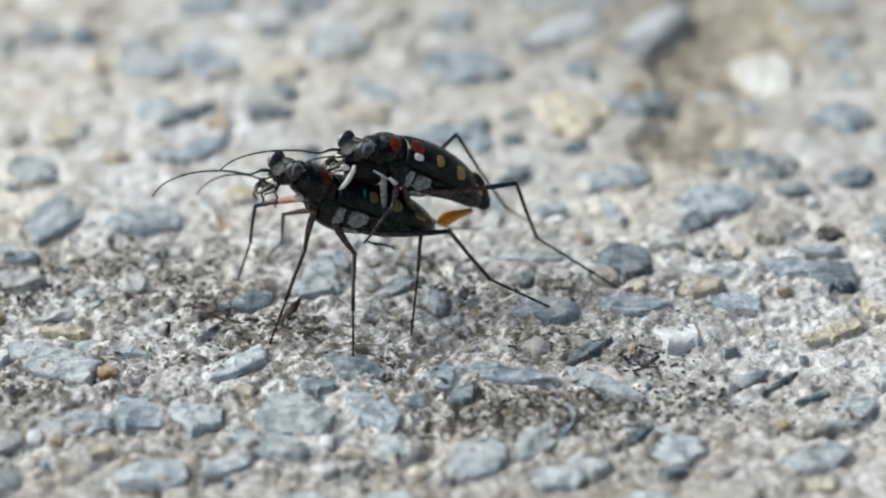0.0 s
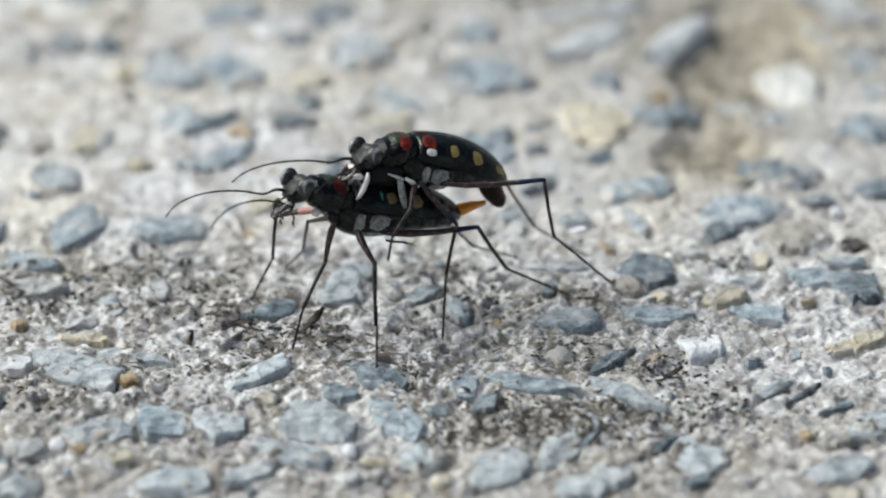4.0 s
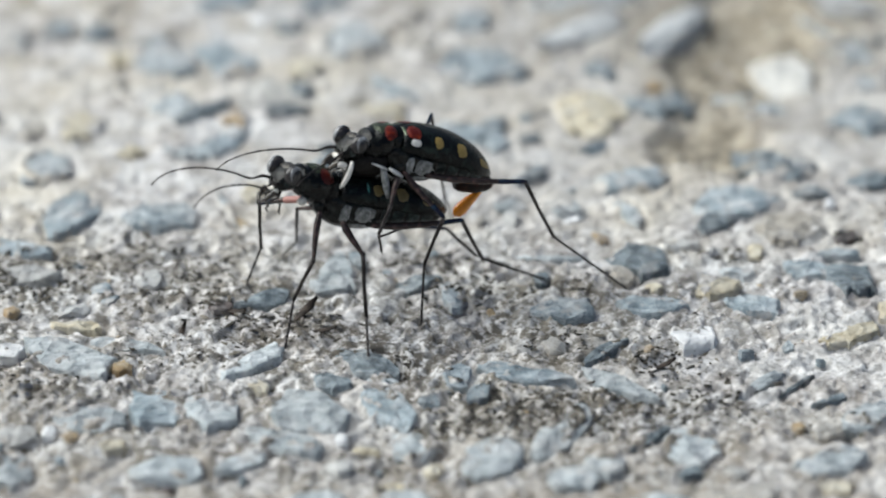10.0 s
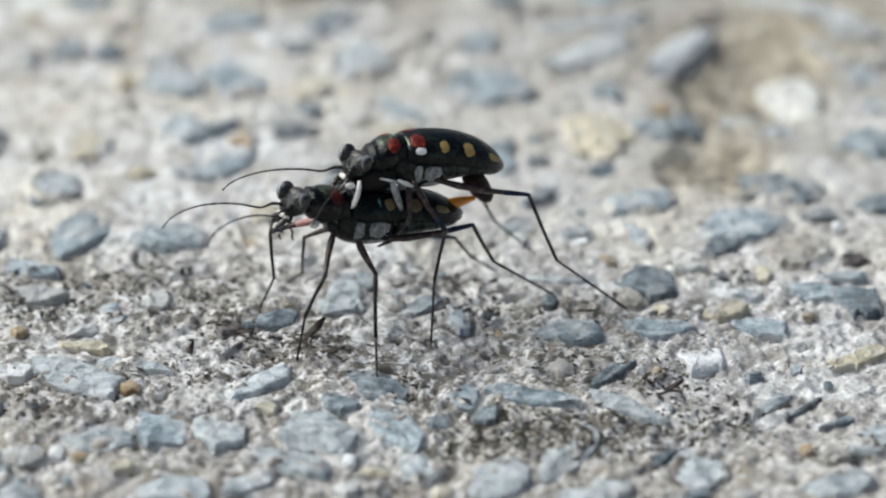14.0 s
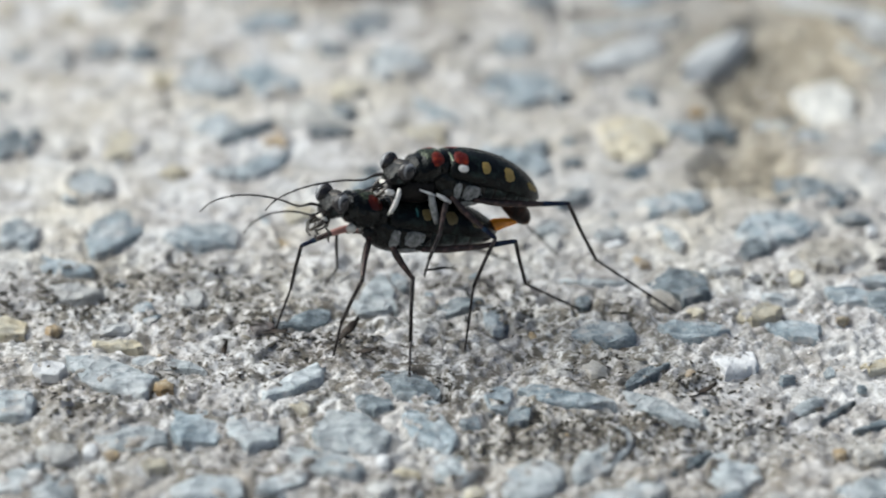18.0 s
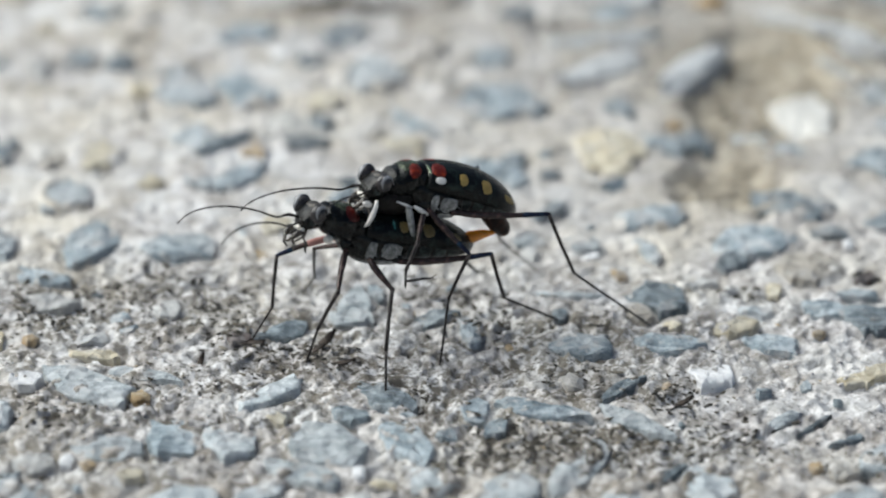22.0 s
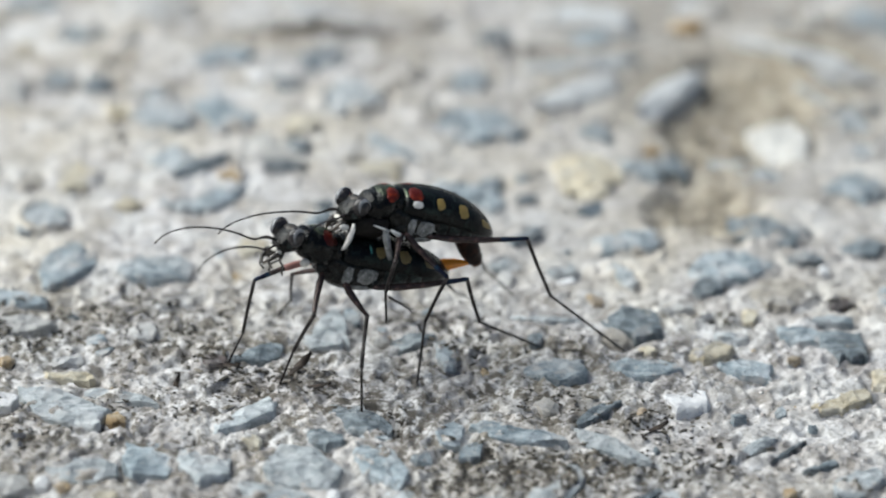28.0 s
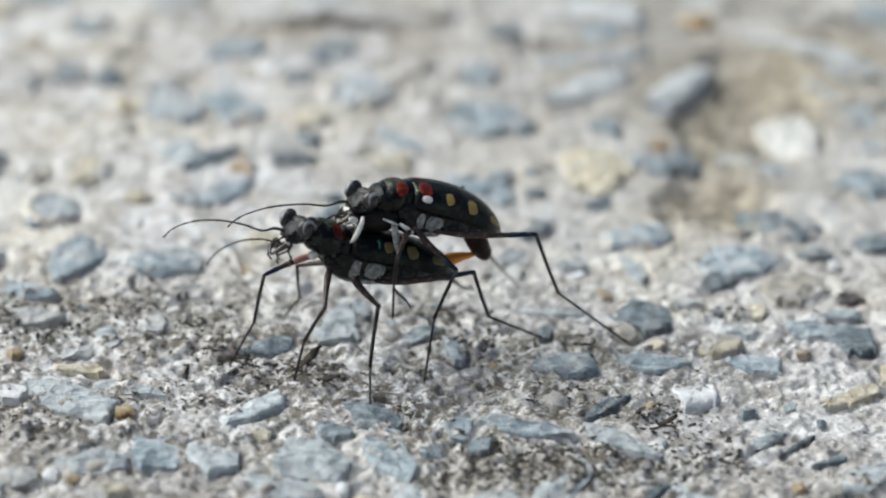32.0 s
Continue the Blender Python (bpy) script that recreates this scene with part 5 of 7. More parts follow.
def grit(name, count, box, sizes, seed, label):
    """Loose angular grains joined into one sheet."""
    r = np.random.RandomState(seed)
    x, y = r.uniform(box[0], box[1], count), r.uniform(box[2], box[3], count)
    size = sizes[0] + (sizes[1] - sizes[0]) * r.rand(count) ** 2.2
    if box[1] > 60:
        keep = (np.abs(x) > 54) | (y < -56) | (y > 108)
        x, y, size, count = x[keep], y[keep], size[keep], int(keep.sum())
    z = relief(x, y) + settle(x, y) if box[1] < 60 else np.zeros(count)
    base = np.array([(1.3, 0, 0), (0.1, 0.8, 0.1), (-1.1, 0.2, 0), (-0.1, -0.9, 0), (0.2, 0.1, 0.42), (0, 0, -0.5)])
    faces = np.array([(0, 1, 4), (1, 2, 4), (2, 3, 4), (3, 0, 4), (1, 0, 5), (2, 1, 5), (3, 2, 5), (0, 3, 5)])
    jitter = base[None] * r.uniform(0.55, 1.25, (count, 6, 3)) * size[:, None, None] * 0.5
    a = r.uniform(0, 2 * math.pi, count)
    c, s = np.cos(a)[:, None], np.sin(a)[:, None]
    v = np.stack([jitter[..., 0] * c - jitter[..., 1] * s, jitter[..., 0] * s + jitter[..., 1] * c, jitter[..., 2]], -1)
    v += np.stack([x, y, z + size * 0.05], -1)[:, None]
    me = bpy.data.meshes.new(name)
    me.vertices.add(count * 6)
    me.vertices.foreach_set("co", (v.reshape(-1) * MM).astype(np.float32))
    tris = (faces[None] + np.arange(count)[:, None, None] * 6).astype(np.int32)
    me.loops.add(tris.size)
    me.loops.foreach_set("vertex_index", tris.reshape(-1))
    me.polygons.add(tris.size // 3)
    me.polygons.foreach_set("loop_start", np.arange(0, tris.size, 3, dtype=np.int32))
    me.update(calc_edges=True)
    me.materials.append(GRIT)
    return tagged(new(name, me), label, "grit", kind="stuff")


# soil crumbs, some standing in for shadow spots beside stones: place, spread and count
SOIL = [
    (17.0, -21.0, 1.6, 1.5, 198), (-2.9, -22.9, 1.1, 1.5, 110), (-16.9, -12.4, 1.4, 1.6, 132), (-20.2, -8.3, 2.6, 2.7, 340),
    (2.0, -8.3, 2.3, 2.4, 242), (5.1, -29.6, 2.9, 2.1, 440), (12.8, -29.8, 3.4, 2.3, 430), (19.2, -28.0, 2.6, 2.3, 260), (3.5, -32.5, 2.6, 1.6, 200), (-0.5, -33.2, 1.8, 1.4, 120),
    (-9.8, -14.9, 1.7, 1.6, 132), (-1.1, -3.1, 2.6, 1.8, 154), (-29.9, -4.1, 3.1, 2.7, 330), (-33.5, -9.0, 3.0, 2.4, 240), (-25.0, -2.5, 3.0, 1.8, 200), (-29.8, -26.4, 1.7, 1.4, 88),
    (-29.8, -35.5, 1.4, 1.1, 66), (-14.1, -16.4, 1.7, 1.6, 110), (-20.8, -20.2, 3.4, 2.0, 132), (9.3, -18.3, 1.7, 1.5, 88),
    (-4.2, -38.3, 1.7, 1.4, 88), (29.7, -32.8, 1.4, 1.4, 66), (22.8, -3.1, 0.9, 1.1, 35), (32.8, 0.5, 0.9, 0.8, 35),
    (11.8, -8.3, 1.7, 1.1, 52), (-13.2, 58.8, 2.6, 0.8, 420), (-8.2, 58.4, 2.2, 0.9, 420), (31.3, 46.7, 0.7, 2.6, 160), (23.6, 37.5, 0.8, 2.2, 90),
    (24.6, 46.5, 0.6, 2.6, 110), (36.5, 63.0, 2.6, 1.6, 160), (8.5, 54.6, 2.2, 1.2, 120),
]


def soil_crumbs():
    """Dark crumbs of earth in the hollows, some in place of shade, joined into one sheet."""
    m = Nodes("dark_olive_soil")
    pick = m.tree.nodes.new("ShaderNodeNewGeometry").outputs["Random Per Island"]
    coat = m.ramp(pick, (0.0, (0.028, 0.025, 0.021)), (0.5, (0.065, 0.058, 0.046)), (0.85, (0.125, 0.11, 0.084)), (1.0, (0.22, 0.2, 0.165)))
    earth = m.done(coat, 0.95, m.bump(m.noise(6000, 3), 0.6, 0.0001))
    r = random.Random(19)
    shapes = [blob((0, 0, 0), 1, 1, 1, 4, 6) for _ in range(6)]
    shapes = [([v * r.uniform(0.4, 1.3) for v in vs], fs) for vs, fs in shapes]
    verts, faces = [], []
    spots = [(r.gauss(x, a), r.gauss(y, b)) for x, y, a, b, n in SOIL for _ in range(n)]
    xs, ys = np.array([s[0] for s in spots]), np.array([s[1] for s in spots])
    zs = relief(xs, ys) + settle(xs, ys)
    for (x, y), z in zip(spots, zs):
        vs, fs = r.choice(shapes)
        size, long, w = 0.06 + 0.17 * r.random() ** 2.2, r.uniform(1.0, 3.0), r.uniform(0, math.pi)
        c, s, base = math.cos(w), math.sin(w), len(verts)
        verts += [Vector((x + size * (v.x * long * c - v.y * s), y + size * (v.x * long * s + v.y * c), float(z) + size * (0.6 * v.z + 0.1))) for v in vs]
        faces += [tuple(base + i for i in f) for f in fs]
    return tagged(new("soil_crumbs", link_mesh("soil_crumbs", verts, faces, earth, False)), "dark olive-brown soil crumbs in rough concrete, some in place of shade", "soil", kind="stuff")


def plant_scrap(x, y, length, turn, lift, curl, label):
    """A dry splinter of a stalk or leaf: a thin, twisted, torn ribbon with a raised edge."""
    r = random.Random(int(x * 50 + y * 7))
    verts, faces, n, w = [], [], 9, length * 0.1
    for side in (0, 1):
        for i in range(n):
            f = i / (n - 1)
            half = w * (0.35 + 0.65 * math.sin(math.pi * min(1, f * 0.85 + 0.12))) * r.uniform(0.8, 1.15)
            twist = curl * (f - 0.4)
            for e in (-1, 0, 1):
                dip = -0.25 * w * (e == 0)
                yy, zz = e * half * math.cos(twist) - dip * math.sin(twist), e * half * math.sin(twist) + dip * math.cos(twist)
                verts.append(((f - 0.5) * length, yy, zz + lift * f * f + 0.06 * side))
    for side in (0, 1):
        b = side * n * 3
        for i in range(n - 1):
            for e in (0, 1):
                a = b + i * 3 + e
                faces.append((a, a + 1, a + 4, a + 3))
    for i in range(n - 1):
        for e in (0, 2):
            a = i * 3 + e
            faces.append((a, a + 3, n * 3 + a + 3, n * 3 + a))
    for i in (0, n - 1):
        for e in (0, 1):
            a = i * 3 + e
            faces.append((a, a + 1, n * 3 + a + 1, n * 3 + a))
    z = float(relief(np.array([x]), np.array([y]))[0]) + 0.12
    ob = new("plant_scrap", link_mesh("plant_scrap", verts, faces, SCRAP))
    ob.matrix_basis = pose(x * MM, y * MM, z * MM, 0, -4, turn)
    return tagged(ob, label, "plant debris", "dry scraps on the concrete")


SCRAP = cuticle_material("dry_brown_scrap", (0.022, 0.016, 0.012), 0.6, 0.0, 6000, 0.00006, (0.09, 0.068, 0.055))
plant_scrap(-10.3, -14.0, 3.4, 58, 0.5, 1.6, "dark brown dry stalk scrap with a pale torn edge")
plant_scrap(-16.1, -14.0, 2.7, -25, 0.3, 0.9, "dark brown curled leaf scrap lying on rough concrete")
plant_scrap(-19.8, -16.0, 2.3, 75, 0.5, 2.0, "thin blackish stalk scrap standing out of grit")
plant_scrap(-9.1, -16.8, 2.7, 10, 0.25, 0.7, "grey-brown flat bark scrap lying on rough concrete")
plant_scrap(16.9, -22.8, 2.5, 30, 0.4, 1.2, "dark brown tangle of dry stalk on rough concrete")
soil_crumbs()
GRIT = island_material()
fill_pebbles()
grit("grit", 4200, (-46, 46, -48, 20), (0.14, 0.6), 3, "loose grey and brown grit lying on rough concrete")
grit("coarse_grit", 1500, (-48, 48, 20, 100), (0.3, 1.1), 4, "coarse pale grit lying on rough concrete")
grit("gravel", 7000, (-260, 260, -200, 420), (1.5, 7.0), 5, "mixed exposed gravel set in the concrete around")


def motions():
    rows_f = [
        (0, stance(2.87, 10.96, 26.2)),
        (0.5, stance(2.89, 10.92, 26.1)),
        (1, stance(2.91, 10.88, 25.8)),
        (1.5, stance(2.94, 10.94, 25.7)),
        (2, stance(2.96, 10.99, 25.5)),
        (2.5, stance(3.22, 11.10, 20.7)),
        (3, stance(3.50, 11.21, 15.7)),
        (3.5, stance(3.49, 11.20, 15.7)),
        (5.5, stance(2.78, 10.88, 11.3)),
        (6, stance(2.70, 10.78, 11.2)),
        (6.5, stance(2.28, 10.95, 5.0)),
        (7, stance(2.38, 10.93, 13.0)),
        (7.5, stance(2.02, 11.20, 5.9)),
        (8, stance(3.16, 11.28, 12.0)),
        (8.5, stance(2.88, 11.25, 5.5)),
        (9, stance(3.94, 10.74, 16.0)),
        (9.5, stance(4.00, 11.22, 17.6)),
        (10, stance(3.99, 11.19, 17.8)),
        (10.5, stance(3.99, 11.20, 18.1)),
        (11, stance(3.96, 11.16, 17.6)),
        (11.5, stance(4.36, 11.46, 15.7)),
        (12, stance(3.94, 11.34, 15.1)),
        (12.5, stance(3.95, 11.27, 18.6)),
        (13, stance(3.81, 11.25, 18.0)),
        (13.5, stance(3.82, 11.22, 18.3)),
        (14, stance(3.68, 11.34, 10.0)),
        (14.5, stance(3.79, 11.17, 14.2)),
        (16.5, stance(2.94, 11.38, 4.3)),
        (17, stance(3.26, 11.15, 11.2)),
        (17.5, stance(3.38, 11.00, 12.2)),
        (18, stance(3.49, 10.76, 14.8)),
        (18.5, stance(3.51, 10.79, 15.3)),
        (19, stance(3.53, 10.76, 16.2)),
        (19.5, stance(3.50, 10.77, 14.9)),
        (20, stance(3.49, 10.75, 15.3)),
        (20.5, stance(3.52, 10.77, 15.3)),
        (21, stance(3.52, 10.78, 15.3)),
        (21.5, stance(3.51, 10.75, 15.4)),
        (22, stance(3.52, 10.76, 15.4)),
        (22.5, stance(3.52, 10.77, 15.6)),
        (23, stance(3.51, 10.77, 15.6)),
        (23.5, stance(3.48, 10.75, 15.0)),
        (24, stance(3.50, 10.75, 14.9)),
        (24.5, stance(3.47, 10.75, 14.9)),
        (25, stance(3.49, 10.72, 15.3)),
        (25.5, stance(3.49, 10.76, 14.9)),
        (27.5, stance(3.46, 10.73, 15.3)),
        (28, stance(3.49, 10.66, 16.9)),
        (28.5, stance(3.58, 10.69, 17.0)),
        (29, stance(3.55, 10.69, 17.1)),
        (29.5, stance(3.60, 10.64, 18.5)),
        (30, stance(3.62, 10.65, 18.3)),
        (30.5, stance(3.59, 10.64, 18.2)),
        (31, stance(3.60, 10.64, 18.1)),
        (31.5, stance(3.62, 10.64, 18.5)),
        (32, stance(3.61, 10.62, 18.7)),
    ]
    rows_m = [
        (0, stance(-2.88, 12.98, 30.7)),
        (0.5, stance(-2.86, 12.93, 31.5)),
        (1, stance(-2.86, 12.89, 32.1)),
        (1.5, stance(-2.90, 12.95, 31.1)),
        (2, stance(-2.95, 13.09, 31.0)),
        (2.5, stance(-2.45, 13.56, 24.7)),
        (3, stance(-1.93, 14.11, 19.3)),
        (3.5, stance(-1.94, 14.10, 19.3)),
        (5.5, stance(-2.20, 14.35, 15.8)),
        (6, stance(-2.14, 14.50, 12.4)),
        (6.5, stance(-2.11, 15.10, 6.6)),
        (7, stance(-2.59, 14.47, 12.6)),
        (7.5, stance(-2.54, 15.38, 6.4)),
        (8, stance(-1.73, 14.89, 14.0)),
        (8.5, stance(-1.64, 15.47, 6.4)),
        (9, stance(-1.10, 14.12, 16.8)),
        (9.5, stance(-1.19, 14.26, 20.6)),
        (10, stance(-1.20, 14.24, 20.7)),
        (10.5, stance(-1.23, 14.21, 21.4)),
        (11, stance(-1.20, 14.23, 21.2)),
        (11.5, stance(-0.69, 14.93, 17.1)),
        (12, stance(-0.98, 14.86, 11.4)),
        (12.5, stance(-1.16, 14.41, 18.2)),
        (13, stance(-1.32, 14.17, 22.0)),
        (13.5, stance(-1.33, 14.19, 21.7)),
        (14, stance(-0.96, 15.20, 10.0)),
        (14.5, stance(-1.24, 14.54, 15.7)),
        (16.5, stance(-1.60, 15.32, 8.3)),
        (17, stance(-1.60, 14.62, 14.8)),
        (17.5, stance(-1.50, 14.46, 14.7)),
        (18, stance(-1.52, 13.89, 18.6)),
        (18.5, stance(-1.52, 13.86, 18.8)),
        (19, stance(-1.53, 13.86, 18.7)),
        (19.5, stance(-1.51, 13.89, 18.8)),
        (20, stance(-1.52, 13.86, 18.9)),
        (20.5, stance(-1.50, 13.88, 18.8)),
        (21, stance(-1.50, 13.88, 18.7)),
        (21.5, stance(-1.50, 13.89, 18.8)),
        (22, stance(-1.50, 13.88, 18.7)),
        (22.5, stance(-1.51, 13.89, 18.7)),
        (23, stance(-1.52, 13.87, 18.6)),
        (23.5, stance(-1.53, 13.89, 18.9)),
        (24, stance(-1.50, 13.87, 18.6)),
        (24.5, stance(-1.51, 13.88, 18.5)),
        (25, stance(-1.52, 13.86, 18.8)),
        (25.5, stance(-1.52, 13.88, 18.4)),
        (27.5, stance(-1.51, 13.94, 18.0)),
        (28, stance(-1.55, 13.87, 18.9)),
        (28.5, stance(-1.50, 13.78, 19.9)),
        (29, stance(-1.52, 13.77, 20.2)),
        (29.5, stance(-1.53, 13.79, 20.1)),
        (30, stance(-1.51, 13.79, 20.2)),
        (30.5, stance(-1.53, 13.77, 20.4)),
        (31, stance(-1.53, 13.77, 20.2)),
        (31.5, stance(-1.53, 13.78, 20.3)),
        (32, stance(-1.52, 13.77, 20.3)),
    ]
    walk(female.root, rows_f)
    walk(male.root, rows_m)
    joint(fa, 0, (-8.93, -15.13, 6.65), (-10.45, -18.19, 3.58), (-11.73, -18.73, 0.25))
    joint(fa, 1, (-9.10, -15.82, 6.52), (-10.61, -18.89, 3.47), (-11.93, -17.69, 0.25))
    joint(fa, 2, (-9.15, -16.06, 6.66), (-10.56, -19.27, 3.68), (-11.61, -18.62, 0.25))
    joint(fa, 3, (-9.28, -15.03, 6.41), (-10.98, -18.05, 4.03), (-11.94, -17.68, 0.25))
    joint(fa, 6, (-8.96, -15.74, 6.28), (-10.64, -19.24, 3.67), (-11.49, -19.11, 0.25))
    joint(fa, 7, (-8.72, -18.43, 7.80), (-10.48, -19.61, 3.39), (-11.25, -17.61, 0.25))
    joint(fa, 8, (-9.35, -17.19, 6.76), (-10.70, -20.03, 3.61), (-11.36, -18.56, 0.25))
    joint(fa, 9, (-9.32, -15.32, 5.94), (-10.42, -18.95, 3.86), (-11.58, -18.44, 0.25))
    joint(fa, 10, (-9.47, -18.27, 7.02), (-11.07, -17.04, 3.09), (-11.70, -19.28, 0.25))
    joint(fa, 11, (-9.33, -19.71, 8.05), (-10.92, -18.57, 4.19), (-11.57, -20.28, 0.25))
    joint(fa, 12, (-9.33, -19.85, 7.95), (-10.85, -18.15, 4.30), (-11.50, -19.67, 0.25))
    joint(fa, 13, (-9.26, -19.30, 7.73), (-10.85, -18.11, 3.84), (-11.50, -19.79, 0.25))
    joint(fa, 14, (-9.20, -19.12, 7.71), (-10.78, -17.90, 3.80), (-11.45, -18.49, 0.25))
    joint(fa, 17, (-9.04, -18.94, 7.43), (-10.54, -17.21, 3.74), (-11.52, -17.17, 0.25))
    joint(fa, 18, (-9.01, -19.42, 7.43), (-10.56, -18.42, 3.61), (-11.26, -17.45, 0.25))
    joint(fa, 20, (-9.01, -19.26, 7.42), (-10.56, -18.10, 3.52), (-11.70, -16.84, 0.25))
    joint(fa, 23, (-9.14, -19.27, 7.37), (-10.70, -17.60, 3.70), (-11.58, -16.97, 0.25))
    joint(fa, 28, (-9.10, -19.25, 7.43), (-10.64, -17.51, 3.71), (-11.82, -16.88, 0.25))
    joint(fa, 32, (-8.95, -19.40, 7.59), (-10.56, -17.66, 3.87), (-11.33, -17.19, 0.25))
    joint(fb, 0, (-5.12, -15.40, 6.24), (-5.27, -19.18, 3.27), (-5.30, -21.32, 0.25))
    joint(fb, 1, (-5.00, -15.92, 6.28), (-5.35, -17.92, 1.97), (-5.35, -21.24, 0.25))
    joint(fb, 2, (-5.28, -15.55, 6.15), (-5.42, -19.16, 3.09), (-5.39, -21.36, 0.25))
    joint(fb, 3, (-5.55, -17.56, 7.32), (-5.40, -18.23, 2.39), (-5.39, -21.18, 0.25))
    joint(fb, 6, (-4.90, -17.67, 7.16), (-4.94, -19.42, 2.76), (-4.93, -22.27, 0.25))
    joint(fb, 7, (-4.68, -17.22, 6.97), (-4.80, -21.02, 4.04), (-4.93, -21.07, 0.25))
    joint(fb, 8, (-5.26, -17.38, 7.07), (-5.03, -21.10, 3.86), (-5.02, -21.70, 0.25))
    joint(fb, 9, (-5.29, -15.52, 6.50), (-5.46, -19.95, 4.33), (-5.48, -21.56, 0.25))
    joint(fb, 10, (-5.63, -17.47, 6.87), (-5.53, -18.34, 2.27), (-5.33, -21.62, 0.25))
    joint(fb, 11, (-5.55, -17.17, 6.85), (-5.57, -18.40, 2.19), (-5.28, -21.65, 0.25))
    joint(fb, 12, (-5.46, -17.22, 6.71), (-5.40, -18.19, 2.16), (-5.23, -21.60, 0.25))
    joint(fb, 13, (-5.47, -16.49, 6.64), (-5.49, -17.84, 1.21), (-5.27, -21.52, 0.25))
    joint(fb, 14, (-5.40, -16.37, 6.66), (-5.40, -18.23, 2.05), (-5.27, -21.56, 0.25))
    joint(fb, 17, (-5.20, -16.13, 6.37), (-5.22, -17.76, 1.64), (-5.16, -21.25, 0.25))
    joint(fb, 18, (-5.14, -15.83, 6.01), (-5.31, -18.23, 2.13), (-5.38, -21.42, 0.25))
    joint(fb, 20, (-5.22, -15.64, 6.23), (-5.47, -18.02, 1.62), (-5.40, -21.56, 0.25))
    joint(fb, 23, (-5.20, -17.73, 7.42), (-5.33, -21.03, 4.01), (-5.38, -21.52, 0.25))
    joint(fb, 28, (-5.08, -16.60, 6.27), (-5.39, -20.85, 4.01), (-5.34, -21.17, 0.25))
    joint(fb, 32, (-5.01, -16.98, 6.79), (-5.48, -17.98, 1.99), (-5.38, -21.26, 0.25))
    joint(fc, 0, (-12.90, -11.45, 8.59), (-13.41, -9.05, 4.34), (-14.60, -7.63, 0.25))
    joint(fc, 1, (-12.99, -11.64, 8.46), (-13.47, -10.34, 3.75), (-14.98, -8.08, 0.25))
    joint(fc, 2, (-12.84, -11.33, 8.58), (-13.33, -9.44, 4.08), (-15.17, -8.04, 0.25))
    joint(fc, 3, (-13.04, -11.34, 8.57), (-13.44, -8.99, 4.34), (-15.29, -9.62, 0.25))
    joint(fc, 6, (-12.80, -11.90, 8.45), (-13.36, -11.35, 3.75), (-15.19, -9.61, 0.25))
    joint(fc, 7, (-12.65, -11.91, 8.61), (-12.92, -10.69, 3.95), (-14.61, -9.06, 0.25))
    joint(fc, 8, (-13.16, -11.63, 8.73), (-13.65, -10.59, 3.91), (-15.22, -8.53, 0.25))
    joint(fc, 9, (-14.00, -12.67, 8.32), (-14.36, -11.56, 3.70), (-15.85, -9.43, 0.25))
    joint(fc, 10, (-13.83, -11.84, 8.80), (-13.81, -10.20, 4.19), (-15.15, -8.59, 0.25))
    joint(fc, 11, (-13.78, -12.15, 8.58), (-13.79, -10.65, 4.04), (-15.47, -9.35, 0.25))
    joint(fc, 12, (-13.58, -11.85, 8.76), (-13.62, -10.69, 4.12), (-14.95, -9.23, 0.25))
    joint(fc, 13, (-13.57, -12.63, 8.10), (-13.43, -9.82, 4.24), (-14.61, -8.63, 0.25))
    joint(fc, 14, (-13.49, -12.45, 8.41), (-13.40, -11.00, 3.88), (-14.64, -9.02, 0.25))
    joint(fc, 17, (-13.26, -12.37, 8.39), (-13.22, -11.17, 3.74), (-14.68, -8.98, 0.25))
    joint(fc, 18, (-13.72, -15.57, 8.67), (-14.62, -13.87, 4.28), (-15.92, -13.07, 0.25))
    joint(fc, 20, (-13.78, -15.21, 8.56), (-14.29, -13.39, 4.12), (-16.43, -13.47, 0.25))
    joint(fc, 23, (-13.80, -15.08, 8.66), (-14.26, -15.02, 3.84), (-15.89, -13.14, 0.25))
    joint(fc, 28, (-13.88, -15.69, 8.66), (-14.64, -15.25, 3.99), (-16.03, -13.58, 0.25))
    joint(fc, 32, (-13.72, -16.09, 8.68), (-14.50, -14.85, 4.11), (-16.28, -13.96, 0.25))
    joint(fd, 0, (-10.79, -9.97, 7.16), (-11.00, -6.12, 2.94), (-12.50, -3.20, 0.25))
    joint(fd, 1, (-10.76, -9.76, 7.33), (-11.05, -6.07, 2.95), (-12.55, -3.13, 0.25))
    joint(fd, 2, (-10.73, -9.77, 7.36), (-11.06, -6.09, 2.98), (-12.56, -3.19, 0.25))
    joint(fd, 3, (-10.70, -10.00, 7.21), (-11.21, -6.22, 3.03), (-12.61, -3.43, 0.25))
    joint(fd, 6, (-10.61, -9.89, 7.41), (-11.24, -6.43, 2.90), (-13.17, -3.72, 0.25))
    joint(fd, 7, (-10.25, -9.99, 7.00), (-10.65, -5.82, 3.12), (-12.58, -3.36, 0.25))
    joint(fd, 8, (-10.62, -9.66, 7.58), (-11.02, -6.27, 2.85), (-12.51, -3.14, 0.25))
    joint(fd, 9, (-11.05, -10.64, 6.65), (-11.32, -6.59, 3.07), (-12.70, -4.27, 0.25))
    joint(fd, 10, (-11.00, -9.87, 7.42), (-11.18, -6.40, 2.89), (-12.57, -3.40, 0.25))
    joint(fd, 11, (-11.04, -9.76, 7.49), (-11.18, -6.02, 3.09), (-12.57, -3.11, 0.25))
    joint(fd, 12, (-11.05, -9.63, 7.74), (-11.23, -6.18, 2.99), (-12.49, -2.98, 0.25))
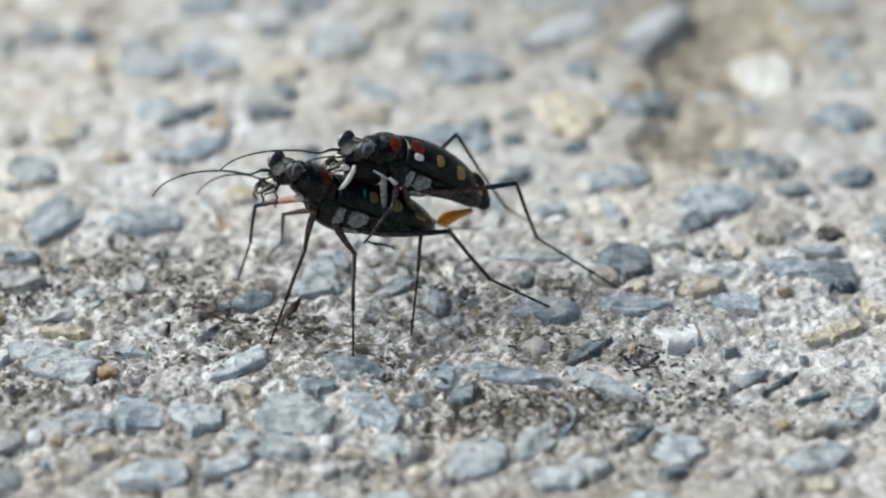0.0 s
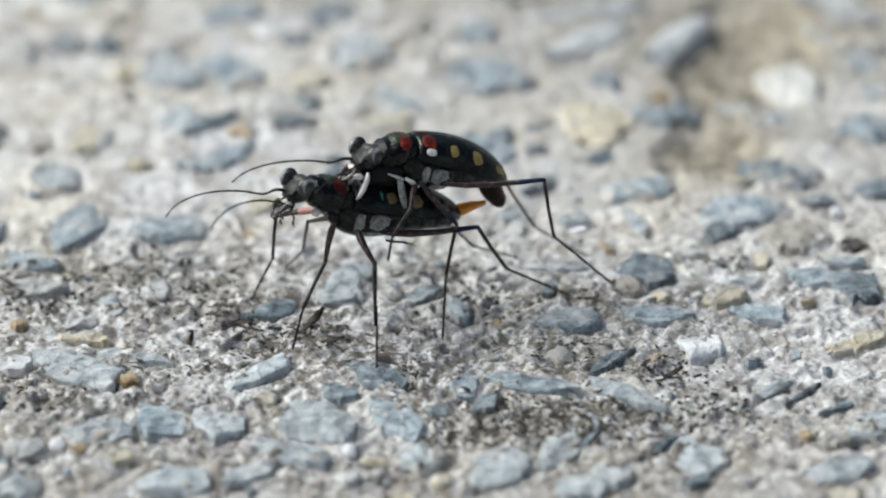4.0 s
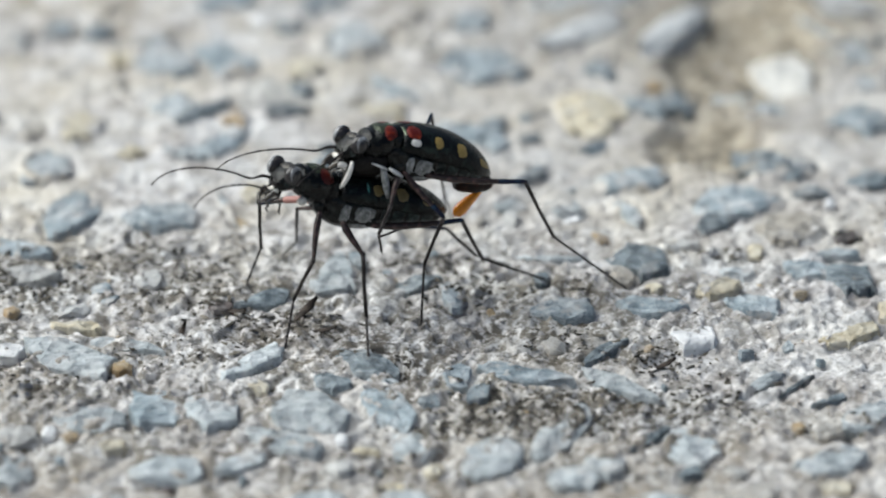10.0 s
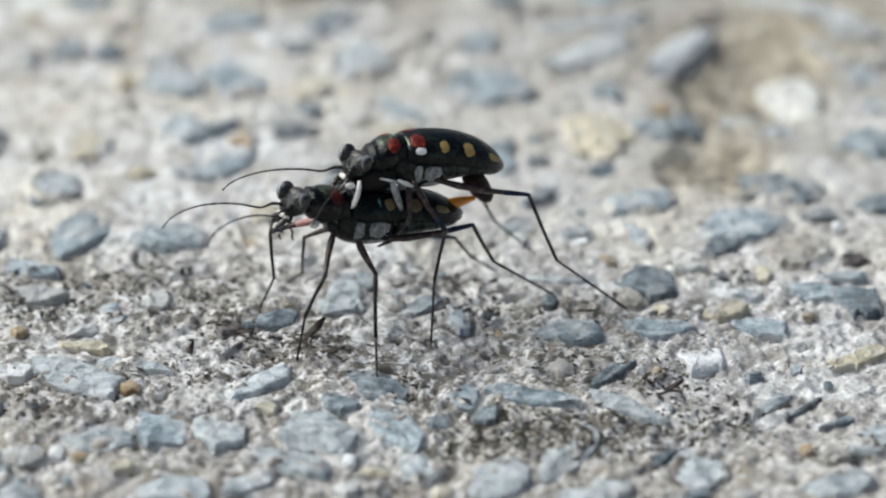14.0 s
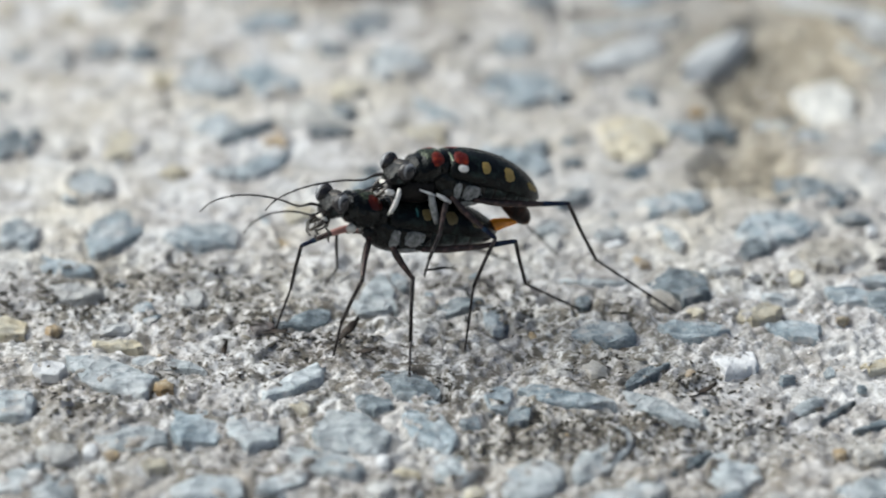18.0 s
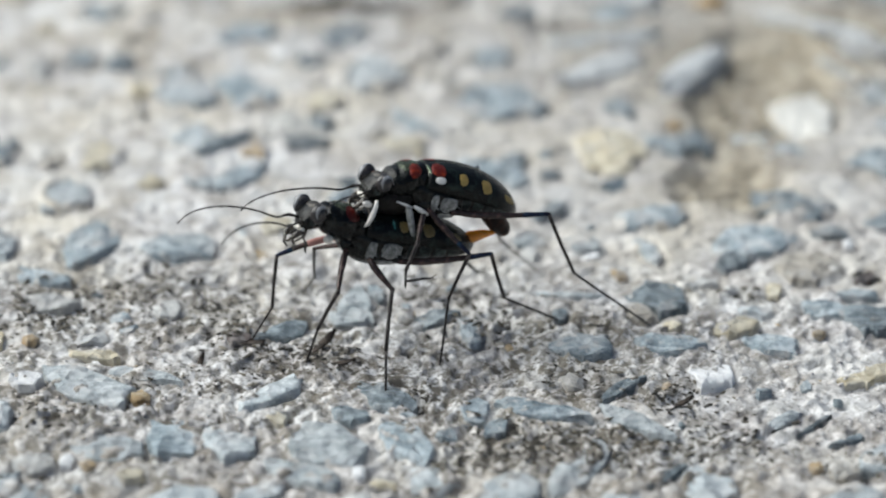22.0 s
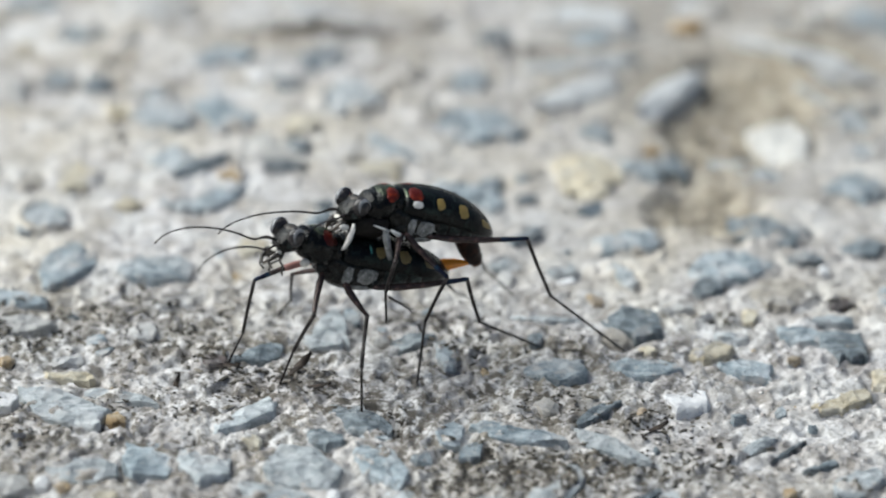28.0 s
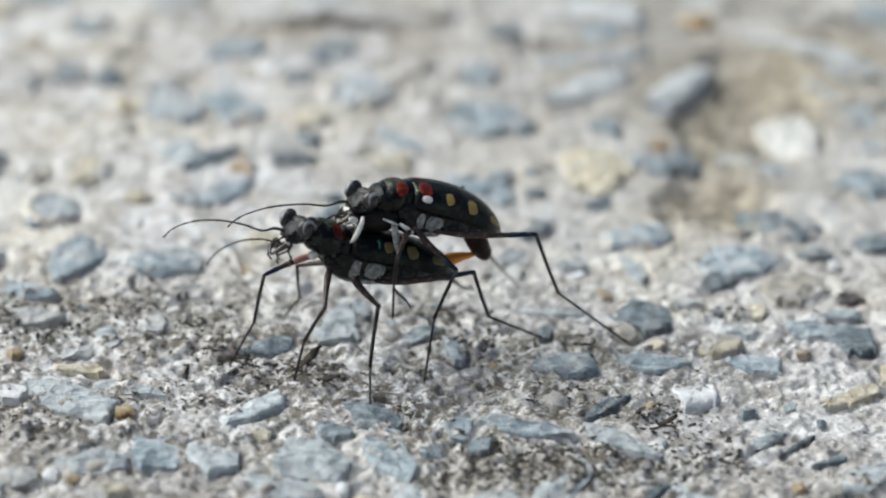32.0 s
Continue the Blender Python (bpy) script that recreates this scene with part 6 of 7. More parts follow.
    joint(fd, 13, (-11.13, -10.10, 7.27), (-11.09, -6.31, 2.99), (-12.57, -3.41, 0.25))
    joint(fd, 14, (-10.96, -10.64, 7.10), (-11.33, -7.36, 2.66), (-12.58, -4.34, 0.25))
    joint(fd, 17, (-11.03, -10.10, 7.61), (-11.18, -6.59, 3.07), (-12.64, -3.74, 0.25))
    joint(fd, 18, (-11.01, -10.36, 7.50), (-11.26, -7.21, 3.13), (-12.35, -4.77, 0.25))
    joint(fd, 20, (-11.02, -10.26, 7.04), (-11.25, -6.54, 2.88), (-12.40, -3.59, 0.25))
    joint(fd, 23, (-11.07, -10.52, 7.09), (-11.28, -6.92, 2.99), (-12.41, -4.28, 0.25))
    joint(fd, 28, (-10.91, -10.41, 6.86), (-11.25, -6.65, 2.92), (-12.46, -3.95, 0.25))
    joint(fd, 32, (-11.07, -10.70, 7.08), (-11.29, -7.29, 3.07), (-12.35, -5.02, 0.25))
    joint(fe, 0, (2.14, -12.37, 6.65), (5.26, -15.44, 3.96), (10.21, -13.13, 0.25))
    joint(fe, 1, (2.17, -12.26, 6.50), (5.16, -15.45, 4.01), (10.23, -13.29, 0.25))
    joint(fe, 2, (2.19, -12.43, 6.52), (5.41, -15.29, 3.99), (10.48, -13.17, 0.25))
    joint(fe, 3, (2.44, -13.11, 7.95), (4.98, -11.98, 3.64), (10.41, -10.09, 0.25))
    joint(fe, 6, (3.40, -12.42, 8.34), (4.22, -9.63, 4.05), (8.17, -5.80, 0.25))
    joint(fe, 7, (3.77, -11.96, 8.40), (4.90, -9.57, 3.81), (9.86, -6.47, 0.25))
    joint(fe, 8, (3.17, -11.98, 8.24), (4.74, -9.85, 3.48), (10.15, -6.71, 0.25))
    joint(fe, 9, (2.08, -13.65, 8.09), (4.70, -12.94, 3.81), (9.39, -10.12, 0.25))
    joint(fe, 10, (1.92, -13.05, 7.89), (3.47, -10.82, 3.46), (8.62, -7.90, 0.25))
    joint(fe, 11, (2.13, -12.87, 7.84), (3.47, -10.46, 3.34), (8.72, -7.37, 0.25))
    joint(fe, 12, (1.74, -12.08, 8.14), (4.32, -10.26, 3.91), (10.12, -8.94, 0.25))
    joint(fe, 13, (1.57, -12.16, 7.88), (4.22, -10.85, 3.65), (9.71, -9.04, 0.25))
    joint(fe, 14, (2.07, -11.71, 8.67), (3.74, -9.29, 4.32), (8.70, -6.87, 0.25))
    joint(fe, 17, (2.52, -13.50, 8.68), (3.67, -11.49, 4.25), (7.52, -8.16, 0.25))
    joint(fe, 18, (2.24, -14.03, 8.43), (3.48, -11.95, 4.02), (7.56, -8.57, 0.25))
    joint(fe, 20, (2.33, -13.73, 8.20), (3.62, -11.70, 3.75), (8.01, -8.34, 0.25))
    joint(fe, 23, (2.18, -13.70, 8.28), (3.57, -11.84, 3.83), (7.66, -8.28, 0.25))
    joint(fe, 28, (2.23, -13.78, 8.21), (3.55, -11.76, 3.78), (7.96, -8.47, 0.25))
    joint(fe, 32, (2.24, -13.78, 8.25), (3.58, -11.97, 3.69), (7.91, -8.43, 0.25))
    joint(fg, 0, (1.52, -5.31, 4.36), (2.96, -2.55, 1.98), (6.01, 1.84, 0.25))
    joint(fg, 1, (1.32, -5.34, 3.93), (2.89, -2.57, 1.64), (5.90, 1.97, 0.25))
    joint(fg, 2, (1.79, -5.50, 4.30), (3.15, -2.62, 1.86), (5.94, 2.09, 0.25))
    joint(fg, 3, (0.71, -5.93, 4.76), (2.94, -5.36, 2.26), (6.13, -2.19, 0.25))
    joint(fg, 6, (0.36, -4.36, 4.81), (1.93, -2.89, 2.40), (6.45, -2.08, 0.25))
    joint(fg, 7, (0.95, -4.98, 4.39), (2.95, -5.21, 2.27), (5.02, -1.45, 0.25))
    joint(fg, 8, (0.79, -5.45, 5.12), (2.56, -7.10, 3.18), (4.83, -4.04, 0.25))
    joint(fg, 9, (0.34, -6.57, 4.49), (1.90, -5.70, 2.11), (5.73, -3.88, 0.25))
    joint(fg, 10, (0.62, -7.12, 4.42), (2.83, -8.17, 2.70), (5.55, -5.08, 0.25))
    joint(fg, 11, (0.71, -7.51, 4.74), (1.60, -5.64, 2.65), (4.10, -2.64, 0.25))
    joint(fg, 12, (0.58, -6.96, 5.31), (1.70, -5.98, 2.89), (4.42, -3.52, 0.25))
    joint(fg, 13, (0.18, -6.74, 5.15), (1.25, -6.11, 2.90), (3.65, -3.63, 0.25))
    joint(fg, 14, (0.44, -6.23, 5.09), (1.78, -4.83, 2.98), (3.62, -1.63, 0.25))
    joint(fg, 17, (-1.84, -5.00, 3.38), (-0.94, -8.29, 2.96), (1.97, -6.37, 0.25))
    joint(fg, 18, (-0.47, -5.73, 4.01), (0.88, -3.72, 2.60), (2.50, -0.24, 0.25))
    joint(fg, 20, (0.18, -5.95, 4.45), (1.32, -4.02, 2.58), (2.48, -0.26, 0.25))
    joint(fg, 23, (0.26, -6.13, 4.28), (1.40, -4.18, 2.41), (2.44, -0.25, 0.25))
    joint(fg, 28, (0.75, -6.19, 4.68), (1.54, -3.99, 2.70), (3.09, -0.27, 0.25))
    joint(fg, 32, (0.69, -6.48, 4.22), (1.62, -4.10, 2.40), (2.66, 0.05, 0.25))
    joint(ma, 0, (7.32, -9.85, 9.51), (9.03, -7.99, 4.03), (15.21, -9.31, 0.25))
    joint(ma, 1, (6.91, -9.27, 8.92), (8.63, -7.21, 3.48), (14.78, -9.66, 0.25))
    joint(ma, 2, (7.48, -13.53, 10.65), (8.77, -11.21, 5.16), (14.29, -9.40, 0.25))
    joint(ma, 3, (7.46, -11.99, 10.93), (9.05, -10.35, 5.27), (14.86, -9.45, 0.25))
    joint(ma, 6, (7.01, -15.57, 14.04), (7.26, -12.78, 8.62), (8.99, -7.98, 3.00))
    joint(ma, 7, (8.11, -11.69, 11.49), (9.70, -10.65, 5.73), (14.87, -9.42, 0.25))
    joint(ma, 8, (7.52, -11.36, 11.38), (9.68, -10.47, 5.69), (15.15, -9.84, 0.25))
    joint(ma, 9, (6.86, -12.07, 10.59), (8.89, -10.83, 4.98), (14.73, -9.34, 0.25))
    joint(ma, 10, (6.70, -11.89, 10.59), (8.96, -10.32, 5.16), (14.79, -9.47, 0.25))
    joint(ma, 11, (6.89, -12.35, 10.79), (9.03, -10.50, 5.39), (14.64, -9.65, 0.25))
    joint(ma, 12, (6.96, -11.23, 11.43), (8.78, -10.47, 5.47), (14.55, -9.25, 0.25))
    joint(ma, 13, (6.36, -10.66, 10.55), (9.07, -9.59, 5.25), (14.80, -9.35, 0.25))
    joint(ma, 14, (6.30, -10.72, 10.77), (8.55, -10.54, 5.16), (14.19, -9.22, 0.25))
    joint(ma, 17, (7.09, -11.05, 10.56), (8.96, -9.71, 4.90), (15.04, -9.09, 0.25))
    joint(ma, 18, (6.69, -10.50, 10.11), (9.01, -9.09, 4.67), (15.30, -9.14, 0.25))
    joint(ma, 20, (7.11, -11.03, 10.55), (9.13, -9.79, 4.86), (15.32, -8.90, 0.25))
    joint(ma, 23, (6.93, -11.16, 10.54), (9.06, -9.99, 4.99), (14.96, -9.27, 0.25))
    joint(ma, 28, (7.18, -11.52, 10.73), (9.12, -9.97, 5.14), (15.05, -9.39, 0.25))
    joint(ma, 32, (6.97, -11.75, 10.65), (8.96, -10.37, 5.11), (14.66, -9.11, 0.25))
    joint(mb, 0, (3.14, -5.08, 11.93), (6.95, -1.94, 3.48), (9.53, 1.73, 0.25))
    joint(mb, 1, (2.63, -5.03, 11.57), (5.86, -0.92, 3.58), (9.55, 1.33, 0.25))
    joint(mb, 2, (4.03, -6.40, 10.03), (8.55, -3.01, 2.58), (12.48, -0.55, 0.25))
    joint(mb, 3, (3.84, -6.75, 10.93), (7.46, -2.97, 3.09), (11.59, -1.22, 0.25))
    joint(mb, 6, (3.70, -6.08, 10.91), (6.38, -0.83, 3.66), (10.52, -1.93, 0.25))
    joint(mb, 7, (2.88, -5.08, 12.68), (4.97, -4.82, 4.04), (7.48, -3.08, 0.25))
    joint(mb, 8, (1.79, -5.28, 13.04), (2.37, -2.98, 4.47), (3.29, -0.84, 0.25))
    joint(mb, 9, (0.23, -4.61, 12.35), (2.37, -1.88, 3.55), (3.68, 2.03, 0.25))
    joint(mb, 10, (-0.46, -4.32, 13.11), (0.63, -1.60, 3.85), (1.32, 2.42, 0.25))
    joint(mb, 11, (-0.47, -4.21, 12.96), (0.50, 0.04, 4.24), (0.97, 3.85, 0.25))
    joint(mb, 12, (-0.08, -4.48, 12.44), (0.14, -0.58, 3.86), (0.36, -4.05, 0.25))
    joint(mb, 13, (0.97, -5.03, 11.85), (3.79, -1.70, 3.58), (7.19, 0.43, 0.25))
    joint(mb, 14, (0.42, -4.30, 12.73), (4.05, -1.72, 4.02), (7.51, 0.53, 0.25))
    joint(mb, 17, (1.21, -4.17, 12.77), (2.65, 0.07, 4.06), (3.63, 4.03, 0.25))
    joint(mb, 18, (1.46, -5.19, 11.57), (3.36, -0.29, 4.02), (6.16, 1.45, 0.25))
    joint(mb, 20, (1.44, -5.21, 11.91), (3.34, -0.99, 3.94), (6.36, 0.59, 0.25))
    joint(mb, 23, (1.26, -5.11, 11.61), (3.41, -1.04, 3.72), (6.22, 1.17, 0.25))
    joint(mb, 28, (1.28, -5.22, 11.56), (3.91, -1.43, 3.80), (6.29, 0.95, 0.25))
    joint(mb, 32, (1.18, -5.27, 11.48), (3.84, -1.21, 3.85), (6.00, 1.31, 0.25))
    joint(mc, 0, (-0.03, -12.18, 7.07), (-0.29, -15.80, 4.93), (-0.87, -17.08, 0.25))
    joint(mc, 1, (-0.02, -14.53, 7.00), (-0.70, -18.18, 4.91), (-1.31, -17.47, 0.25))
    joint(mc, 2, (0.01, -13.51, 7.05), (-0.45, -17.18, 4.95), (-1.15, -16.89, 0.25))
    joint(mc, 3, (0.71, -13.46, 8.70), (0.55, -13.08, 4.69), (0.51, -15.44, 0.25))
    joint(mc, 6, (1.01, -13.30, 8.90), (-0.54, -15.05, 4.94), (-1.31, -15.82, 0.25))
    joint(mc, 7, (0.49, -14.57, 8.80), (-1.04, -14.21, 5.05), (-1.51, -14.27, 0.25))
    joint(mc, 8, (0.56, -13.09, 9.10), (-0.89, -13.61, 5.04), (-1.44, -12.22, 0.25))
    joint(mc, 9, (-0.96, -13.07, 7.98), (-1.62, -15.94, 5.25), (-1.78, -15.56, 0.25))
    joint(mc, 10, (0.61, -15.19, 8.87), (-1.13, -15.35, 5.14), (-1.36, -15.71, 0.25))
    joint(mc, 11, (0.47, -15.40, 9.10), (-1.17, -15.59, 5.38), (-1.49, -17.40, 0.25))
    joint(mc, 12, (-0.08, -14.77, 9.14), (-1.30, -14.93, 5.15), (-1.39, -16.27, 0.25))
    joint(mc, 13, (0.61, -14.12, 8.92), (-1.04, -14.82, 5.14), (-1.39, -15.88, 0.25))
    joint(mc, 14, (-0.02, -14.46, 9.35), (-0.96, -14.89, 5.26), (-1.22, -16.50, 0.25))
    joint(mc, 17, (0.27, -14.89, 8.92), (-1.27, -14.91, 5.10), (-1.64, -15.36, 0.25))
    joint(mc, 18, (1.24, -14.51, 8.79), (-0.59, -15.25, 5.06), (-1.20, -16.78, 0.25))
    joint(mc, 20, (1.03, -15.03, 8.64), (-0.67, -14.70, 4.88), (-1.27, -16.61, 0.25))
    joint(mc, 23, (0.87, -14.58, 8.66), (-0.72, -14.66, 4.85), (-1.30, -16.63, 0.25))
    joint(mc, 28, (1.13, -14.93, 8.72), (-0.66, -14.74, 5.00), (-1.18, -15.93, 0.25))
    joint(mc, 32, (1.06, -14.50, 8.65), (-0.67, -15.40, 4.96), (-1.34, -17.17, 0.25))
    joint(me, 0, (-2.15, -16.14, 10.59), (-3.45, -18.14, 9.64), (-4.36, -16.26, 7.59))
    joint(me, 1, (-2.13, -16.07, 10.59), (-3.20, -18.16, 9.91), (-4.54, -16.34, 7.90))
    joint(me, 2, (-2.33, -15.96, 10.58), (-3.39, -18.19, 10.20), (-4.51, -16.33, 8.17))
    joint(me, 3, (-2.73, -16.19, 10.69), (-4.00, -18.44, 10.08), (-4.69, -16.41, 8.21))
    joint(me, 6, (-2.64, -16.98, 11.31), (-3.95, -17.22, 8.84), (-3.80, -16.00, 3.49))
    joint(me, 7, (-2.50, -15.87, 11.07), (-3.49, -17.97, 9.67), (-3.52, -15.87, 7.76))
    joint(me, 8, (-3.29, -17.31, 11.04), (-3.53, -16.93, 8.51), (-3.58, -15.90, 3.73))
    joint(me, 9, (-3.51, -16.42, 10.94), (-5.02, -17.36, 8.78), (-5.92, -16.99, 5.76))
    joint(me, 10, (-3.68, -16.16, 10.28), (-4.61, -18.22, 8.87), (-4.35, -16.26, 6.77))
    joint(me, 11, (-3.38, -16.43, 10.52), (-4.44, -18.65, 9.43), (-4.69, -16.41, 7.68))
    joint(me, 12, (-3.51, -16.52, 11.12), (-4.77, -18.77, 10.27), (-5.46, -16.77, 8.40))
    joint(me, 13, (-2.95, -16.75, 12.01), (-4.43, -18.30, 10.70), (-5.54, -16.81, 8.45))
    joint(me, 14, (-2.82, -15.06, 10.81), (-4.13, -14.04, 8.68), (-5.08, -16.60, 9.14))
    joint(me, 17, (-3.09, -16.21, 10.92), (-4.35, -18.45, 10.06), (-4.67, -16.41, 8.17))
    joint(me, 18, (-3.29, -16.18, 9.28), (-4.12, -18.52, 8.47), (-4.27, -16.22, 6.68))
    joint(me, 20, (-3.29, -16.00, 10.22), (-4.03, -18.05, 8.80), (-3.92, -16.05, 6.68))
    joint(me, 23, (-3.02, -16.06, 10.23), (-3.96, -18.00, 8.75), (-4.06, -16.12, 6.54))
    joint(me, 28, (-2.99, -16.36, 10.85), (-3.72, -16.81, 8.29), (-3.61, -15.91, 5.40))
    joint(me, 32, (-3.50, -16.44, 10.84), (-3.80, -15.98, 8.26), (-3.83, -16.01, 4.69))
    point_at(af1, 0, (-20.37, -17.43, 12.37))
    point_at(af1, 1, (-20.54, -17.51, 12.40))
    point_at(af1, 2, (-20.02, -17.27, 12.30))
    point_at(af1, 3, (-20.66, -17.57, 11.47))
    point_at(af1, 6, (-19.95, -17.24, 11.54))
    point_at(af1, 7, (-20.21, -17.36, 12.08))
    point_at(af1, 8, (-21.36, -17.90, 12.79))
    point_at(af1, 9, (-21.35, -17.89, 13.31))
    point_at(af1, 10, (-21.71, -18.06, 13.30))
    point_at(af1, 11, (-21.41, -17.92, 13.80))
    point_at(af1, 12, (-21.58, -18.00, 12.73))
    point_at(af1, 13, (-21.43, -17.93, 13.48))
    point_at(af1, 14, (-21.35, -17.89, 11.36))
    point_at(af1, 17, (-21.20, -17.82, 12.24))
    point_at(af1, 18, (-21.31, -17.87, 12.62))
    point_at(af1, 20, (-21.40, -17.92, 12.54))
    point_at(af1, 23, (-21.34, -17.89, 12.55))
    point_at(af1, 28, (-21.13, -17.79, 12.71))
    point_at(af1, 32, (-21.34, -17.89, 12.60))
    point_at(af2, 0, (-16.39, -21.65, 14.46))
    point_at(af2, 1, (-16.38, -21.64, 13.76))
    point_at(af2, 2, (-15.97, -21.45, 13.23))
    point_at(af2, 3, (-17.41, -22.12, 12.83))
    point_at(af2, 6, (-15.91, -21.42, 11.80))
    point_at(af2, 7, (-16.59, -21.74, 11.96))
    point_at(af2, 8, (-16.92, -21.89, 12.73))
    point_at(af2, 9, (-16.68, -21.78, 13.89))
    point_at(af2, 10, (-18.70, -22.72, 13.32))
    point_at(af2, 11, (-19.03, -22.88, 13.03))
    point_at(af2, 12, (-18.16, -22.47, 12.45))
    point_at(af2, 13, (-18.02, -22.41, 13.05))
    point_at(af2, 14, (-17.70, -22.26, 11.97))
    point_at(af2, 17, (-17.86, -22.33, 11.53))
    point_at(af2, 18, (-17.67, -22.25, 12.87))
    point_at(af2, 20, (-17.75, -22.28, 12.70))
    point_at(af2, 23, (-17.69, -22.25, 12.82))
    point_at(af2, 28, (-17.68, -22.25, 12.48))
    point_at(af2, 32, (-17.88, -22.34, 12.34))
    point_at(am1, 0, (-15.37, -16.21, 13.86))
    point_at(am1, 1, (-15.12, -16.09, 14.27))
    point_at(am1, 2, (-15.28, -16.16, 15.26))
    point_at(am1, 3, (-16.13, -16.56, 14.49))
    point_at(am1, 6, (-15.69, -16.36, 12.29))
    point_at(am1, 7, (-15.14, -16.10, 11.95))
    point_at(am1, 8, (-16.12, -16.56, 11.93))
    point_at(am1, 9, (-16.76, -16.85, 11.89))
    point_at(am1, 10, (-16.86, -16.90, 13.93))
    point_at(am1, 11, (-16.51, -16.74, 12.94))
    point_at(am1, 12, (-16.74, -16.85, 12.68))
    point_at(am1, 13, (-16.83, -16.89, 16.13))
    point_at(am1, 14, (-16.95, -16.94, 13.98))
    point_at(am1, 17, (-16.35, -16.66, 12.22))
    point_at(am1, 18, (-16.34, -16.66, 12.21))
    point_at(am1, 20, (-16.43, -16.70, 12.75))
    point_at(am1, 23, (-16.37, -16.67, 13.35))
    point_at(am1, 28, (-16.41, -16.69, 13.07))
    point_at(am1, 32, (-16.49, -16.73, 13.00))
    point_at(am2, 0, (-8.63, -19.13, 15.54))
    point_at(am2, 1, (-8.82, -19.22, 15.36))
    point_at(am2, 2, (-8.81, -19.22, 15.39))
    point_at(am2, 3, (-9.02, -19.31, 14.73))
    point_at(am2, 6, (-10.35, -19.93, 13.17))
    point_at(am2, 7, (-9.89, -19.72, 12.39))
    point_at(am2, 8, (-10.25, -19.89, 12.48))
    point_at(am2, 9, (-10.86, -20.17, 12.91))
    point_at(am2, 10, (-10.59, -20.04, 13.93))
    point_at(am2, 11, (-10.71, -20.10, 14.76))
    point_at(am2, 12, (-10.21, -19.87, 14.97))
    point_at(am2, 13, (-8.96, -19.29, 15.33))
    point_at(am2, 14, (-9.77, -19.66, 12.65))
    point_at(am2, 17, (-10.68, -20.09, 12.40))
    point_at(am2, 18, (-10.25, -19.89, 14.18))
    point_at(am2, 20, (-10.03, -19.79, 14.67))
    point_at(am2, 23, (-9.37, -19.48, 14.71))
    point_at(am2, 28, (-9.35, -19.47, 14.55))
    point_at(am2, 32, (-9.44, -19.51, 14.42))
    span(duct, 0, (3.94, -9.30, 7.04), (1.41, -10.48, 6.65))
    span(duct, 1, (3.52, -9.50, 7.28), (1.53, -10.43, 6.52))
    span(duct, 2, (3.76, -9.38, 6.79), (1.77, -10.31, 6.75))
    span(duct, 3, (3.13, -9.67, 8.39), (0.72, -10.80, 8.20))
    span(duct, 6, (3.22, -9.64, 9.62), (1.68, -10.35, 9.23))
    span(duct, 7, (3.80, -9.37, 9.28), (2.04, -10.19, 8.94))
    span(duct, 8, (3.20, -9.65, 9.68), (1.44, -10.46, 9.57))
    span(duct, 9, (2.98, -9.75, 8.84), (0.78, -10.77, 8.35))
    span(duct, 10, (3.34, -9.58, 8.93), (0.84, -10.75, 6.83))
    span(duct, 11, (3.33, -9.58, 8.59), (0.92, -10.71, 7.18))
    span(duct, 12, (2.98, -9.75, 10.20), (0.57, -10.87, 9.02))
    span(duct, 13, (2.89, -9.79, 8.00), (0.70, -10.81, 8.37))
    span(duct, 14, (2.16, -10.13, 10.25), (0.42, -10.94, 10.04))
    span(duct, 17, (2.98, -9.75, 9.47), (1.01, -10.67, 9.15))
    span(duct, 18, (3.01, -9.73, 8.30), (0.73, -10.80, 8.28))
    span(duct, 20, (2.78, -9.84, 8.44), (0.59, -10.86, 8.40))
    span(duct, 23, (2.84, -9.81, 8.43), (0.52, -10.89, 8.16))
    span(duct, 28, (2.68, -9.89, 7.88), (0.70, -10.81, 8.02))
    span(duct, 32, (2.37, -10.03, 8.08), (0.76, -10.78, 7.99))
    span(tail, 0, (4.17, -9.19, 9.02), (5.13, -8.74, 6.77))
    span(tail, 1, (3.52, -9.49, 8.00), (4.04, -9.25, 5.85))
    span(tail, 2, (3.98, -9.28, 7.71), (4.78, -8.91, 6.08))
    span(tail, 3, (3.36, -9.57, 10.02), (4.33, -9.12, 7.89))
    span(tail, 6, (3.44, -9.53, 10.53), (4.63, -8.98, 8.97))
    span(tail, 7, (4.24, -9.16, 10.38), (5.48, -8.58, 8.92))
    span(tail, 8, (3.42, -9.54, 10.35), (4.96, -8.82, 9.44))
    span(tail, 9, (2.76, -9.85, 10.09), (4.52, -9.03, 9.33))
    span(tail, 10, (2.15, -10.13, 9.81), (4.35, -9.11, 9.20))
    span(tail, 11, (2.45, -9.99, 9.74), (4.65, -8.97, 8.89))
    span(tail, 12, (2.32, -10.06, 11.05), (4.38, -9.09, 10.38))
    span(tail, 13, (2.23, -10.10, 9.82), (2.81, -9.83, 7.44))
    span(tail, 14, (2.16, -10.13, 11.69), (3.26, -9.61, 9.93))
    span(tail, 17, (2.53, -9.96, 10.51), (4.29, -9.13, 9.58))
    span(tail, 18, (2.33, -10.05, 9.88), (3.76, -9.38, 7.81))
    span(tail, 20, (2.32, -10.05, 9.97), (3.89, -9.32, 7.88))
    span(tail, 23, (2.59, -9.93, 9.92), (3.86, -9.34, 7.89))
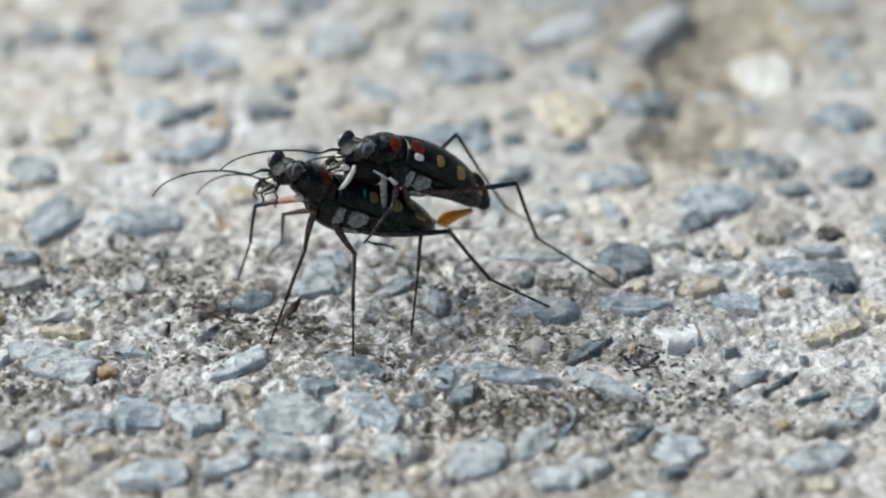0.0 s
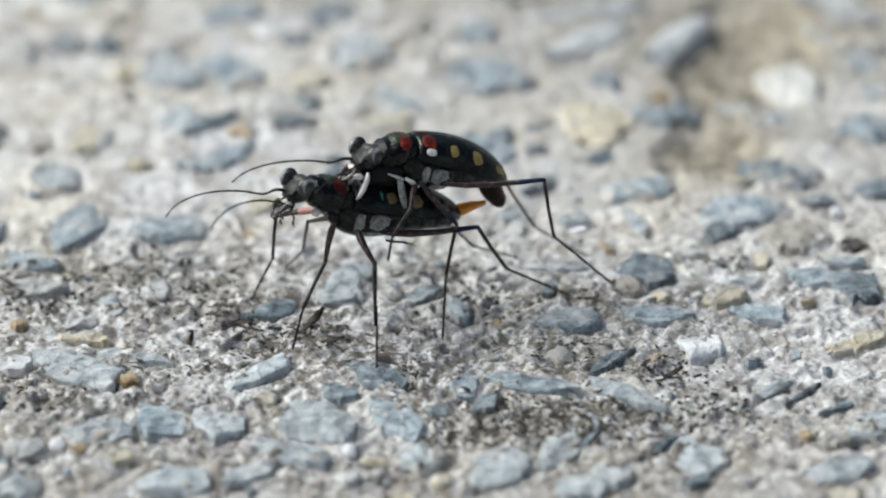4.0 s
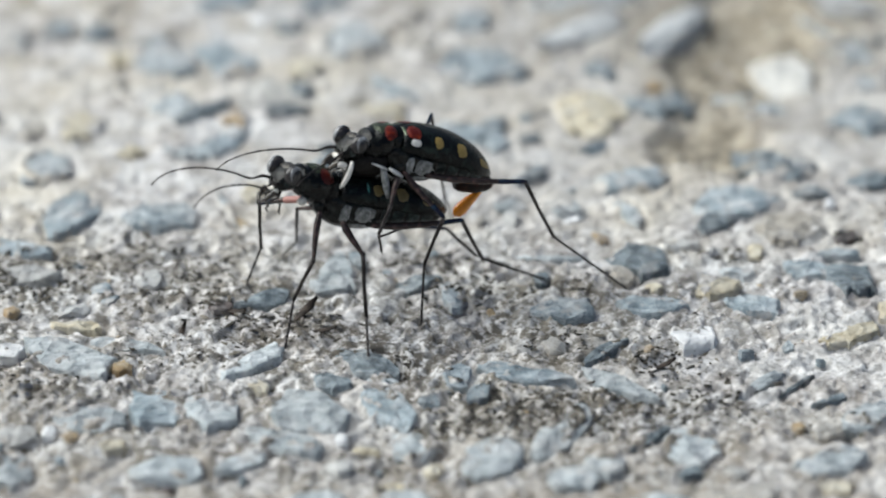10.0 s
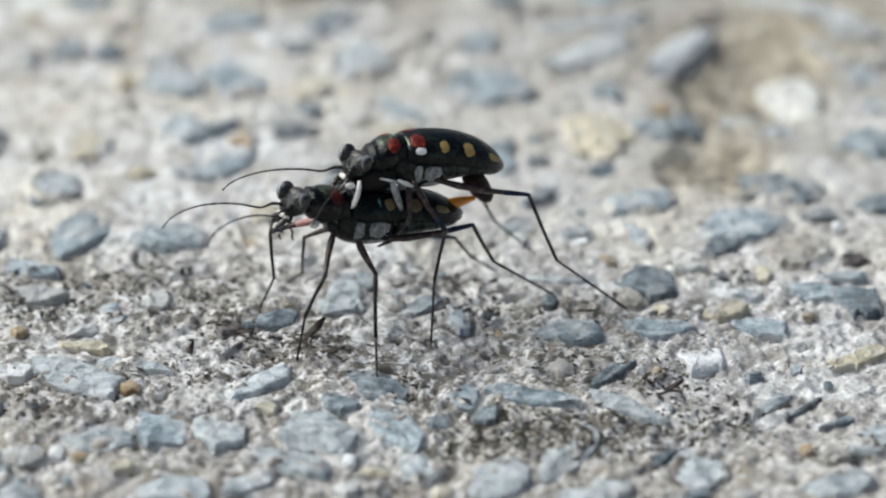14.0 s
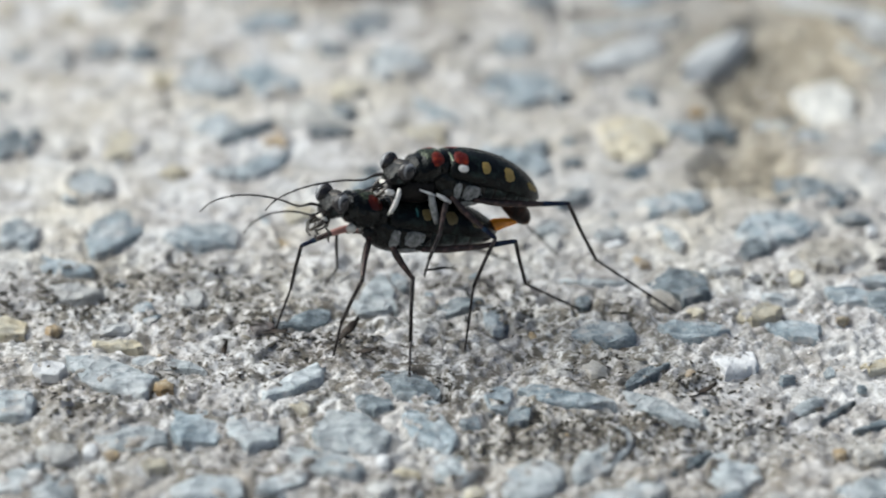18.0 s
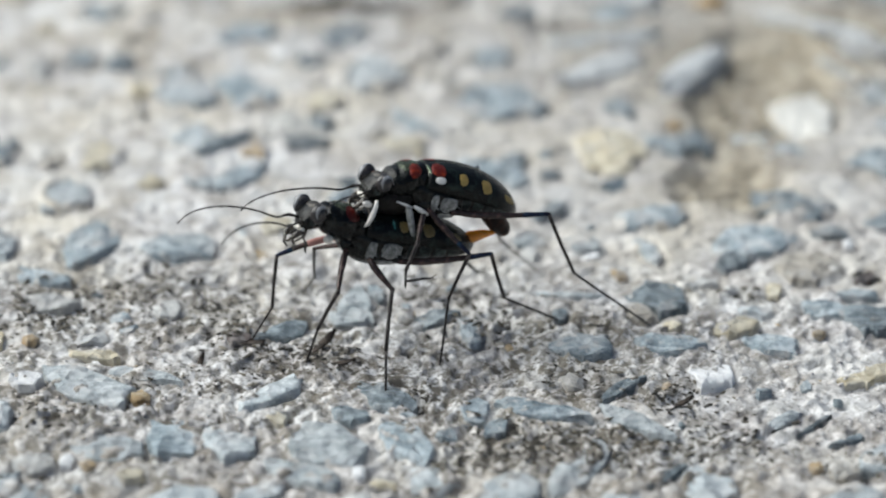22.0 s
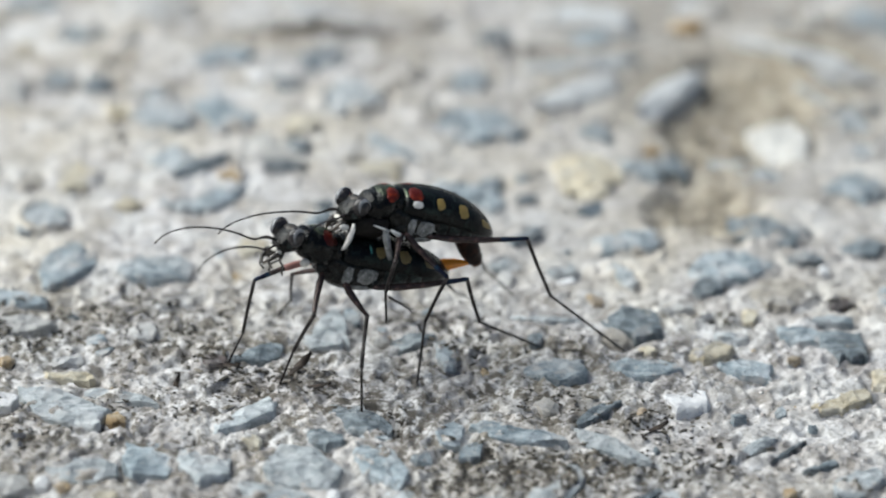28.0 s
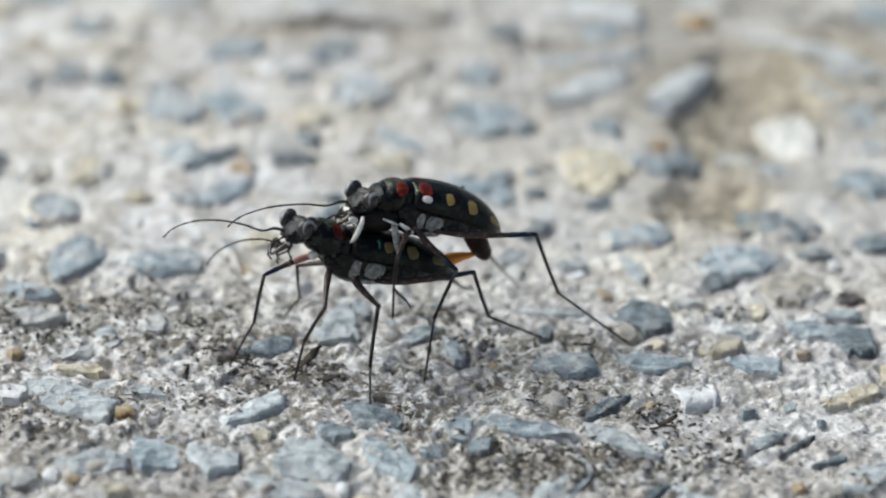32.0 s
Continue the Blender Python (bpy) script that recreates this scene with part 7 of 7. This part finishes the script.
    span(tail, 28, (2.42, -10.01, 9.61), (3.67, -9.43, 6.87))
    span(tail, 32, (2.34, -10.05, 9.53), (3.49, -9.51, 7.29))
    span(claw, 0, (-4.18, -13.75, 6.51), (-2.45, -12.94, 5.77))
    span(claw, 1, (-4.36, -13.83, 6.73), (-2.64, -13.03, 6.09))
    span(claw, 2, (-4.33, -13.82, 7.00), (-2.61, -13.01, 6.37))
    span(claw, 3, (-4.73, -14.00, 7.32), (-3.00, -13.20, 7.41))
    span(claw, 6, (-3.99, -13.66, 7.67), (-1.84, -12.66, 5.84))
    span(claw, 7, (-3.55, -13.45, 6.87), (-2.00, -12.73, 5.42))
    span(claw, 8, (-3.57, -13.47, 6.90), (-2.93, -13.17, 6.04))
    span(claw, 9, (-5.30, -14.27, 6.87), (-4.23, -13.77, 5.92))
    span(claw, 10, (-4.68, -13.98, 6.90), (-2.86, -13.13, 7.22))
    span(claw, 11, (-4.51, -13.90, 6.75), (-3.22, -13.30, 6.94))
    span(claw, 12, (-5.07, -14.16, 7.43), (-3.56, -13.46, 7.58))
    span(claw, 13, (-5.59, -14.40, 7.34), (-4.08, -13.70, 7.39))
    span(claw, 14, (-5.12, -14.19, 8.03), (-3.48, -13.42, 8.39))
    span(claw, 17, (-4.62, -13.95, 7.27), (-3.54, -13.45, 7.76))
    span(claw, 18, (-4.30, -13.80, 5.88), (-2.13, -12.79, 5.72))
    span(claw, 20, (-3.95, -13.64, 6.03), (-1.56, -12.53, 5.92))
    span(claw, 23, (-4.09, -13.70, 5.79), (-1.92, -12.69, 5.74))
    span(claw, 28, (-3.49, -13.42, 6.49), (-1.42, -12.46, 4.78))
    span(claw, 32, (-3.82, -13.58, 6.67), (-1.91, -12.69, 4.23))
    for beetle, rows in ((female, rows_f), (male, rows_m)):
        for leg in (fa, fb, fc, fd, fe, fg, ma, mb, mc, me):
            if leg.beetle is not beetle:
                continue
            paths = ([], [], [])
            for t, m in rows:
                n = between(leg.keys, t)
                at = (m @ (leg.hip * MM)) / MM
                for k in range(3):
                    goal = Vector(n[3 * k:3 * k + 3])
                    turn = along(at, goal, leg.side)
                    paths[k].append((t, m.inverted() @ turn))
                    at = at + (goal - at).normalized() * leg.lengths[k]
            for piece, path in zip(leg.pieces, paths):
                walk(piece, path)
        for feeler in (af1, af2, am1, am2):
            if feeler.beetle is beetle:
                walk(feeler.piece, [(t, m.inverted() @ along((m @ (feeler.base * MM)) / MM, Vector(between(feeler.keys, t)), 1)) for t, m in rows])
        for thing in (duct, claw, tail):
            if thing.beetle is beetle:
                path = []
                for t, m in rows:
                    n = between(thing.keys, t)
                    path.append((t, m.inverted() @ along(Vector(n[:3]), Vector(n[3:]), 1)))
                walk(thing.piece, path)


motions()
